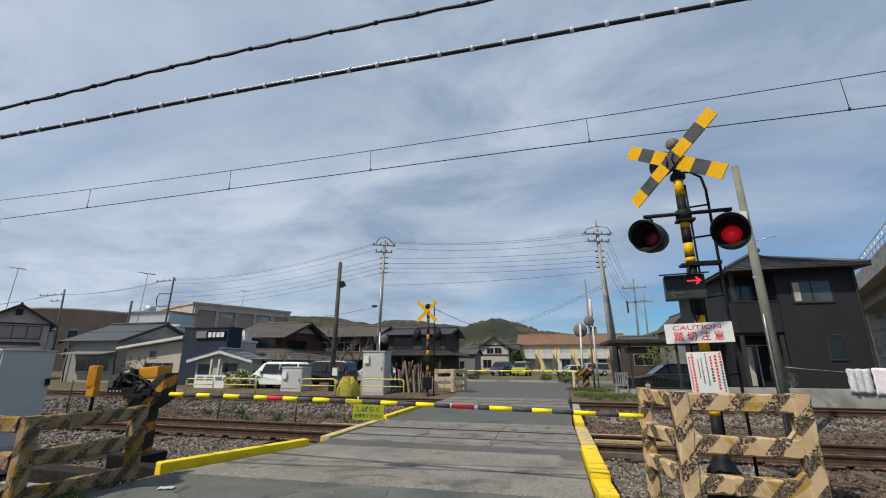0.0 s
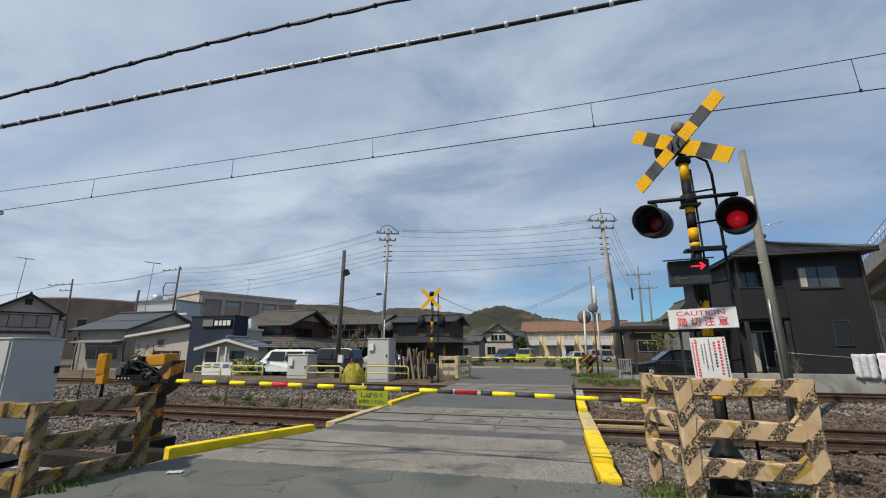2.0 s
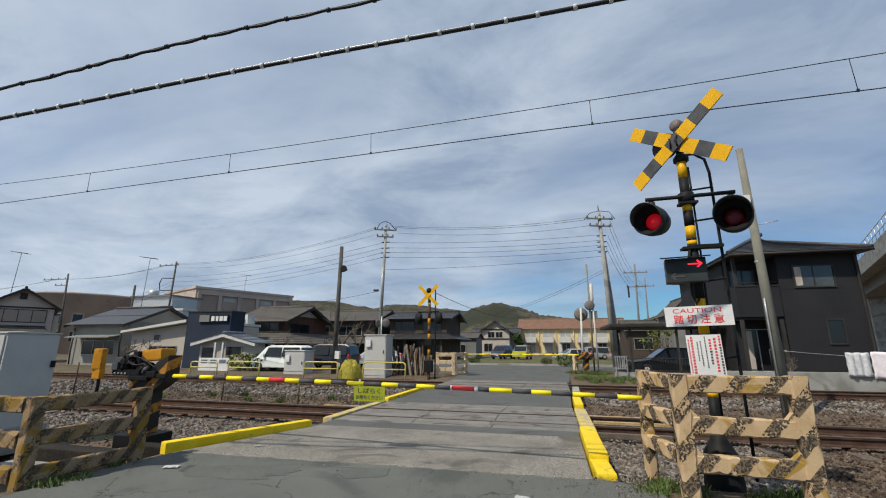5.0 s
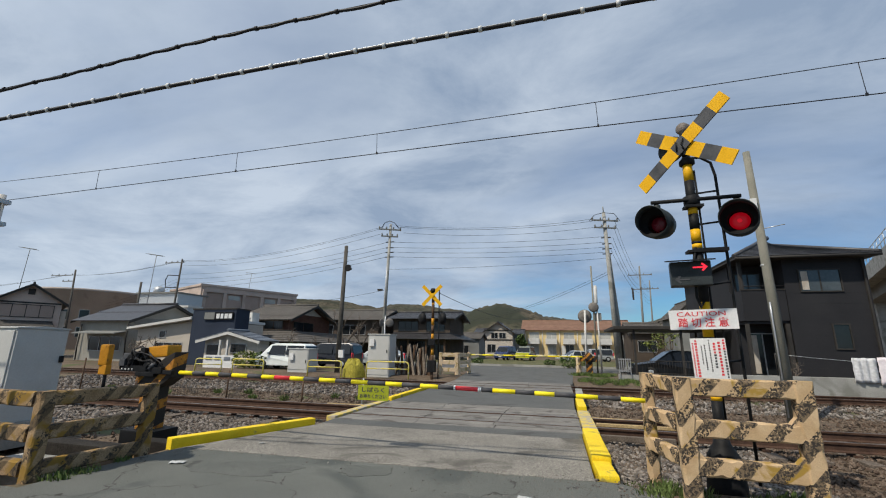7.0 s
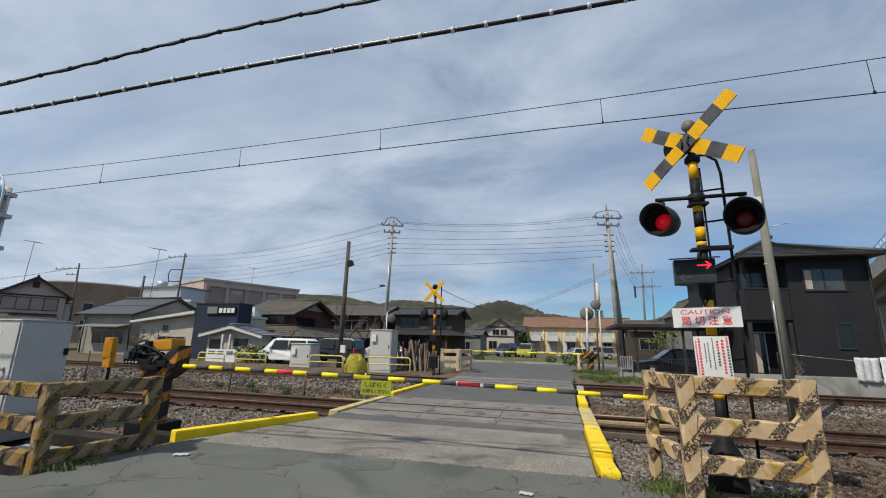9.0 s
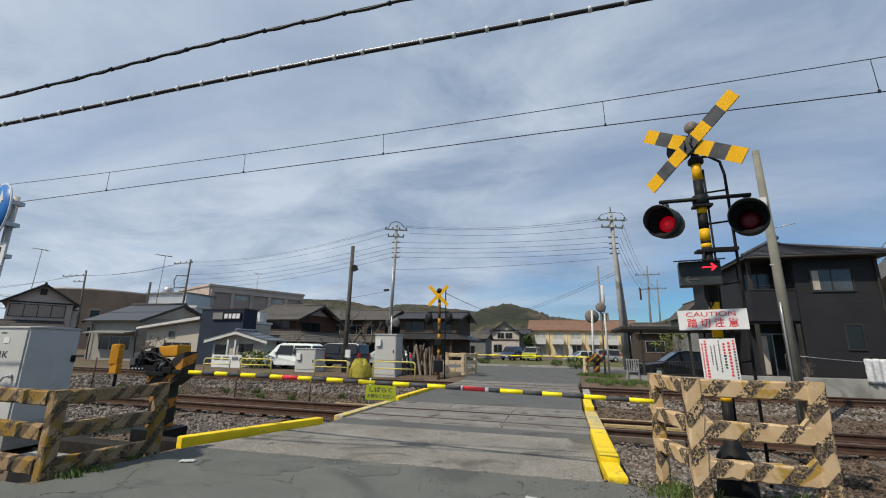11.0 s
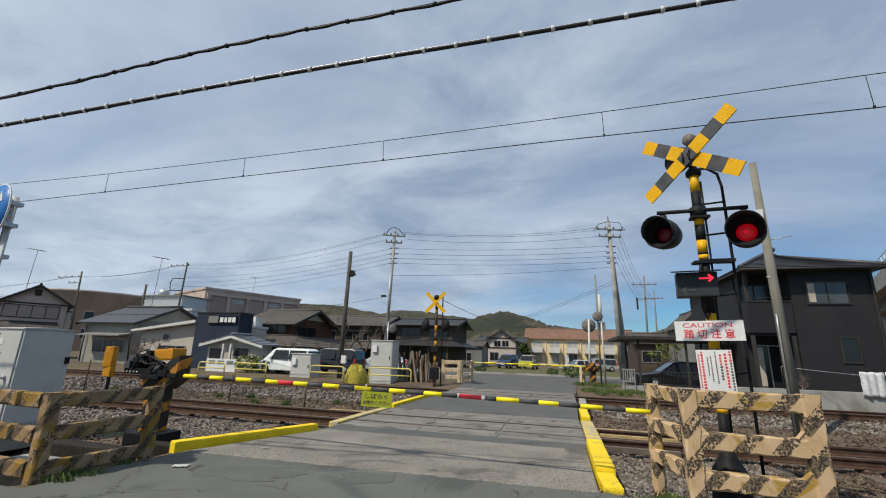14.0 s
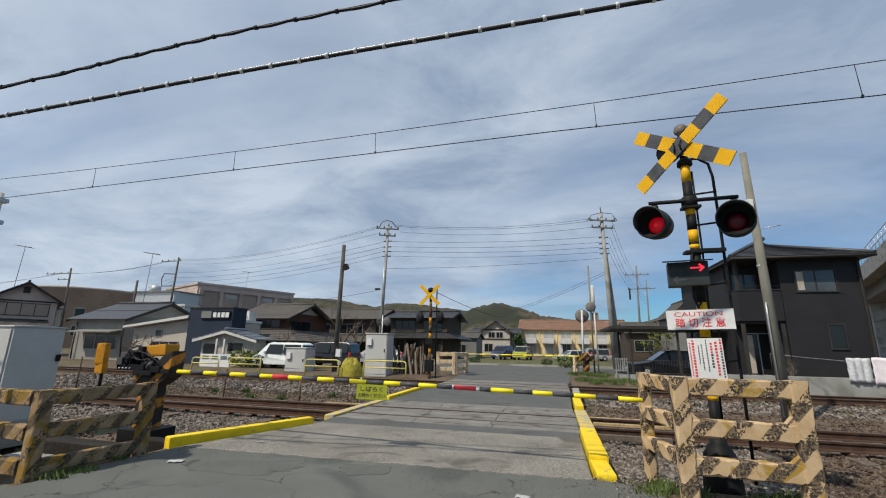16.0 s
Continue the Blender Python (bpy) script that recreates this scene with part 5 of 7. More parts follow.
def roof_plane(parent, material, a, b, c, d, courses, step=0.03, thick=0.06):
    """Tile courses from the eave a-b up to the ridge d-c, each lapping over the one below."""
    a, b, c, d = (Vector(p) for p in (a, b, c, d))
    n = (b - a).cross(d - a).normalized()
    if n.z < 0:
        n = -n
    for k in range(courses):
        t0, t1 = k / courses, min((k + 1.15) / courses, 1.0)
        low = [a.lerp(d, t0) + n * step, b.lerp(c, t0) + n * step, b.lerp(c, t1), a.lerp(d, t1)]
        bm = bmesh.new()
        v = [bm.verts.new(p) for p in low] + [bm.verts.new(p - n * thick) for p in low]
        for q in ((0, 1, 2, 3), (7, 6, 5, 4), (0, 4, 5, 1), (1, 5, 6, 2), (2, 6, 7, 3), (3, 7, 4, 0)):
            bm.faces.new([v[i] for i in q])
        part("tile_course", bm, material, parent)


def gable_house(label, x0, x1, y0, y1, eave, ridge, axis, wall, roof, over=0.5, base=-0.2, courses=10, windows=(), trim=None, ridge_at=0.5, name="house", group=""):
    t = thing(name, label, "house", pose(0, 0, 0), group)
    bm = bmesh.new()
    if axis == "x":
        yr = y0 + (y1 - y0) * ridge_at
        prism(bm, [(y0, base), (y1, base), (y1, eave), (yr, ridge - 0.08), (y0, eave)], x0, x1, "x")
    else:
        xr = x0 + (x1 - x0) * ridge_at
        prism(bm, [(x0, base), (x1, base), (x1, eave), (xr, ridge - 0.08), (x0, eave)], y0, y1, "y")
    part("wall", bm, wall, t)
    trim = trim or M_DARKTRIM
    top = ((x0 - over, yr, ridge + 0.1), (x1 + over, yr, ridge + 0.1)) if axis == "x" else ((xr, y0 - over, ridge + 0.1), (xr, y1 + over, ridge + 0.1))
    ridge_cap = cyl_part("roof", *top, 0.1, roof, t, n=8)
    if axis == "x":
        for s, ye in ((-1, y0), (1, y1)):
            slope = (ridge - eave) / abs(ye - yr)
            e = (ye + s * over, eave - slope * over + 0.06)
            roof_plane(ridge_cap, roof, (x0 - over, *e), (x1 + over, *e), (x1 + over, yr, ridge + 0.06), (x0 - over, yr, ridge + 0.06), courses)
            for x in (x0 - over, x1 + over - 0.05):
                tb = bmesh.new()
                prism(tb, [(e[0], e[1] - 0.2), (e[0], e[1] - 0.02), (yr, ridge + 0.03), (yr, ridge - 0.16)], x, x + 0.05, "x")
                part("barge_board", tb, trim, t)
    else:
        for s, xe in ((-1, x0), (1, x1)):
            slope = (ridge - eave) / abs(xe - xr)
            e = (xe + s * over, eave - slope * over + 0.06)
            roof_plane(ridge_cap, roof, (e[0], y0 - over, e[1]), (e[0], y1 + over, e[1]), (xr, y1 + over, ridge + 0.06), (xr, y0 - over, ridge + 0.06), courses)
            for y in (y0 - over, y1 + over - 0.05):
                tb = bmesh.new()
                prism(tb, [(e[0], e[1] - 0.2), (e[0], e[1] - 0.02), (xr, ridge + 0.03), (xr, ridge - 0.16)], y, y + 0.05, "y")
                part("barge_board", tb, trim, t)
    for w in windows:
        face, u0, u1, z0, z1, panes = w[:6]
        window(t, face, {"S": y0, "E": x1, "W": x0}[face], u0, u1, z0, z1, panes, *(w[6:]))
    return t


def skirt_roof(parent, x0, x1, y0, y1, z_in, z_out, run, material, courses=5):
    """A lean-to roof round the front and the east side of a storey."""
    cap = cyl_part("lower_roof", (x0, y0 - 0.05, z_in + 0.05), (x1, y0 - 0.05, z_in + 0.05), 0.05, material, parent, n=6)
    roof_plane(cap, material, (x0 - run, y0 - run, z_out), (x1 + run, y0 - run, z_out), (x1, y0, z_in), (x0, y0, z_in), courses)
    roof_plane(cap, material, (x1 + run, y0 - run, z_out), (x1 + run, y1, z_out), (x1, y1, z_in), (x1, y0, z_in), courses)
    return cap


# gabled house on the far left
h = gable_house("two-storey house with tan gable and grey tiled roof", -2.1, 2.1, 0, 7, 4.75, 6.15, "y", M_WALL_T, M_ROOF_G, 0.45, windows=(("S", -1.9, 1.6, 3.35, 4.35, 4, M_DARKTRIM, M_WALL_U), ("S", -1.6, 1.0, 0.6, 2.0, 3)))
h.matrix_basis = pose(-43.75, 26.0, 0, 0, 0, 59)
box_part("gable_panel", (-2.05, -0.04, 4.5), (2.05, -0.002, 4.62), M_DARKTRIM, h)
box_part("gable_vent", (-0.25, -0.06, 5.25), (0.2, -0.002, 5.75), M_DARKTRIM, h)
roof_plane(cyl_part("lower_roof", (-2.4, -0.05, 3.0), (1.7, -0.05, 3.0), 0.05, M_ROOF_G, h, n=6), M_ROOF_G, (-2.6, -1.4, 2.45), (1.9, -1.4, 2.45), (1.7, 0, 2.95), (-2.4, 0, 2.95), 5)
box_part("utility_shaft", (2.15, 0.3, -0.2), (2.5, 0.8, 4.0), M_WALL_W, h)
# round tan building
rb = thing("round_building", "drum-shaped tan concrete public building with rail on its roof", "building", pose(-84.5, 60, 0))
bm = bmesh.new()
lathe(bm, [(9.3, -0.5), (9.3, 9.8), (9.5, 9.8), (9.5, 10.2), (9.1, 10.2), (9.1, 9.8), (0, 9.9)], (0, 0, 0), "z", 48)
part("wall", bm, M_WALL_R, rb)
for k in range(7):
    a = radians(-88 + 16 * k)
    m = Matrix.Rotation(a, 4, "Z") @ Matrix.Translation((9.3, 0, 0))
    for z in (4.9, 2.0):
        w = box_part("window", (-0.05, -0.7, z), (0.06, 0.7, z + 1.7), M_ALU, rb, turn=m)
        box_part("pane", (0.05, -0.62, z + 0.08), (0.075, 0.62, z + 1.62), M_GLASS, w, turn=m)
bm = bmesh.new()
for z in (1.5, 2.6, 3.7):
    tube(bm, [(-12.4 + 3 * math.cos(a), -6 + 3 * math.sin(a), 5.5 + z) for a in [radians(180 + 15 * k) for k in range(13)]], 0.06, 6)
part("railing", bm, M_GALV, rb, "curved steel railing")
# low grey house
h = gable_house("low grey house with dark sheet roof and canopy", -36.0, -31.0, 25.0, 31.9, 3.05, 4.45, "x", M_WALL_V, M_ROOF_D, 0.45, courses=2, windows=(("S", -34.7, -31.6, 0.75, 1.75, 3),))
box_part("gable_panel", (-30.99, 25.3, 2.75), (-30.93, 31.6, 3.2), M_WALL_G, h)
bm = bmesh.new()
prism(bm, [(23.9, 1.95), (25, 2.15), (25, 2.2), (23.9, 2.02)], -35.2, -31.0, "x")
part("canopy", bm, M_WALL_G, h, "pale corrugated canopy")
bm = bmesh.new()
tube(bm, [(-35.6, 24.85, 2.7), (-35.6, 24.8, 1.0), (-35.6, 24.85, 0)], 0.05, 6)
part("downpipe", bm, M_DARKTRIM, h)
bm = bmesh.new()
tube(bm, [(-30.85, 24.7, 2.7), (-30.8, 24.7, 1.5), (-30.8, 24.85, 0)], 0.05, 6)
part("downpipe", bm, M_DARKTRIM, h)
# cream shop with slanting roof
h = thing("shop", "cream rendered shop with a white slanting roof edge", "shop", pose(0, 0, 0))
bm = bmesh.new()
prism(bm, [(-28.9, -0.2), (-23.9, -0.2), (-23.9, 2.9), (-28.9, 2.3)], 24.0, 31.0, "y")
part("wall", bm, M_WALL_W, h)
bm = bmesh.new()
prism(bm, [(-29.4, 2.27), (-23.9, 2.95), (-23.9, 3.15), (-29.4, 2.42)], 23.5, 31.2, "y")
part("roof", bm, M_TRIM, h, "white roof edge")
window(h, "S", 24.0, -26.9, -26.4, 1.75, 2.15, 1)
window(h, "S", 24.0, -27.2, -24.9, 0.55, 1.35, 3)
# navy shop front with a sign of bars
h = thing("shop", "navy blue box-fronted shop with a white sign", "shop", pose(0, 0, 0))
bm = bmesh.new()
box(bm, (-23.88, 23.6, -0.2), (-20.4, 24.9, 3.6))
part("wall", bm, M_WALL_N, h)
box_part("parapet", (-23.92, 23.56, 3.6), (-20.36, 24.94, 3.68), M_DARKTRIM, h)
sg = box_part("sign_board", (-22.85, 23.5, 2.92), (-20.55, 23.57, 3.42), M_BLACK, h, "dark sign with a grey field and pale bars")
for k, (a, b) in enumerate(((-22.8, -22.0), (-21.85, -21.6), (-21.5, -21.3), (-21.2, -20.95), (-20.88, -20.62))):
    box_part("sign_bar", (a, 23.47, 3.0 if k else 2.95), (b, 23.497, 3.32 if k else 3.4), M_WHITE if k else M_WALL_G, sg)
# annexe behind with steel panels
h = thing("annexe", "pale metal-clad annexe beside the shop", "building", pose(0, 0, 0))
bm = bmesh.new()
box(bm, (-25.6, 30.1, -0.2), (-24.4, 31, 3.95))
part("wall", bm, M_TRIM, h)
window(h, "S", 30.1, -25.4, -24.6, 2.2, 3.5, 2, None, M_GLASS_B)
# porch building
h = gable_house("small white-trimmed porch house with blue metal roof", -21.6, -17.7, 22.6, 23.7, 1.62, 2.1, "y", M_WALL_W, M_ROOF_M, 0.4, courses=6, windows=(("S", -19.6, -18.5, 0.85, 1.35, 1), ("S", -21.4, -20.4, 0.0, 1.3, 1)), trim=M_TRIM, name="porch_house")
for x in (-20.2, -20.0 + 0.35):
    box_part("pillar", (x, 22.2, -0.1), (x + 0.12, 22.32, 1.6), M_TRIM, h)
# large tan school-like block, seen from its end and long side
gm = Matrix.Translation((-54.8, 55, 0)) @ Matrix.Rotation(radians(64.7), 4, "Z")
h = thing("large_building", "large flat-roofed tan concrete block with recessed panels", "building", gm)
bm = bmesh.new()
box(bm, (0, 0, -0.5), (17, 14, 10.4))
part("wall", bm, M_WALL_T, h)
box_part("parapet", (-0.15, -0.15, 10.4), (17.15, 14.15, 10.75), M_WALL_T, h)
for k in range(5):
    x = 0.9 + 3.2 * k
    for lo, hi in (((x - 0.65, -0.3, 0), (x - 0.1, 0, 10.0)), ((x - 0.098, -0.3, 9.5), (x + 2.548, 0, 10.0))):
        box_part("pier", lo, hi, M_WALL_T, h)
    bay = box_part("bay", (x, -0.06, 5.4), (x + 2.45, 0.0, 9.45), M_WALL_U, h)
    if k % 2:
        box_part("pane", (x + 0.25, -0.1, 8.5), (x + 2.2, -0.061, 9.2), M_GLASS_C, bay)
box_part("pier", (16.25, -0.3, 0), (16.8, 0, 10.0), M_WALL_T, h)
h = thing("silver_shed", "silver metal-clad plant building with roof tank", "building", pose(-62, 50.5, 0))
bm = bmesh.new()
box(bm, (0, 0, -0.5), (7.6, 8, 8.6))
part("wall", bm, M_GALV, h)
box_part("roof", (-0.2, -0.3, 8.6), (7.8, 8.2, 8.8), M_WALL_G, h)
bm = bmesh.new()
lathe(bm, [(0.7, 8.8), (0.75, 8.85), (0.75, 9.7), (0.4, 9.9), (0, 9.95)], (2.2, 1.5, 0), "z", 16)
part("tank", bm, M_GALV, h, "round water tank")
bm = bmesh.new()
box(bm, (0.2, -2.6, 6.2), (12.5, 0.0, 6.5))
part("lower_roof", bm, M_TRIM, h, "pale sheet metal roof")
box_part("lower_wall", (0.4, -2.4, -0.5), (12.3, -0.002, 6.2), M_GALV, h)
# dark timber house
h = gable_house("traditional dark timber house with grey tiled gable roof", -28.0, -23.2, 33.5, 40.6, 3.75, 5.1, "x", M_REDWOOD, M_ROOF_G, 0.7, courses=12, windows=(("S", -27.6, -23.8, 2.75, 3.45, 4, M_WOOD, M_GLASS), ("E", 34.2, 37.5, 2.5, 3.4, 2, M_WOOD, M_GLASS)))
skirt_roof(h, -28.8, -22.6, 33.2, 41, 2.55, 1.6, 2.6, M_ROOF_G, 6)
box_part("ground_floor", (-29.4, 32.4, -0.2), (-21.4, 41, 1.75), M_WOOD, h)
box_part("plaster_band", (-27.9, 33.44, 3.5), (-23.3, 33.49, 3.74), M_WALL_W, h)
prism_bm = bmesh.new()
prism(prism_bm, [(35.3, 4.15), (38.8, 4.15), (37.05, 4.85)], -23.2, -23.14, "x")
part("gable_plaster", prism_bm, M_WALL_W, h)
# paler tiled house behind
h = gable_house("beige house with wide grey tiled roof", -27.5, -19.0, 44.0, 51, 4.35, 5.5, "x", M_WALL_B, M_ROOF_G, 0.7, courses=10, windows=(("S", -26.5, -24.6, 2.6, 3.6, 2), ("S", -23.4, -20.6, 2.6, 3.6, 3)))
skirt_roof(h, -27.5, -19.0, 44, 51, 2.4, 1.7, 1.6, M_ROOF_G)
# two-storey dark house
h = gable_house("dark brown two-storey house with tiled roof", -17.2, -10.8, 44.0, 51, 4.4, 5.2, "x", M_WALL_B, M_ROOF_D, 0.7, courses=8, windows=(("S", -16.6, -14.4, 3.0, 4.0, 3, M_DARKTRIM, M_GLASS), ("S", -13.4, -11.4, 3.0, 4.0, 2, M_DARKTRIM, M_GLASS), ("S", -16.4, -13.0, 0.3, 1.9, 4, M_DARKTRIM, M_GLASS), ("S", -12.4, -11.2, 0.3, 1.6, 2, M_DARKTRIM, M_GLASS_B)))
skirt_roof(h, -17.2, -10.8, 44, 51, 2.75, 2.15, 1.5, M_ROOF_D)
for x in (-17.0, -15.2, -13.2, -11.2):
    box_part("pillar", (x, 42.9, -0.1), (x + 0.18, 43.08, 2.2), M_WOOD, h)
# little grey-roofed house
gable_house("small grey house with plain roof", -12.6, -9.6, 55, 60, 2.5, 3.2, "x", M_WALL_G, M_ROOF_G, 0.3, courses=6, windows=(("S", -12.2, -11.0, 0.6, 1.6, 2),))
# white timber-framed house
h = gable_house("white two-storey house with dark gable roof and timber strips", -12.2, -7.2, 75, 82, 4.1, 5.75, "y", M_WALL_W, M_ROOF_D, 0.5, courses=8, windows=(("S", -10.9, -9.8, 3.0, 3.9, 2), ("S", -9.5, -8.4, 3.0, 3.9, 2), ("S", -11.6, -10.2, 0.6, 1.9, 2)), trim=M_DARKTRIM)
for z in (2.6, 4.25):
    box_part("timber_strip", (-12.22, 74.93, z), (-7.18, 74.99, z + 0.22), M_DARKTRIM, h)
h = gable_house("white side wing of a two-storey house", -7.15, -5.6, 77, 82, 3.8, 4.6, "x", M_WALL_G, M_ROOF_D, 0.3, courses=6, windows=(("S", -6.9, -6.1, 2.8, 3.6, 1),))
h = gable_house("white balcony wing of a two-storey house", -14.0, -12.25, 76, 82, 3.9, 4.7, "x", M_WALL_W, M_ROOF_D, 0.3, courses=6, windows=(("S", -13.7, -12.7, 2.9, 3.7, 2), ("S", -13.8, -12.6, 0.5, 1.8, 2)))
box_part("balcony", (-14.1, 75.0, 2.0), (-12.2, 75.98, 2.75), M_WALL_W, h)
# cream apartment row
h = gable_house("cream two-storey apartment row with red-brown roof and white balconies", -5.6, 12.5, 80, 88, 4.75, 6.5, "x", M_WALL_Y, M_ROOF_R, 0.5, courses=12, windows=(), trim=M_TRIM, name="apartment_building")
for k in range(6):
    x = -4.6 + 3.05 * k
    window(h, "S", 80, x, x + 1.7, 2.75, 4.15, 2, M_TRIM, M_GLASS_C)
    window(h, "S", 80, x + 0.2, x + 1.6, 0.2, 2.0, 2, M_TRIM, M_GLASS_B if k in (2, 4) else M_GLASS_C)
    b = box_part("balcony", (x - 0.2, 78.9, 2.15), (x + 1.8, 79.98, 3.1), M_TRIM, h, "white balcony front", 0.02)
    # grey board under each balcony stands in for the shade there
    box_part("balcony_shade", (x - 0.15, 78.95, 2.05), (x + 1.75, 79.98, 2.15), M_WALL_G, b)
    cyl_part("downpipe", (x - 0.75, 79.9, 0), (x - 0.75, 79.9, 4.7), 0.06, M_TRIM, h, n=6)
    if k % 2 == 0:
        box_part("entrance_screen", (x - 0.5, 79.2, 0), (x + 0.1, 79.3, 1.9), M_TRIM, h)

# charcoal house beside the carport
h = thing("house", "modern charcoal two-storey house with dark tiled hip roof", "house", pose(0, 0, 0))
PX0, PX1, PY0, PY1, PZ = 8.35, 13.2, 22.0, 30.5, 5.5
PXM = 10.1  # where the set-back part ends
bm = bmesh.new()
box(bm, (PXM, PY0, -0.1), (PX1, PY1, PZ))
part("wall", bm, M_WALL_D, h)
bm = bmesh.new()
box(bm, (PX0, PY0 + 1.3, -0.1), (PXM - 0.002, PY1 - 0.01, PZ))
part("wall", bm, M_WALL_D, h, "set-back charcoal wall behind the balcony")
for z in [0.3 + 0.455 * k for k in range(12)]:
    box_part("siding_board", (PXM, PY0 - 0.012, z), (PX1 + 0.012, PY0 - 0.001, z + 0.451), M_WALL_D, h)
box_part("balcony_front", (PX0, PY0, 2.75), (PXM - 0.02, PY0 + 0.12, 4.12), M_WALL_D, h)
box_part("balcony_side", (PX0, PY0 + 0.121, 2.75), (PX0 + 0.12, PY0 + 1.29, 4.12), M_WALL_D, h)
box_part("balcony_floor", (PX0 + 0.121, PY0 + 0.121, 2.62), (PXM - 0.02, PY0 + 1.29, 2.75), M_WALL_D, h)
box_part("balcony_cap", (PX0 - 0.02, PY0 - 0.03, 4.121), (PXM, PY0 + 0.15, 4.17), M_DARKTRIM, h)
box_part("corner_post", (PX0, PY0, 4.171), (PX0 + 0.14, PY0 + 0.14, PZ), M_DARKTRIM, h)
box_part("balcony_pillar", (PX0, PY0, -0.1), (PX0 + 0.14, PY0 + 0.12, 2.62), M_DARKTRIM, h)
box_part("balcony_pillar", (PXM - 0.2, PY0, -0.1), (PXM - 0.06, PY0 + 0.12, 2.62), M_DARKTRIM, h)
window(h, "S", PY0 + 1.3, PX0 + 0.3, PX0 + 1.35, 3.95, 5.05, 2, M_DARKTRIM, M_GLASS_B)
window(h, "S", PY0 + 1.3, PX0 + 0.6, PX0 + 1.55, 0.35, 2.2, 2, M_ALU, M_GLASS)
window(h, "S", PY0, 10.7, 12.2, 4.05, 4.98, 2, M_DARKTRIM, M_GLASS_B, 0.012)
window(h, "S", PY0, 11.62, 12.18, 1.58, 2.58, 1, M_DARKTRIM, M_GLASS, 0.012)
box_part("downpipe", (13.05, 21.9, 0), (13.12, 21.97, 5.4), M_DARKTRIM, h)
o = 0.55
e0, e1, f0, f1 = PX0 - 0.3, PX1 + 0.32, PY0 - o, PY1 + o
box_part("eave", (e0 + 0.02, f0 + 0.02, PZ - 0.02), (e1 - 0.02, f1 - 0.02, PZ + 0.1), M_DARKTRIM, h)
bm = bmesh.new()
tube(bm, [(e0, f0 - 0.05, PZ + 0.02), (e1, f0 - 0.05, PZ + 0.02)], 0.06, 8)
part("gutter", bm, M_DARKTRIM, h)
rz = 7.35
ra, rb2 = (11.3, 25.6, rz), (11.5, 27.2, rz)
for a, b, c, d in (((e0, f0, PZ + 0.1), (e1, f0, PZ + 0.1), rb2, ra), ((e1, f0, PZ + 0.1), (e1, f1, PZ + 0.1), rb2, rb2), ((e0, f1, PZ + 0.1), (e0, f0, PZ + 0.1), ra, ra), ((e1, f1, PZ + 0.1), (e0, f1, PZ + 0.1), ra, rb2)):
    roof_plane(cyl_part("roof", c, Vector(d) + Vector((0.01, 0, 0)), 0.06, M_ROOF_D, h, n=6), M_ROOF_D, a, b, c, d, 15, 0.035, 0.04)
for a, b in (((e0, f0, PZ + 0.14), ra), ((e1, f0, PZ + 0.14), rb2), (ra, rb2)):
    cyl_part("ridge_tile", a, Vector(b) + Vector((0, 0, 0.05)), 0.09, M_ROOF_D, h, n=8)

box_part("curtain", (PX0 + 0.63, PY0 + 1.262, 0.4), (PX0 + 0.85, PY0 + 1.278, 2.15), M_WALL_W, h, "pale curtain edge")
box_part("curtain", (10.75, PY0 - 0.052, 4.1), (11.0, PY0 - 0.034, 4.93), M_WALL_W, h, "pale curtain edge")
cyl_part("balcony_rail", (PX0, PY0 + 0.06, 4.32), (PXM, PY0 + 0.06, 4.32), 0.02, M_DARKTRIM, h, n=6)

# low wall, sheets and railing before it
w = thing("garden_wall", "low grey concrete garden wall topped with mesh", "wall", pose(0, 0, 0))
bm = bmesh.new()
box(bm, (6.6, 19.35, -0.4), (30, 19.5, 0.5))
part("wall", bm, M_WALLC, w, "", 0.02)
bm = bmesh.new()
tube(bm, [(8.2, 19.42, 1.32), (9.4, 19.4, 1.2), (10.6, 19.35, 1.1), (12, 19.4, 1.12)], 0.008, 5)
part("wire", bm, M_GALV, w)
for x in (8.2, 12.0):
    cyl_part("post", (x, 19.42, 0.5), (x, 19.42, 1.34), 0.015, M_DARKTRIM, w, n=6)


def hung_sheet(label, x0, x1, y, z0, z1, material):
    bm = bmesh.new()
    n = 16
    cols = [[bm.verts.new((x0 + (x1 - x0) * i / n, y + 0.03 * math.sin(i * 1.3) + 0.02 * math.sin(j * 2.0 + i), z0 + (z1 - z0) * j / 8 + 0.01 * math.sin(i))) for j in range(9)] for i in range(n + 1)]
    for a, b in zip(cols, cols[1:]):
        for j in range(8):
            bm.faces.new((a[j], b[j], b[j + 1], a[j + 1])).smooth = True
    ob = single("hung_sheet", bm, material, label, "sheet", group="sheets on the wall")
    mod = ob.modifiers.new("thick", "SOLIDIFY")
    mod.thickness = 0.012


M_SHEET = surf("silver_sheet", (0.5, 0.51, 0.53), (0.62, 0.63, 0.65), 3, 0.5, 0.3, fine=12, grain=0.15)
M_SHEETW = surf("pink_sheet", (0.72, 0.66, 0.7), (0.8, 0.75, 0.78), 3, 0.6, 0.1, fine=12, grain=0.08)
hung_sheet("silver-grey plastic sheet hung over the garden wall", 10.55, 11.3, 19.28, 0.35, 1.22, M_SHEET)
hung_sheet("pale pink sheet hung over the garden wall", 11.33, 13.2, 19.28, 0.28, 1.25, M_SHEETW)

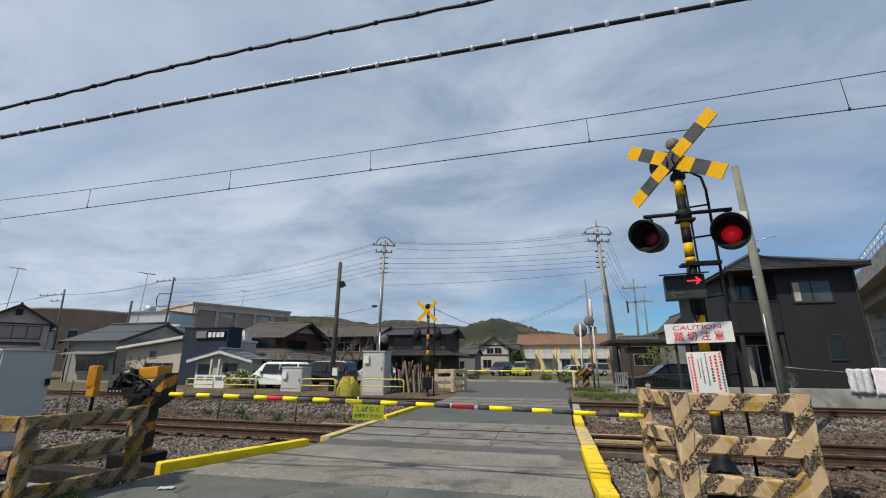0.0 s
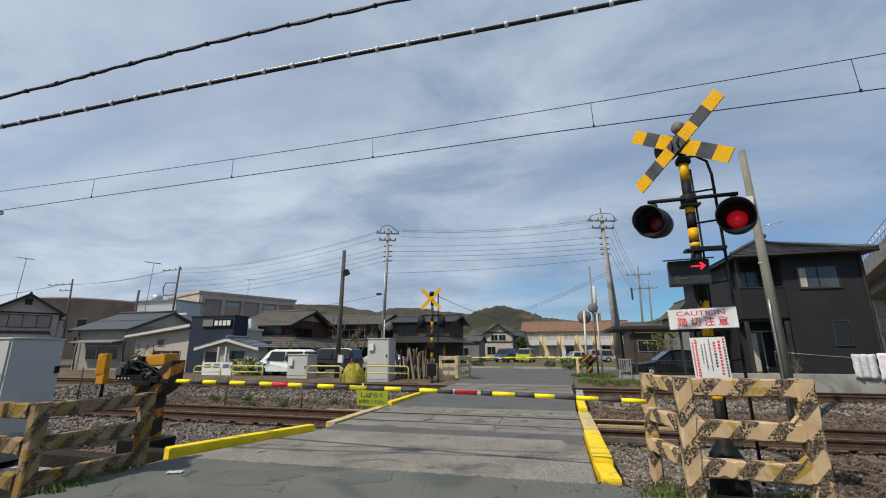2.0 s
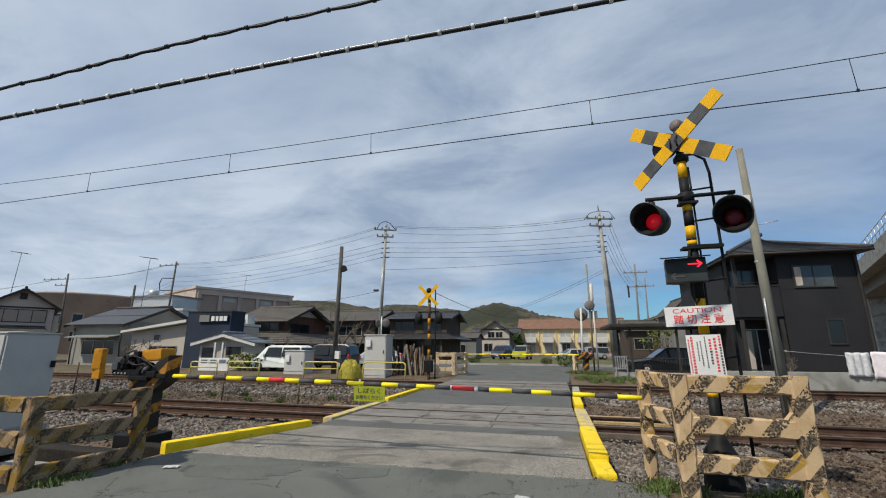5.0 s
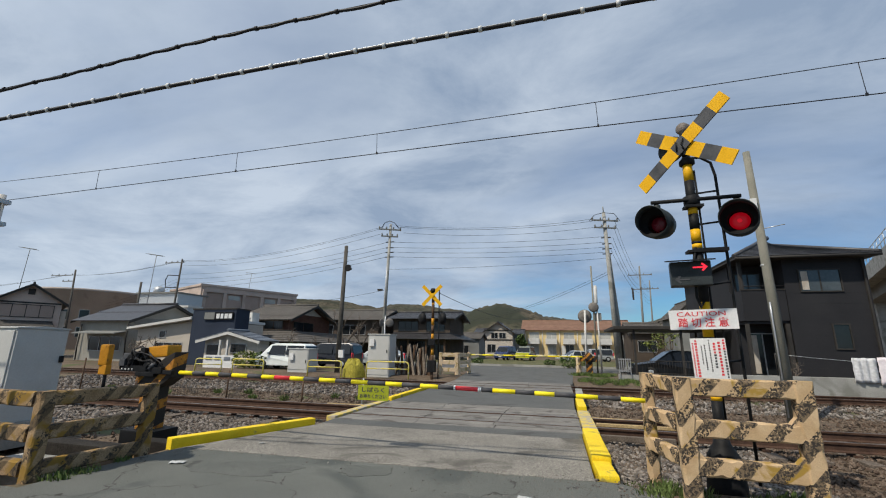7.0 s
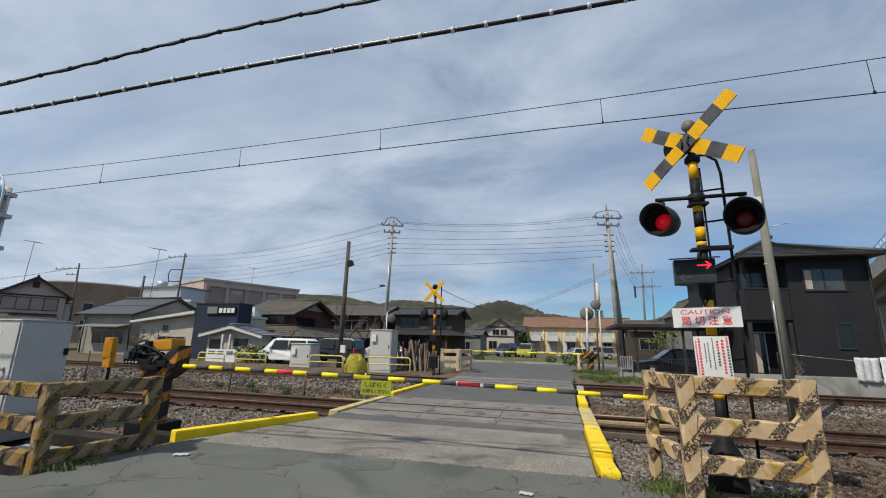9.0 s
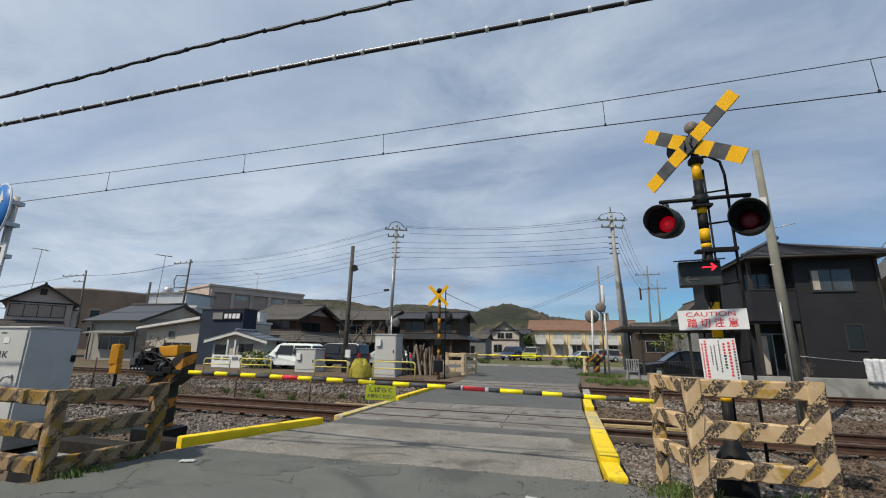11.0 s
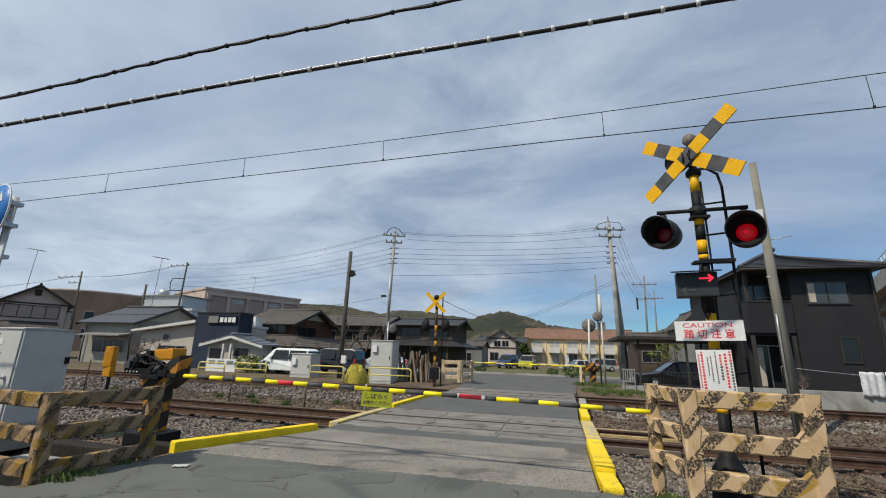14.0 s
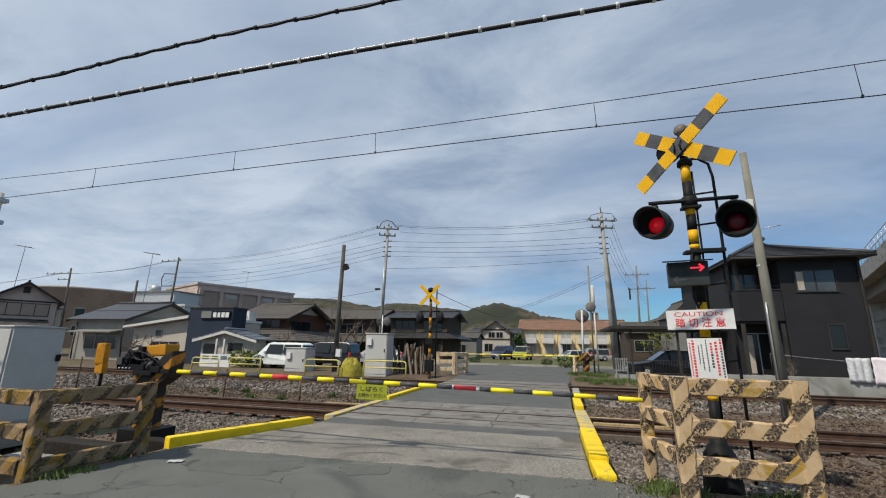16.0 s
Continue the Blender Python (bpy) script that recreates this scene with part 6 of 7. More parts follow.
# carport with its car
cp = thing("carport", "dark flat-roofed carport on slim posts", "carport", pose(0, 0, 0))
bm = bmesh.new()
box(bm, (2.95, 23.6, 2.42), (8.25, 28.5, 2.58))
part("roof", bm, M_DARKTRIM, cp, "", 0.02)
for x, y in ((3.9, 23.9), (6.1, 23.9), (8.0, 23.9), (3.9, 28.2), (8.0, 28.2)):
    box_part("post", (x, y, -0.1), (x + 0.1, y + 0.1, 2.42), M_DARKTRIM, cp)
rl = thing("garden_railing", "dark metal garden railing on a low kerb", "railing", pose(0, 0, 0))
box_part("kerb", (2.9, 22.6, -0.2), (7.6, 22.75, 0.22), M_WALLC, rl)
for z in (0.3, 0.88):
    cyl_part("rail", (3.0, 22.68, z), (7.6, 22.68, z), 0.018, M_DARKTRIM, rl, n=6)
bm = bmesh.new()
rod(bm, (0, 0, 0.22), (0, 0, 0.9), 0.009, n=5)
bal = mesh_of("baluster", bm, M_DARKTRIM)
for k in range(38):
    piece("baluster", bal, rl, pose(3.05 + 0.12 * k, 22.68, 0))
rl = thing("gate", "white slatted metal gate", "gate", pose(0, 0, 0))
for k in range(6):
    box_part("slat", (2.93 + 0.1 * k, 22.5, -0.05 if k in (0, 5) else 0.35), (2.97 + 0.1 * k, 22.53, 0.98), M_ALU, rl)
box_part("rail", (2.9, 22.531, 0.92), (3.5, 22.56, 0.95), M_ALU, rl)
box_part("rail", (2.9, 22.531, 0.37), (3.5, 22.56, 0.41), M_ALU, rl)


def paint(name, c):
    return surf(name, c, tuple(min(k * 1.12 + 0.004, 1) for k in c), 2, 0.3, 0.0, fine=20, grain=0.04, spec=0.6)


def make_car(label, m, length, width, height, material, boxy=True, bonnet=0.16):
    """A car along x, its nose towards -x."""
    t = thing("car", label, "car", m, "parked cars")
    L, W, H = length, width, height
    waist = H * 0.56
    if boxy:
        side = [(0, 0.25), (0.02 * L, 0.48 * H), (bonnet * L * 0.9, waist), (bonnet * L + 0.13 * L, H * 0.95), (bonnet * L + 0.2 * L, H), (0.9 * L, H), (0.975 * L, H * 0.93), (L, waist), (L, 0.25)]
    else:
        side = [(0, 0.25), (0.01 * L, 0.45 * H), (0.24 * L, waist), (0.42 * L, H * 0.96), (0.5 * L, H), (0.7 * L, H * 0.97), (0.9 * L, H * 0.68), (0.99 * L, H * 0.62), (L, 0.25)]
    bm = bmesh.new()
    n = len(side)
    rows = []
    for k, y in enumerate((-W / 2, -W / 2 + 0.001, W / 2 - 0.001, W / 2)):
        rows.append([bm.verts.new((x, (W / 2 - (0.13 * W * max(z - waist, 0) / (H - waist) if z > waist else 0)) * (1 if y > 0 else -1), z)) for x, z in side])
    for a, b in ((rows[0], rows[3]),):
        bm.faces.new(a)
        bm.faces.new(b[::-1])
        for i in range(n):
            bm.faces.new((a[i], b[i], b[(i + 1) % n], a[(i + 1) % n]))
    for v in rows[1] + rows[2]:
        bm.verts.remove(v)
    body = part("body", bm, material, t, "", 0.05)
    # side glass, screens
    g0, g1 = (bonnet + 0.12, 0.95) if boxy else (0.36, 0.82)
    for s in (-1, 1):
        for a, b in ((g0, (g0 + g1) / 2 - 0.01), ((g0 + g1) / 2 + 0.01, g1)):
            bm = bmesh.new()
            lo, hi = waist + 0.02, H * 0.92
            y_lo, y_hi = W / 2 + 0.004, W / 2 - 0.13 * W * (hi - waist) / (H - waist) + 0.004
            sh = 0.05 * L if a == g0 else 0
            q = [(a * L, s * y_lo, lo), (b * L, s * y_lo, lo), (b * L - 0.02, s * y_hi, hi), (a * L + sh, s * y_hi, hi)]
            v = [bm.verts.new(p) for p in q] + [bm.verts.new((p[0], p[1] - s * 0.02, p[2])) for p in q]
            for f in ((0, 1, 2, 3), (7, 6, 5, 4), (0, 4, 5, 1), (1, 5, 6, 2), (2, 6, 7, 3), (3, 7, 4, 0)):
                bm.faces.new([v[i] for i in f])
            part("side_window", bm, M_GLASS, body)
    a, b = (side[2], side[3])
    for nm, (p, q) in (("windscreen", (a, b)), ("rear_window", ((side[6][0], side[6][1]), (side[7][0], side[7][1])))):
        p, q = Vector((p[0], 0, p[1])), Vector((q[0], 0, q[1]))
        nrm = Vector((-(q - p).z, 0, (q - p).x)).normalized() * 0.012
        if nrm.x * (1 if nm == "rear_window" else -1) < 0:
            nrm = -nrm
        bm = bmesh.new()
        u = p.lerp(q, 0.08), p.lerp(q, 0.92)
        v = [bm.verts.new(c + nrm * k + Vector((0, y, 0))) for k in (1, -1) for c, y in ((u[0], -W * 0.43), (u[0], W * 0.43), (u[1], W * 0.39), (u[1], -W * 0.39))]
        for f in ((0, 1, 2, 3), (7, 6, 5, 4), (0, 4, 5, 1), (1, 5, 6, 2), (2, 6, 7, 3), (3, 7, 4, 0)):
            bm.faces.new([v[i] for i in f])
        part(nm, bm, M_GLASS, body)
    for s in (-1, 1):
        bm = bmesh.new()
        box(bm, (-0.015, s * W * 0.36 - 0.13, 0.55), (0.1, s * W * 0.36 + 0.13, 0.72))
        part("headlight", bm, M_GLASS_B, body, "clear headlight", 0.03)
        bm = bmesh.new()
        box(bm, (L - 0.1, s * W * 0.42 - 0.08, 0.6), (L + 0.012, s * W * 0.42 + 0.08, 0.95))
        part("tail_light", bm, M_RED, body, "red tail light", 0.03)
        bm = bmesh.new()
        box(bm, (0.27 * L, s * (W / 2 + 0.08) - 0.08, waist + 0.02), (0.27 * L + 0.12, s * (W / 2 + 0.08) + 0.08, waist + 0.17))
        part("mirror", bm, material, body, "", 0.03)
        for x in (0.19 * L, 0.81 * L):
            bm = bmesh.new()
            lathe(bm, [(0.19, -0.09), (0.27, -0.085), (0.28, -0.05), (0.28, 0.05), (0.27, 0.085), (0.19, 0.09)], (x, s * (W / 2 - 0.08), 0.28), "y", 18)
            wh = part("wheel", bm, M_TYRE, t, "black tyre")
            bm = bmesh.new()
            lathe(bm, [(0.0, -0.092), (0.12, -0.096), (0.185, -0.08), (0.185, 0.08), (0.12, 0.096), (0.0, 0.092)], (x, s * (W / 2 - 0.08), 0.28), "y", 14)
            part("rim", bm, M_GALV, wh, "silver rim")
    box_part("bumper", (-0.04, -W * 0.46, 0.25), (0.12, W * 0.46, 0.5), material, body, "", 0.04)
    box_part("plate", (-0.05, -0.17, 0.36), (-0.041, 0.17, 0.5), M_WHITE, body)
    return t


make_car("white tall-roofed kei car parked behind the tracks", pose(-17.3, 22.6, -0.06), 3.4, 1.48, 1.5, paint("white_car", (0.66, 0.7, 0.68)))
make_car("dark navy box van parked behind the white car", pose(-15.9, 25.4, -0.03), 3.6, 1.6, 1.55, paint("navy_car", (0.005, 0.007, 0.014)))
make_car("silver-grey estate car parked before the houses", pose(-14.3, 28.6, -0.03), 4.3, 1.7, 1.3, paint("silver_car", (0.3, 0.34, 0.36)), False)
make_car("black saloon parked in the carport", pose(3.9, 25.6, -0.03), 4.5, 1.75, 1.42, paint("black_car", (0.004, 0.004, 0.005)), False)
make_car("blue kei van parked on the field", pose(-5.9, 47.0, 0.06, 0, 0, 75), 3.4, 1.48, 1.5, paint("blue_car", (0.018, 0.03, 0.1)))
lime = make_car("grey-green small van with a lime yellow nose parked on the field", pose(-3.5, 47.0, 0.06, 0, 0, 82), 3.4, 1.55, 1.5, paint("dull_car", (0.2, 0.21, 0.16)))
box_part("nose_panel", (-0.055, -0.74, 0.3), (0.05, 0.74, 0.82), paint("lime_car", (0.46, 0.47, 0.03)), lime, "lime yellow nose", 0.03)
make_car("silver hatchback parked on the field", pose(0.2, 47.6, 0.06, 0, 0, 20), 3.8, 1.65, 1.15, paint("grey_car", (0.4, 0.42, 0.43)), False)
make_car("white kei car parked before the apartments", pose(2.6, 50.0, 0.06, 0, 0, 10), 3.4, 1.48, 1.35, paint("pale_car", (0.25, 0.26, 0.26)))

# ---- beside the far track ----
def guard(x0, x1, y, h, mat):
    """A bent-pipe guard hoop."""
    t = thing("guard_hoop", "pale yellow bent-pipe guard hoop beside the tracks", "guard rail", pose(0, 0, 0), "guard hoops")
    bm = bmesh.new()
    c = 0.14
    tube(bm, [(x0, y, -0.35), (x0, y, h - c), (x0 + 0.04, y, h - 0.04), (x0 + c, y, h), (x1 - c, y, h), (x1 - 0.04, y, h - 0.04), (x1, y, h - c), (x1, y, -0.35)], 0.035, 8)
    part("hoop", bm, mat, t)
    bm = bmesh.new()
    rod(bm, (x0, y, h * 0.5), (x1, y, h * 0.5), 0.028, n=8)
    part("crossbar", bm, mat, t)


M_PIPE = surf("pale_yellow_pipe", (0.55, 0.47, 0.08), (0.65, 0.56, 0.16), 5, 0.55, 0.1, stain=(0.45, 0.42, 0.35), stain_at=0.58, stain_scale=5)
for x0, x1, hh in ((-19.0, -17.3, 0.57), (-16.6, -14.7, 0.6), (-12.1, -10.25, 0.63), (-8.9, -6.75, 0.65)):
    guard(x0, x1, 19.4, hh, M_PIPE)


def steel_box(label, x0, x1, y0, y1, z1, split):
    t = thing("relay_cabinet", label, "cabinet", pose(0, 0, 0))
    bm = bmesh.new()
    box(bm, (x0, y0, -0.1), (x1, y1, z1))
    part("body", bm, M_CABINET, t, "", 0.015)
    box_part("roof", (x0 - 0.04, y0 - 0.05, z1), (x1 + 0.04, y1 + 0.04, z1 + 0.05), M_CABINET, t, "", 0.01)
    box_part("plinth", (x0 - 0.03, y0 - 0.03, -0.4), (x1 + 0.03, y1 + 0.03, -0.1), M_WALLC, t)
    d = box_part("door", (x0 + 0.04, y0 - 0.02, split), (x1 - 0.04, y0 - 0.001, z1 - 0.05), M_CABINET, t, "", 0.006)
    box_part("handle", (x1 - 0.14, y0 - 0.05, split + 0.35), (x1 - 0.1, y0 - 0.021, split + 0.5), M_BLACK, d)
    box_part("meter_box", (x0 + 0.12, y0 - 0.12, z1 - 0.55), (x0 + 0.36, y0 - 0.021, z1 - 0.22), M_WHITE, d)
    if split > 0.3:
        box_part("lower_door", (x0 + 0.04, y0 - 0.02, 0.0), (x1 - 0.04, y0 - 0.001, split - 0.04), M_CABINET, t, "", 0.006)


steel_box("tall pale grey relay cabinet beside the far track", -9.15, -8.0, 20.0, 20.9, 1.93, 0.7)
steel_box("small white equipment cabinet beside the far track", -13.95, -12.75, 20.4, 21.3, 1.14, 0.1)
# yellow netting heap
bm = bmesh.new()
cols = []
for i in range(25):
    a = 2 * math.pi * i / 24
    cols.append([bm.verts.new((-9.85 + math.cos(a) * r * (0.6 + 0.08 * math.sin(3 * a)), 19.9 + math.sin(a) * r * 0.4, -0.15 + 0.86 * h0 * (1 + 0.1 * math.sin(5 * a + r * 4)))) for r, h0 in ((1.0, 0.0), (0.95, 0.35), (0.8, 0.7), (0.5, 0.95), (0.1, 1.0))])
for a, b in zip(cols, cols[1:]):
    for j in range(4):
        bm.faces.new((a[j], b[j], b[j + 1], a[j + 1]))
M_NET = surf("yellow_net", (0.25, 0.22, 0.03), (0.38, 0.33, 0.05), 6, 0.7, 0.8, fine=25, grain=0.4)
single("safety_net", bm, M_NET, "heap of yellow netting beside the far track", "netting")
# sleepers and stakes standing on end
for k in range(22):
    x = -8.0 + 0.088 * k + random.uniform(-0.03, 0.03)
    hgt = 1.5 - 0.5 * abs(k - 9) / 13 + random.uniform(-0.2, 0.25)
    wdt = random.uniform(0.08, 0.17)
    bm = bmesh.new()
    prism(bm, [(-wdt / 2, -0.3), (wdt / 2, -0.3), (wdt * 0.35, hgt * 0.96), (0, hgt), (-wdt * 0.3, hgt * 0.93)], -0.05, 0.05)
    bmesh.ops.transform(bm, matrix=pose(x, 21.2 + random.uniform(-0.25, 0.25), 0, random.uniform(-5, 5), random.uniform(-14, 12), random.uniform(-20, 20)), verts=bm.verts[:])
    single("old_stake", bm, M_GREYWOOD if k % 3 else M_WOOD, "weathered old timber stake standing beside the far signal", "stake", 0.008, "old stakes")
# far fence corner
ff = thing("crossing_fence", "pale worn concrete fence corner beyond the crossing", "fence", pose(0, 0, 0))
M_FENCE_F = surf("bleached_fence", (0.6, 0.46, 0.3), (0.7, 0.56, 0.4), 4, 0.85, 0.3, stain=(0.42, 0.3, 0.12), stain_at=0.55, stain_scale=4)
fence_frame(ff, (-5.95, 21.9), (-5.0, 22.2), 1.1, (1.08, 0.7, 0.33), 0.16, 0.2, 0.14, M_FENCE_F)
fence_frame(ff, (-5.0, 22.2), (-4.65, 23.6), 1.1, (1.08, 0.7, 0.33), 0.16, 0.2, 0.14, M_FENCE_F)
fr = thing("crossing_fence", "worn pale fence stub beside the far barrier", "fence", pose(0, 0, 0))
fence_frame(fr, (1.15, 25.9), (1.35, 26.9), 0.95, (0.9, 0.5), 0.16, 0.18, 0.14, M_FENCE_F)
# far signal, seen from behind
sf = thing("crossing_signal", "far crossing signal with yellow crossbuck and dark lamp backs", "crossing signal", pose(0, 0, 0))
band_pole(sf, -5.78, 20.0, (-0.3, 0.3, 0.6, 1.0, 1.3, 1.7, 2.0, 2.4, 2.75, 3.4, 3.5, 4.05), 0.07, (M_WOOD, M_ORANGE))
make_cross(sf, Matrix.Translation((-5.82, 19.9, 3.86)), 0.68, radians(45), 0.17, True)
for x in (-6.34, -5.32):
    bm = bmesh.new()
    lathe(bm, [(0.0, -0.14), (0.2, -0.12), (0.29, -0.04), (0.3, 0.1), (0.26, 0.12), (0.0, 0.1)], (0, 0, 0), "y", 20, Matrix.Translation((x, 20.0, 2.74)) @ Matrix.Rotation(radians(-52), 4, "Z"))
    part("flash_lamp", bm, M_BLACK, sf, "black back of a flashing lamp")
cyl_part("lamp_arm", (-6.35, 20.0, 3.06), (-5.3, 20.0, 3.06), 0.03, M_BLACK, sf)
cyl_part("ladder", (-5.5, 20.1, -0.3), (-5.5, 20.1, 4.35), 0.03, M_BLACK, sf)
bm = bmesh.new()
lathe(bm, [(0.0, -0.12), (0.13, -0.1), (0.14, 0.1), (0.0, 0.12)], (-5.78, 19.98, 4.1), "y", 14)
part("bell", bm, M_BLACK, sf)
bm = bmesh.new()
box(bm, (-6.0, 19.85, 0.2), (-5.6, 20.15, 0.75))
part("equipment_box", bm, M_BLACK, sf, "", 0.02)
bm = bmesh.new()
box(bm, (-5.95, 19.8, 1.45), (-5.62, 19.95, 1.75))
part("equipment_box", bm, M_BLACK, sf, "", 0.02)
# far barrier
fb = thing("crossing_barrier", "far lowered barrier with pale yellow bar and striped machine", "barrier", pose(0, 0, 0))
bm = bmesh.new()
box(bm, (1.7, 26.8, -0.1), (2.05, 27.15, 0.75))
part("column", bm, M_MACHINE, fb, "", 0.03)
bm = bmesh.new()
box(bm, (1.35, 26.7, 0.68), (2.3, 27.2, 1.0))
lathe(bm, [(0.2, -0.35), (0.22, -0.3), (0.22, 0.3), (0.2, 0.35)], (1.85, 26.95, 0.95), "y", 14)
part("gear", bm, M_MACHINE, fb, "", 0.04)
for k in range(12):
    a, b = 1.5 - 0.66 * k, 1.5 - 0.66 * (k + 1)
    cyl_part("bar_band", (a, 26.7, 0.93), (b, 26.7, 0.93), 0.045, M_BARYEL if k % 2 == 0 else M_PIPE, fb, n=10)
# yellow call box with its stakes
yb = thing("call_box", "yellow emergency call box on a post", "call box", pose(0, 0, 0))
bm = bmesh.new()
box(bm, (-15.14, 11.3, 0.6), (-14.82, 11.55, 1.3), Matrix.Translation((-15, 11.4, 0)) @ Matrix.Rotation(radians(12), 4, "Z") @ Matrix.Translation((15, -11.4, 0)))
part("box", bm, M_ORANGE, yb, "", 0.06)
box_part("lower_box", (-15.1, 11.33, 0.3), (-14.78, 11.53, 0.61), M_ORANGE, yb, "", 0.03)
cyl_part("post", (-14.9, 11.45, -0.4), (-14.9, 11.45, 0.6), 0.05, M_BLACK, yb)
for x, y, z in ((-15.3, 11.0, 0.85), (-6.6, 10.4, 0.55), (-4.95, 10.6, 0.55), (-9.6, 11.1, 0.6)):
    bm = bmesh.new()
    rod(bm, (x, y, -0.4), (x + 0.02, y, z), 0.022, n=8)
    single("marker_stake", bm, M_GALV if x > -5 else M_WOOD, "thin marker stake in the ballast", "stake", group="marker stakes")
# white board with bars before the shop
bn = thing("banner", "white shop banner with blue-green bars", "banner", pose(0, 0, 0))
box_part("board", (-20.6, 21.6, -0.1), (-18.4, 21.66, 0.7), M_WHITE, bn)
for k, c in enumerate((M_ROOF_M, M_BLUE, M_LIME)):
    box_part("bar", (-20.45 + 0.65 * k, 21.585, 0.4), (-20.0 + 0.65 * k, 21.597, 0.6), M_ROOF_M, bn)

# ---- poles and wires ----
M_OLDPOLE = surf("old_pole", (0.062, 0.058, 0.052), (0.105, 0.097, 0.085), 3, 0.9, 0.3, fine=40, grain=0.3)


def pole(name, label, base, top, r0, r1, material):
    t = thing(name, label, "utility pole", pose(0, 0, 0), "poles")
    cyl_part("shaft", base, top, r0, material, t, r2=r1, n=14)
    return t


def crossarm(t, c, half, turn=0.0, n=4):
    m = Matrix.Translation(c) @ Matrix.Rotation(radians(turn), 4, "Z")
    arm = box_part("crossarm", (-half, -0.05, -0.05), (half, 0.05, 0.05), M_WALL_G, t, turn=m)
    for k in range(n):
        x = -half * 0.92 + 1.84 * half * k / (n - 1)
        bm = bmesh.new()
        lathe(bm, [(0.03, 0.05), (0.07, 0.08), (0.05, 0.14), (0.07, 0.18), (0.0, 0.27)], (x, 0, 0), "z", 8, m)
        part("insulator", bm, M_DARKTRIM if n < 4 else M_WALL_G, arm)


speaker = pole("siren_pole", "grey-brown weathered pole with a small loudspeaker", (-11.34, 21, -0.3), (-11.28, 21, 6.9), 0.14, 0.1, M_OLDPOLE)
bm = bmesh.new()
lathe(bm, [(0.2, -0.16), (0.17, -0.1), (0.08, 0.05), (0.06, 0.2)], (-10.98, 20.95, 5.58), "y", 14)
rod(bm, (-11.3, 21, 5.55), (-11.0, 21, 5.58), 0.03)
part("loudspeaker", bm, M_BLACK, speaker, "black horn loudspeaker")
box_part("meter", (-11.22, 20.8, 0.75), (-10.95, 20.95, 1.15), M_WHITE, speaker)

p1 = pole("utility_pole", "slim grey steel utility pole with many wires", (-13.45, 32, -0.2), (-13.15, 32, 11.5), 0.155, 0.105, M_WALLC)
for z, half in ((11.0, 0.95), (10.4, 0.7)):
    crossarm(p1, (-13.17, 31.9, z), half, 25)
bm = bmesh.new()
tube(bm, [(-13.9, 31.8, 11.1), (-13.6, 31.7, 11.55), (-13.15, 31.7, 11.7), (-12.7, 31.7, 11.5), (-12.3, 31.8, 11.0)], 0.03, 6)
part("jumper", bm, M_WIRE, p1)
for z in (9.9, 9.4, 9.0, 8.6):
    box_part("bracket", (-13.5, 31.95, z), (-12.8, 32.05, z + 0.07), M_DARKTRIM, p1)
bm = bmesh.new()
rod(bm, (-13.3, 31.9, 4.5), (-13.3, 31.9, 7.8), 0.05, n=6)
part("conduit", bm, M_GALV, p1)
box_part("lamp_box", (-14.0, 31.8, 5.8), (-13.6, 32.0, 5.95), M_DARKTRIM, p1)

p2 = pole("utility_pole", "thick grey concrete utility pole with crossarms and wires", (4.44, 34, -0.2), (4.14, 34, 12.0), 0.21, 0.13, M_WALLC)
cyl_part("brace_pole", (4.9, 34.6, -0.2), (4.28, 34.1, 8.6), 0.17, M_WALLC, p2, "leaning concrete brace pole", 0.16)
cyl_part("spike", (4.14, 34, 12.0), (4.12, 34, 12.5), 0.04, M_CONC, p2)
for z, half in ((11.3, 1.1), (10.7, 0.9)):
    crossarm(p2, (4.17, 33.85, z), half, 20)
for z in (9.9, 9.4, 9.0, 8.6):
    box_part("bracket", (3.85, 33.95, z), (4.55, 34.05, z + 0.07), M_DARKTRIM, p2)
bm = bmesh.new()
tube(bm, [(3.0, 33.8, 11.3), (3.4, 33.7, 11.75), (4.1, 33.7, 11.9), (4.9, 33.8, 11.8), (5.3, 33.9, 11.2)], 0.025, 6)
part("jumper", bm, M_WIRE, p2)

p3 = pole("utility_pole", "distant grey steel utility pole", (11.0, 60, -0.2), (11.28, 60, 12.3), 0.16, 0.1, M_WALL_G)
crossarm(p3, (11.25, 59.9, 11.1), 1.5, 0)
crossarm(p3, (11.2, 59.9, 9.2), 1.2, 0, 3)
box_part("transformer_frame", (10.1, 59.8, 7.8), (10.3, 60.0, 9.3), M_DARKTRIM, p3)
p4 = pole("utility_pole", "distant grey steel utility pole", (15.2, 75, -0.2), (15.44, 75, 12.6), 0.16, 0.1, M_WALL_G)
crossarm(p4, (15.4, 74.9, 11.2), 1.3, 0)
p5 = pole("utility_pole", "distant pole with transformer frame and wires", (-49.0, 45, -0.2), (-48.7, 45, 12.5), 0.15, 0.1, M_OLDPOLE)
crossarm(p5, (-49.8, 44.9, 12.0), 1.6, 0)
bm = bmesh.new()
tube(bm, [(-48.8, 44.9, 10.2), (-50.6, 44.9, 10.3), (-50.9, 44.9, 9.6), (-50.7, 44.9, 8.6), (-48.9, 44.9, 8.6)], 0.06, 6)
part("transformer_frame", bm, M_DARKTRIM, p5)
p6 = pole("utility_pole", "distant pole with long crossarm over the roofs", (-67.2, 45, -0.2), (-67.9, 45, 11.6), 0.16, 0.11, M_OLDPOLE)
crossarm(p6, (-70.2, 44.9, 10.8), 2.2, 0)
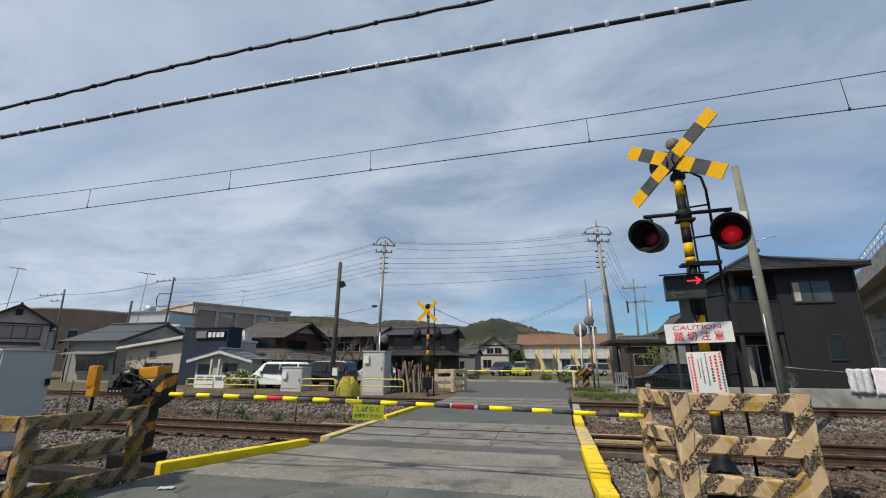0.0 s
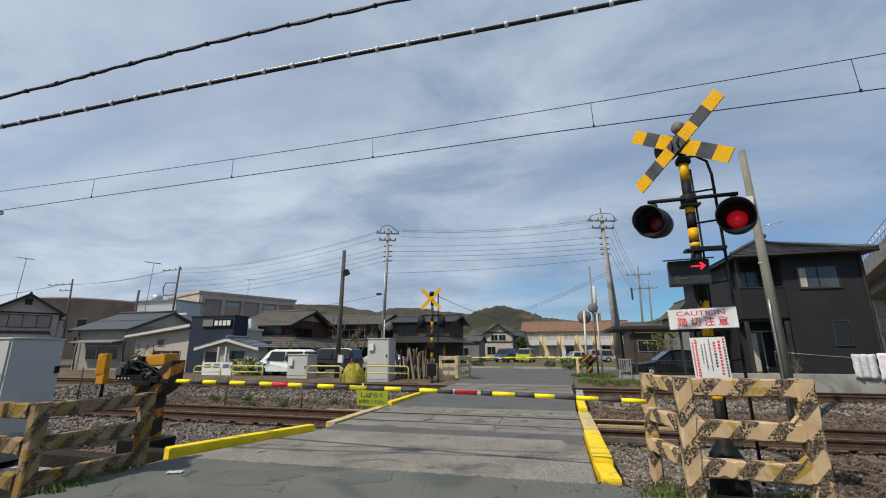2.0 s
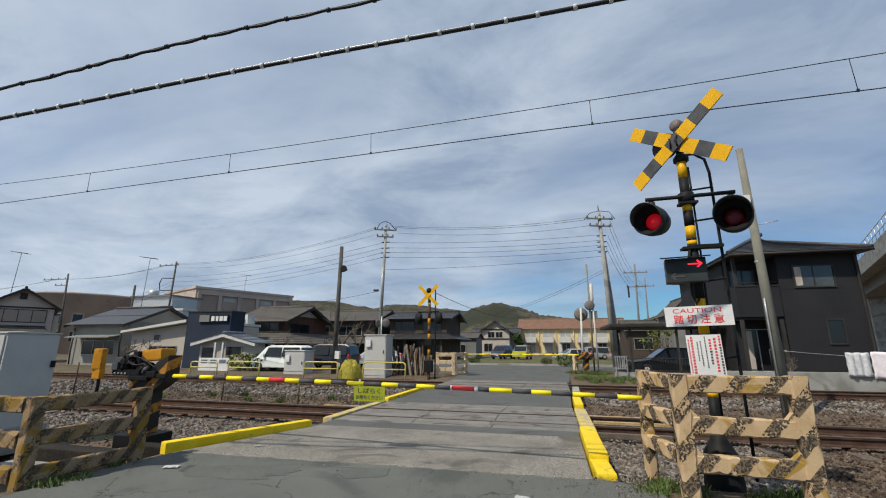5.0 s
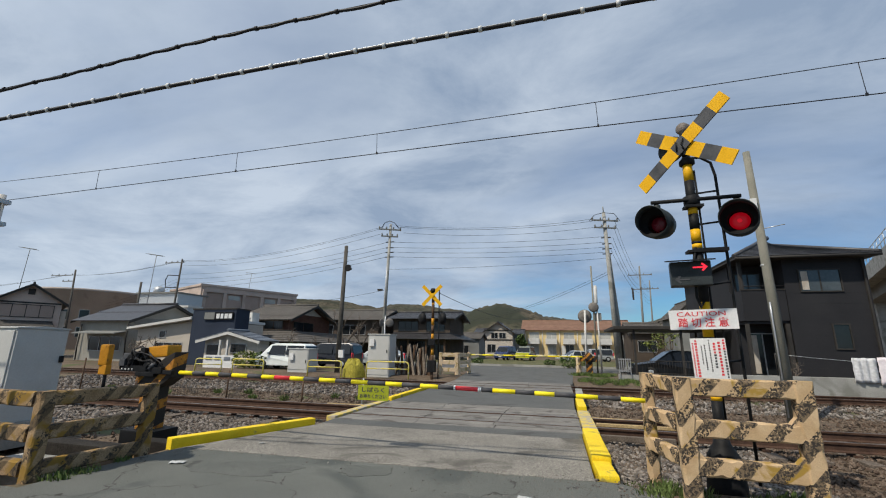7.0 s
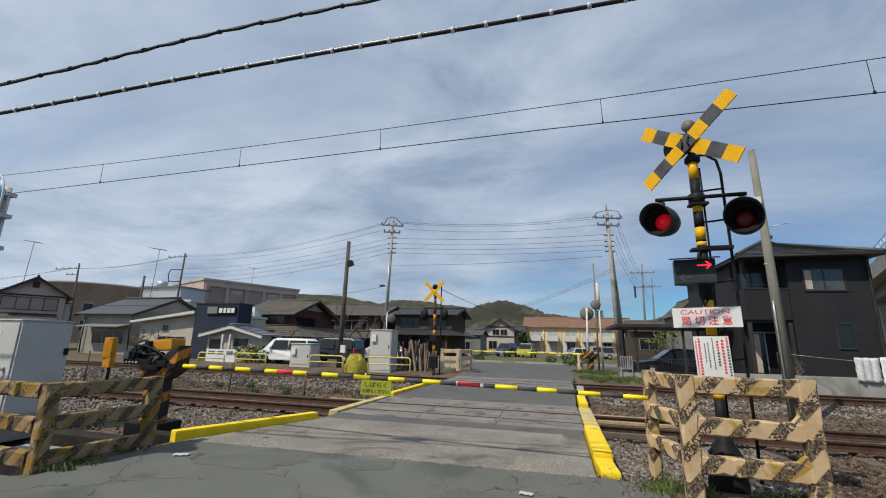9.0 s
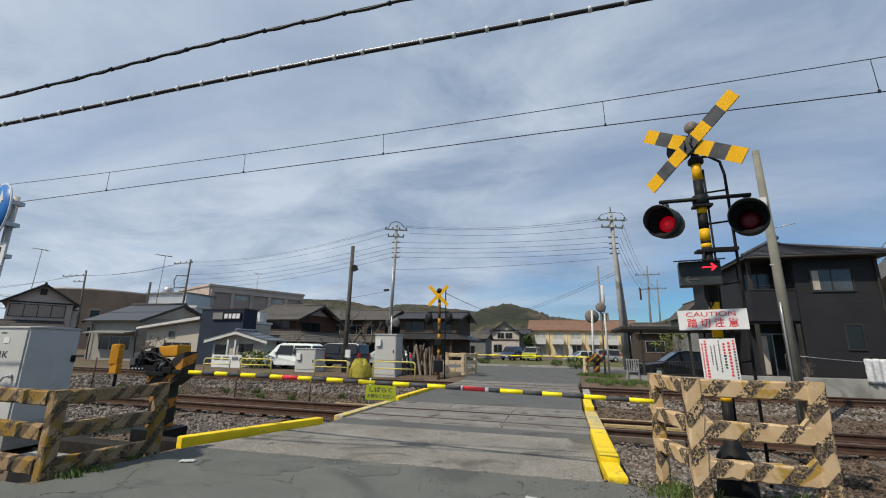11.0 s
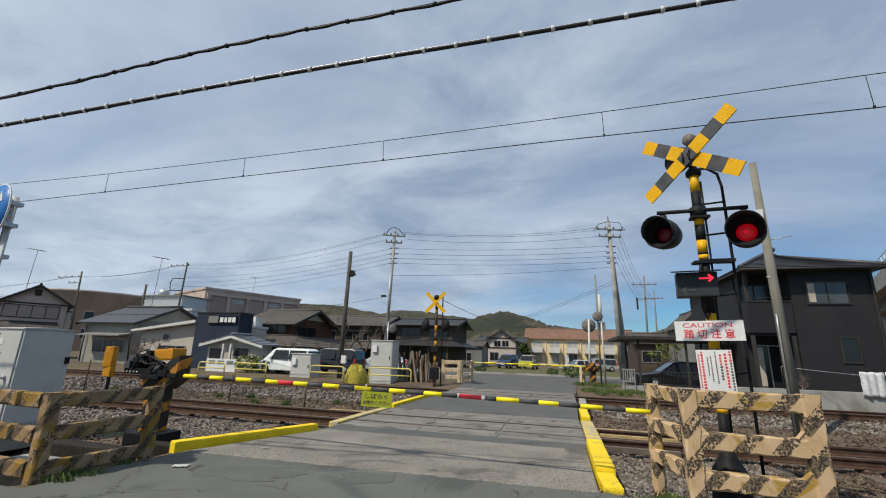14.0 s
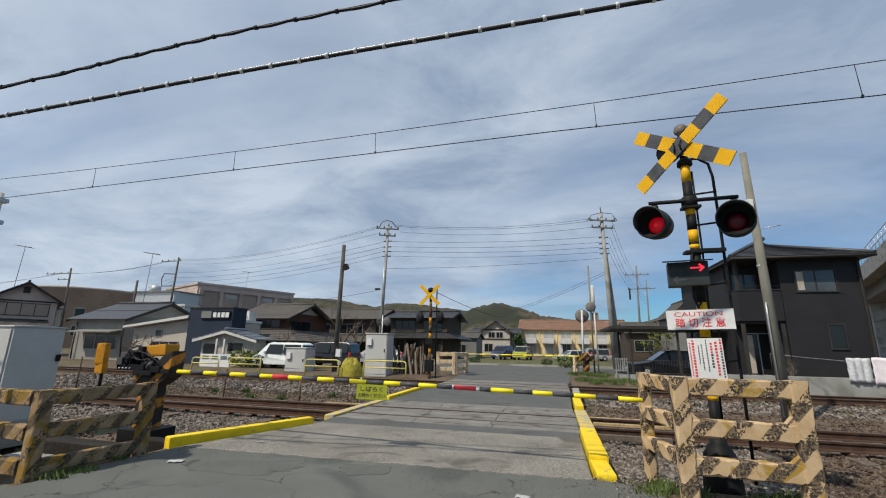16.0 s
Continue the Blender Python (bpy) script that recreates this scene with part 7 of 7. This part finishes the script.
crossarm(p6, (-68.7, 44.9, 9.9), 1.2, 0, 3)
pole("utility_pole", "short grey pole behind the low houses", (-49.1, 40, -0.2), (-49.0, 40, 8.6), 0.15, 0.12, M_OLDPOLE)


def antenna(x, y, z0, z1):
    t = thing("tv_antenna", "thin rooftop television antenna mast", "antenna", pose(0, 0, 0), "antennas")
    cyl_part("mast", (x, y, z0), (x + 0.2, y, z1), 0.026, M_WALL_G, t, n=6)
    bm = bmesh.new()
    rod(bm, (x - 0.9, y, z1 + 0.15), (x + 1.0, y, z1 - 0.15), 0.035, n=6)
    for k in range(7):
        c = x - 0.8 + 0.28 * k
        rod(bm, (c, y - 0.3, z1 + 0.12 - 0.045 * k), (c, y + 0.3, z1 + 0.12 - 0.045 * k), 0.02, n=5)
    part("elements", bm, M_WALL_G, t)


antenna(-46.4, 26.5, 5.2, 9.6)
antenna(-37.5, 31.5, 3.6, 9.7)
antenna(-52.0, 62.5, 10.7, 13.6)


def wire(a, b, sag, parent, r=0.012):
    a, b = Vector(a), Vector(b)
    bm = bmesh.new()
    tube(bm, [a.lerp(b, k / 16) - Vector((0, 0, sag * 4 * (k / 16) * (1 - k / 16))) for k in range(17)], r, 5)
    return part("wire", bm, M_WIRE, parent)


for k, z in enumerate((11.3, 11.15, 10.65)):
    wire((-12.6 + 0.3 * k, 31.9, z), (3.4 + 0.3 * k, 33.9, z + 0.2), 0.45, p1)
    wire((-13.8 - 0.1 * k, 31.9, z), (-48.9, 45, z + 1.0), 0.9, p1)
for k, z in enumerate((9.9, 9.45, 9.05, 8.65)):
    wire((-13.1, 31.9, z), (4.1, 33.9, z + 0.1), 0.25, p1)
    wire((-13.3, 31.9, z), (-48.9, 45, z + 0.5 - 0.2 * k), 0.7, p1, 0.013)
for k, z in enumerate((11.4, 10.8, 9.9, 9.4, 8.9)):
    wire((4.9 - 0.1 * k, 34, z), (11.2, 60, z - 0.2), 0.9, p2)
    wire((11.3, 60, z - 0.3), (15.4, 75, z), 0.6, p3)
wire((4.1, 34, 7.2), (-14.0, 60, 5.2), 1.0, p2)
wire((4.1, 34, 7.0), (-14.0, 60, 5.0), 1.0, p2)
wire((-13.2, 32, 7.6), (4.1, 34, 8.3), 0.2, p1, 0.012)
wire((-13.5, 32, 5.85), (-24, 33.5, 5.0), 0.2, p1, 0.014)
wire((-5.5, 20.1, 4.0), (-2.0, 60, 6.0), 1.0, sf, 0.014)
for k in range(3):
    wire((-49.6 - 0.4 * k, 45, 12.1), (-69.5 - 0.6 * k, 45, 10.9), 0.6, p5)
    wire((-69.5 - 0.6 * k, 45, 10.8), (-95, 40, 8.5 - 0.3 * k), 0.6, p6)
for k in range(3):
    wire((-49.0, 45, 9.8 - 0.5 * k), (-90, 62, 8.0 - 0.5 * k), 0.8, p5)

# traffic mirrors and posts beside the junction
M_MIRRORBACK = surf("mirror_back", (0.13, 0.12, 0.11), (0.19, 0.175, 0.16), 4, 0.7, 0.1, grain=0.12)
mp = thing("traffic_mirror", "pole with round traffic mirrors seen from behind", "traffic mirror", pose(0, 0, 0))
cyl_part("pole", (2.42, 28, -0.1), (2.4, 28, 6.6), 0.05, M_CONC, mp, n=8)
bm = bmesh.new()
lathe(bm, [(0.0, -0.1), (0.28, -0.06), (0.42, 0.0), (0.4, 0.03), (0.0, 0.02)], (1.85, 28, 3.4), "y", 24)
part("mirror", bm, M_MIRRORBACK, mp, "grey back of a round mirror")
bm = bmesh.new()
lathe(bm, [(0.0, -0.07), (0.22, -0.04), (0.31, 0.0), (0.3, 0.03), (0.0, 0.02)], (2.4, 27.9, 3.95), "y", 20)
part("mirror", bm, M_MIRRORBACK, mp, "grey back of a round mirror")
bm = bmesh.new()
lathe(bm, [(0.08, 4.2), (0.1, 4.25), (0.1, 5.3), (0.0, 5.35)], (2.58, 28, 0), "z", 10)
part("lamp", bm, M_TRIM, mp, "white cylinder lamp")
cyl_part("lamp_post", (2.66, 28, -0.1), (2.6, 28, 4.2), 0.05, M_TRIM, mp, n=8)
box_part("plate", (2.35, 28.06, 3.1), (2.85, 28.1, 3.6), M_WALL_G, mp)
wp = thing("white_post", "plain white steel post beside the junction", "post", pose(0, 0, 0))
cyl_part("shaft", (1.75, 27.7, -0.1), (1.85, 27.7, 3.75), 0.06, M_TRIM, wp, n=10)
sm = thing("traffic_mirror", "twin traffic mirrors on a slim pole before the houses", "traffic mirror", pose(0, 0, 0))
cyl_part("pole", (-12.85, 31, -0.1), (-12.85, 31, 3.7), 0.05, M_GALV, sm, n=8)
for x, turn in ((-13.1, 82), (-12.45, 30)):
    tm = Matrix.Translation((x, 30.9, 3.15)) @ Matrix.Rotation(radians(turn), 4, "Z")
    bm = bmesh.new()
    lathe(bm, [(0.0, -0.06), (0.22, -0.04), (0.34, 0.0), (0.32, 0.03), (0.0, 0.02)], (0, 0, 0), "y", 20, tm)
    part("mirror", bm, M_MIRRORBACK, sm, "grey-brown back of a round mirror")
    cyl_part("arm", (x, 30.95, 3.15), (-12.85, 31, 3.15), 0.02, M_GALV, sm, n=6)

# elevated road
br = thing("elevated_road", "pale concrete elevated road with parapet and fence", "bridge", Matrix.Translation((25.2, 34.8, 0)) @ Matrix.Rotation(math.atan2(15.1, 6.6), 4, "Z"))
bm = bmesh.new()
box(bm, (-2, -9, 10.6), (90, -0.6, 11.1))
part("deck", bm, M_WALLC, br, "")
for k in range(9):
    box_part("parapet", (-2 + 10.2 * k, -0.598, 10.2), (8.15 + 10.2 * k, -0.2, 12.0), M_WALLC, br, "", 0.03)
box_part("girder", (-2, -6.5, 9.0), (90, -2.0, 10.598), M_WALL_G, br)
for k in range(3):
    box_part("pier", (24 + 26 * k, -5.6, -0.5), (26.2 + 26 * k, -2.9, 8.998), M_WALLC, br, "", 0.05)
bm = bmesh.new()
for k in range(24):
    x = -1.5 + 2.0 * k
    rod(bm, (x, -0.4, 12.0), (x, -0.4, 13.6), 0.04, n=6)
for z in (12.8, 13.55):
    rod(bm, (-2, -0.4, z), (46, -0.4, z), 0.04, n=6)
part("fence", bm, M_GALV, br, "steel fence on the parapet")
gable_house("small house with a peaked roof behind the carport", 11.2, 14.2, 45, 50, 4.7, 6.1, "y", M_WALL_G, M_ROOF_G, 0.4, windows=(("S", 12.2, 13.2, 3.3, 4.2, 2),))
gable_house("low grey house far behind the carport", 8.0, 12.0, 50, 56, 3.2, 4.3, "x", M_WALL_B, M_ROOF_G, 0.4, windows=(("S", 8.6, 10.4, 1.2, 2.3, 2),))


# ---- hills and plants ----
def ridge(x, line):
    for (a, za), (b, zb) in zip(line, line[1:]):
        if a <= x <= b:
            k = (x - a) / (b - a)
            return za + (zb - za) * k * k * (3 - 2 * k)
    return line[0][1] if x < line[0][0] else line[-1][1]


def hill(label, y, depth, line, step):
    """A wooded ridge, its crest given in plan and height, with rough tree-like relief."""
    bm = bmesh.new()
    x, cols = line[0][0], []
    while x <= line[-1][0]:
        z = ridge(x, line)
        col = []
        for j in range(22):
            k = j / 16
            up = math.sin(min(k, 1) * math.pi / 2) if k <= 1 else max(1 - (k - 1) * 0.5, 0)
            n1 = noise.noise((x * 0.02, y * 0.02 + k * 3, 1)) * 0.1 + noise.noise((x * 0.05, k * 6, 2)) * 0.03
            tree = abs(noise.noise((x * 0.22, k * 26.0, 5))) * 2.6 + noise.noise((x * 0.9, k * 60, 9)) * 1.3
            col.append(bm.verts.new((x + noise.noise((x, k * 20, 3)) * 1.5, y + (k - 1) * depth, max(z * up * (1 + n1 * (1 - k * 0.8)) + tree * min(k * 3, 1), -1))))
        cols.append(col)
        x += step
    for a, b in zip(cols, cols[1:]):
        for j in range(21):
            bm.faces.new((a[j], b[j], b[j + 1], a[j + 1])).smooth = True
    return single("hill", bm, M_HILL, label, "hill", kind="structure")


hill("brown-green wooded hills behind the town", 500, 220, [(-520, 30), (-420, 52), (-340, 60), (-268, 56), (-225, 48), (-197, 44), (-170, 50), (-152, 49), (-120, 44), (-95, 41), (-40, 36), (60, 28), (160, 24)], 2.6)
hill("brown-green wooded knoll behind the apartments", 400, 130, [(-150, 6), (-110, 18), (-80, 30), (-60, 38), (-46, 41), (-30, 37), (-17, 32), (-2, 25), (20, 20), (60, 22), (110, 30), (200, 32), (300, 28)], 2.2)


def leaf_cloud(bm, centre, radius, count, size, rng2):
    c = Vector(centre)
    for _ in range(count):
        d = Vector((rng2.gauss(0, 1), rng2.gauss(0, 1), rng2.gauss(0, 1))).normalized()
        p = c + Vector((d.x * radius[0], d.y * radius[1], d.z * radius[2])) * rng2.uniform(0.35, 1.0) ** 0.6
        u = Vector((rng2.gauss(0, 1), rng2.gauss(0, 1), rng2.gauss(0, 1))).normalized() * size * rng2.uniform(0.6, 1.3)
        w = u.orthogonal().normalized() * u.length * 0.55
        bm.faces.new([bm.verts.new(q) for q in (p - u, p + w, p + u, p - w)])


def tree(label, x, y, height, spread, leaves, size, material, seed, bare=False, base=0.0):
    rng2 = random.Random(seed)
    t = thing("tree", label, "tree", pose(x, y, base), "trees")
    bm, tips = bmesh.new(), []

    def limb(p, d, length, r, depth):
        q = p + d * length
        mid = p.lerp(q, 0.5) + Vector((rng2.uniform(-1, 1), rng2.uniform(-1, 1), 0)) * length * 0.06
        tube(bm, [p, mid, q], [r, r * 0.8, r * 0.6], 6)
        tips.append(q)
        if depth:
            for _ in range(rng2.choice((2, 3, 3))):
                nd = (d + Vector((rng2.uniform(-1, 1), rng2.uniform(-1, 1), rng2.uniform(-0.2, 0.7))) * spread).normalized()
                limb(p.lerp(q, rng2.uniform(0.6, 1.0)), nd, length * rng2.uniform(0.55, 0.8), r * 0.55, depth - 1)

    limb(Vector((0, 0, -0.1)), Vector((0, 0, 1)), height * 0.38, height * 0.028, 4 if bare else 3)
    part("trunk", bm, M_BARK, t, "grey-brown trunk and limbs")
    if leaves:
        bm = bmesh.new()
        for p in tips[1:]:
            leaf_cloud(bm, p, (height * 0.11,) * 3, max(leaves // len(tips), 3), size, rng2)
        part("crown", bm, material, t, "crown of small leaves")
    return t


tree("bare pruned street tree before the dark house", -15.6, 30.0, 4.6, 0.9, 0, 0.1, M_LEAF, 3, True)
tree("bare thin tree between the houses", -13.9, 29.2, 4.0, 0.9, 0, 0.1, M_LEAF, 4, True)
tree("bare garden tree before the cream shop", -26.2, 22.8, 2.4, 1.2, 0, 0.1, M_LEAF, 5, True)
tree("bare garden tree before the cream shop", -28.0, 23.2, 2.6, 1.2, 0, 0.1, M_LEAF, 15, True)
tree("bare garden bush before the charcoal house", 9.1, 20.4, 1.5, 1.3, 0, 0.1, M_LEAF, 6, True)
tree("light green spring tree beyond the carport", 9.9, 42, 3.9, 0.75, 330, 0.12, M_LEAF_Y, 7)
tree("light green spring tree beyond the carport", 8.9, 44, 3.0, 0.7, 200, 0.12, M_LEAF_Y, 8)
tree("dark green garden tree beside the white house", -4.2, 66, 4.2, 0.7, 1500, 0.2, M_LEAF, 9)
tree("bare twiggy tree before the timber house", -20.5, 30.5, 3.0, 1.1, 0, 0.09, M_LEAF_Y, 10, True)
tree("bare twiggy tree before the timber house", -18.7, 31.2, 2.8, 1.2, 0, 0.09, M_LEAF_Y, 21, True)
tree("bare twiggy tree before the timber house", -17.6, 31.0, 2.6, 1.2, 0, 0.09, M_LEAF_Y, 22, True)
for k, (x, y, s, mat) in enumerate(((-17.9, 21.9, 0.9, M_LEAF_Y), (-17.0, 22.1, 0.8, M_LEAF), (-16.6, 24.5, 1.3, M_LEAF), (0.9, 33.0, 0.8, M_LEAF), (-6.3, 35.5, 0.5, M_LEAF), (-0.5, 35.5, 0.5, M_LEAF), (1.8, 34.8, 0.7, M_LEAF_Y))):
    bm = bmesh.new()
    leaf_cloud(bm, (0, 0, s * 0.55), (s, s * 0.7, s * 0.6), 420, 0.07 * s + 0.02, random.Random(40 + k))
    b = thing("shrub", "rounded green garden shrub", "shrub", pose(x, y, 0), "shrubs")
    part("leaves", bm, mat, b)
    bm = bmesh.new()
    for j in range(5):
        rod(bm, (0, 0, -0.1), (0.3 * s * math.cos(j * 1.3), 0.3 * s * math.sin(j * 1.3), 0.6 * s), 0.02, 0.008, 6)
    part("stem", bm, M_BARK, b)


def weeds(name, spots, blades, h, label, material):
    """Tufts of narrow blades at the given places."""
    bm, rng2 = bmesh.new(), random.Random(5)
    for x, y, r in spots:
        z = ground_height(x, y)
        for _ in range(int(blades * r)):
            a, d = rng2.uniform(0, 6.28), r * 0.5 * rng2.uniform(0, 1) ** 0.7
            p = Vector((x + math.cos(a) * d, y + math.sin(a) * d, z - 0.01))
            lean = Vector((rng2.uniform(-1, 1), rng2.uniform(-1, 1), 0)) * h * 0.55
            hh, w = h * rng2.uniform(0.5, 1.3), 0.006 + 0.02 * h
            side = Vector((math.cos(a + 1.5), math.sin(a + 1.5), 0)) * w
            v = [bm.verts.new(q) for q in (p - side, p + side, p + side * 0.8 + lean * 0.4 + Vector((0, 0, hh * 0.6)), p + lean + Vector((0, 0, hh)))]
            bm.faces.new(v)
    tagged(new(name, mesh_of(name, bm, material)), label, "weeds", kind="stuff")


weeds("fence_weeds", [(-5.1, 3.62, 0.35), (-5.05, 3.85, 0.3), (-5.1, 4.3, 0.15), (1.05, 5.25, 0.35), (1.3, 5.15, 0.4), (0.9, 5.0, 0.35), (1.9, 5.0, 0.4), (2.2, 5.15, 0.4), (1.6, 4.6, 0.3), (-5.25, 4.95, 0.2), (0.8, 5.7, 0.3), (1.15, 4.62, 0.25)], 520, 0.09, "short green weeds at the fence foot", M_GRASS)
weeds("track_weeds", [(1.2 + 0.28 * k, 20.6 + 0.5 * math.sin(k * 2.1), 0.7) for k in range(14)] + [(1.0 + 0.25 * k, 24.8 + 0.7 * math.sin(k), 0.8) for k in range(8)] + [(-16 + 1.1 * k, 12.6 + 0.8 * math.sin(k * 1.7), 0.3) for k in range(10)], 260, 0.17, "green weeds beside the far track", M_GRASS)
weeds("dry_weeds", [(-14 + 0.9 * k, 13.0 + 0.6 * math.sin(k * 2.7), 0.4) for k in range(10)] + [(8 + 0.7 * k, 18.9, 0.5) for k in range(16)], 160, 0.15, "dry brown weeds on the bank", M_GREYWOOD)

# litter on the asphalt
M_PAPER = surf("litter_paper", (0.38, 0.39, 0.39), (0.5, 0.51, 0.51), 20, 0.6, 0.1)
for x, y, a, w, mat in ((-4.4, 4.42, 20, 0.17, M_PAPER), (-0.34, 4.42, -12, 0.13, M_PAPER), (-4.1, 5.55, 30, 0.09, M_WALLC)):
    bm = bmesh.new()
    g = [[bm.verts.new((w * (i / 4 - 0.5), w * 0.55 * (j / 2 - 0.5), 0.008 + 0.012 * abs(math.sin(i * 1.7 + j)))) for j in range(3)] for i in range(5)]
    for p, q in zip(g, g[1:]):
        for j in range(2):
            bm.faces.new((p[j], q[j], q[j + 1], p[j + 1]))
    ob = single("litter", bm, mat, "crumpled pale litter on the asphalt", "litter", group="litter", m=pose(x, y, 0.008 if y > 5.3 else 0.001, 0, 0, a))
    mod = ob.modifiers.new("thick", "SOLIDIFY")
    mod.thickness = 0.003

# ---- what moves: added lens inserts that imitate the lamps' flashing ----
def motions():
    """Flashing imitated by turning: the two added lens inserts turn over by half a turn at each change; the right one
    shows its glowing face while the left one shows its dark one.
    """
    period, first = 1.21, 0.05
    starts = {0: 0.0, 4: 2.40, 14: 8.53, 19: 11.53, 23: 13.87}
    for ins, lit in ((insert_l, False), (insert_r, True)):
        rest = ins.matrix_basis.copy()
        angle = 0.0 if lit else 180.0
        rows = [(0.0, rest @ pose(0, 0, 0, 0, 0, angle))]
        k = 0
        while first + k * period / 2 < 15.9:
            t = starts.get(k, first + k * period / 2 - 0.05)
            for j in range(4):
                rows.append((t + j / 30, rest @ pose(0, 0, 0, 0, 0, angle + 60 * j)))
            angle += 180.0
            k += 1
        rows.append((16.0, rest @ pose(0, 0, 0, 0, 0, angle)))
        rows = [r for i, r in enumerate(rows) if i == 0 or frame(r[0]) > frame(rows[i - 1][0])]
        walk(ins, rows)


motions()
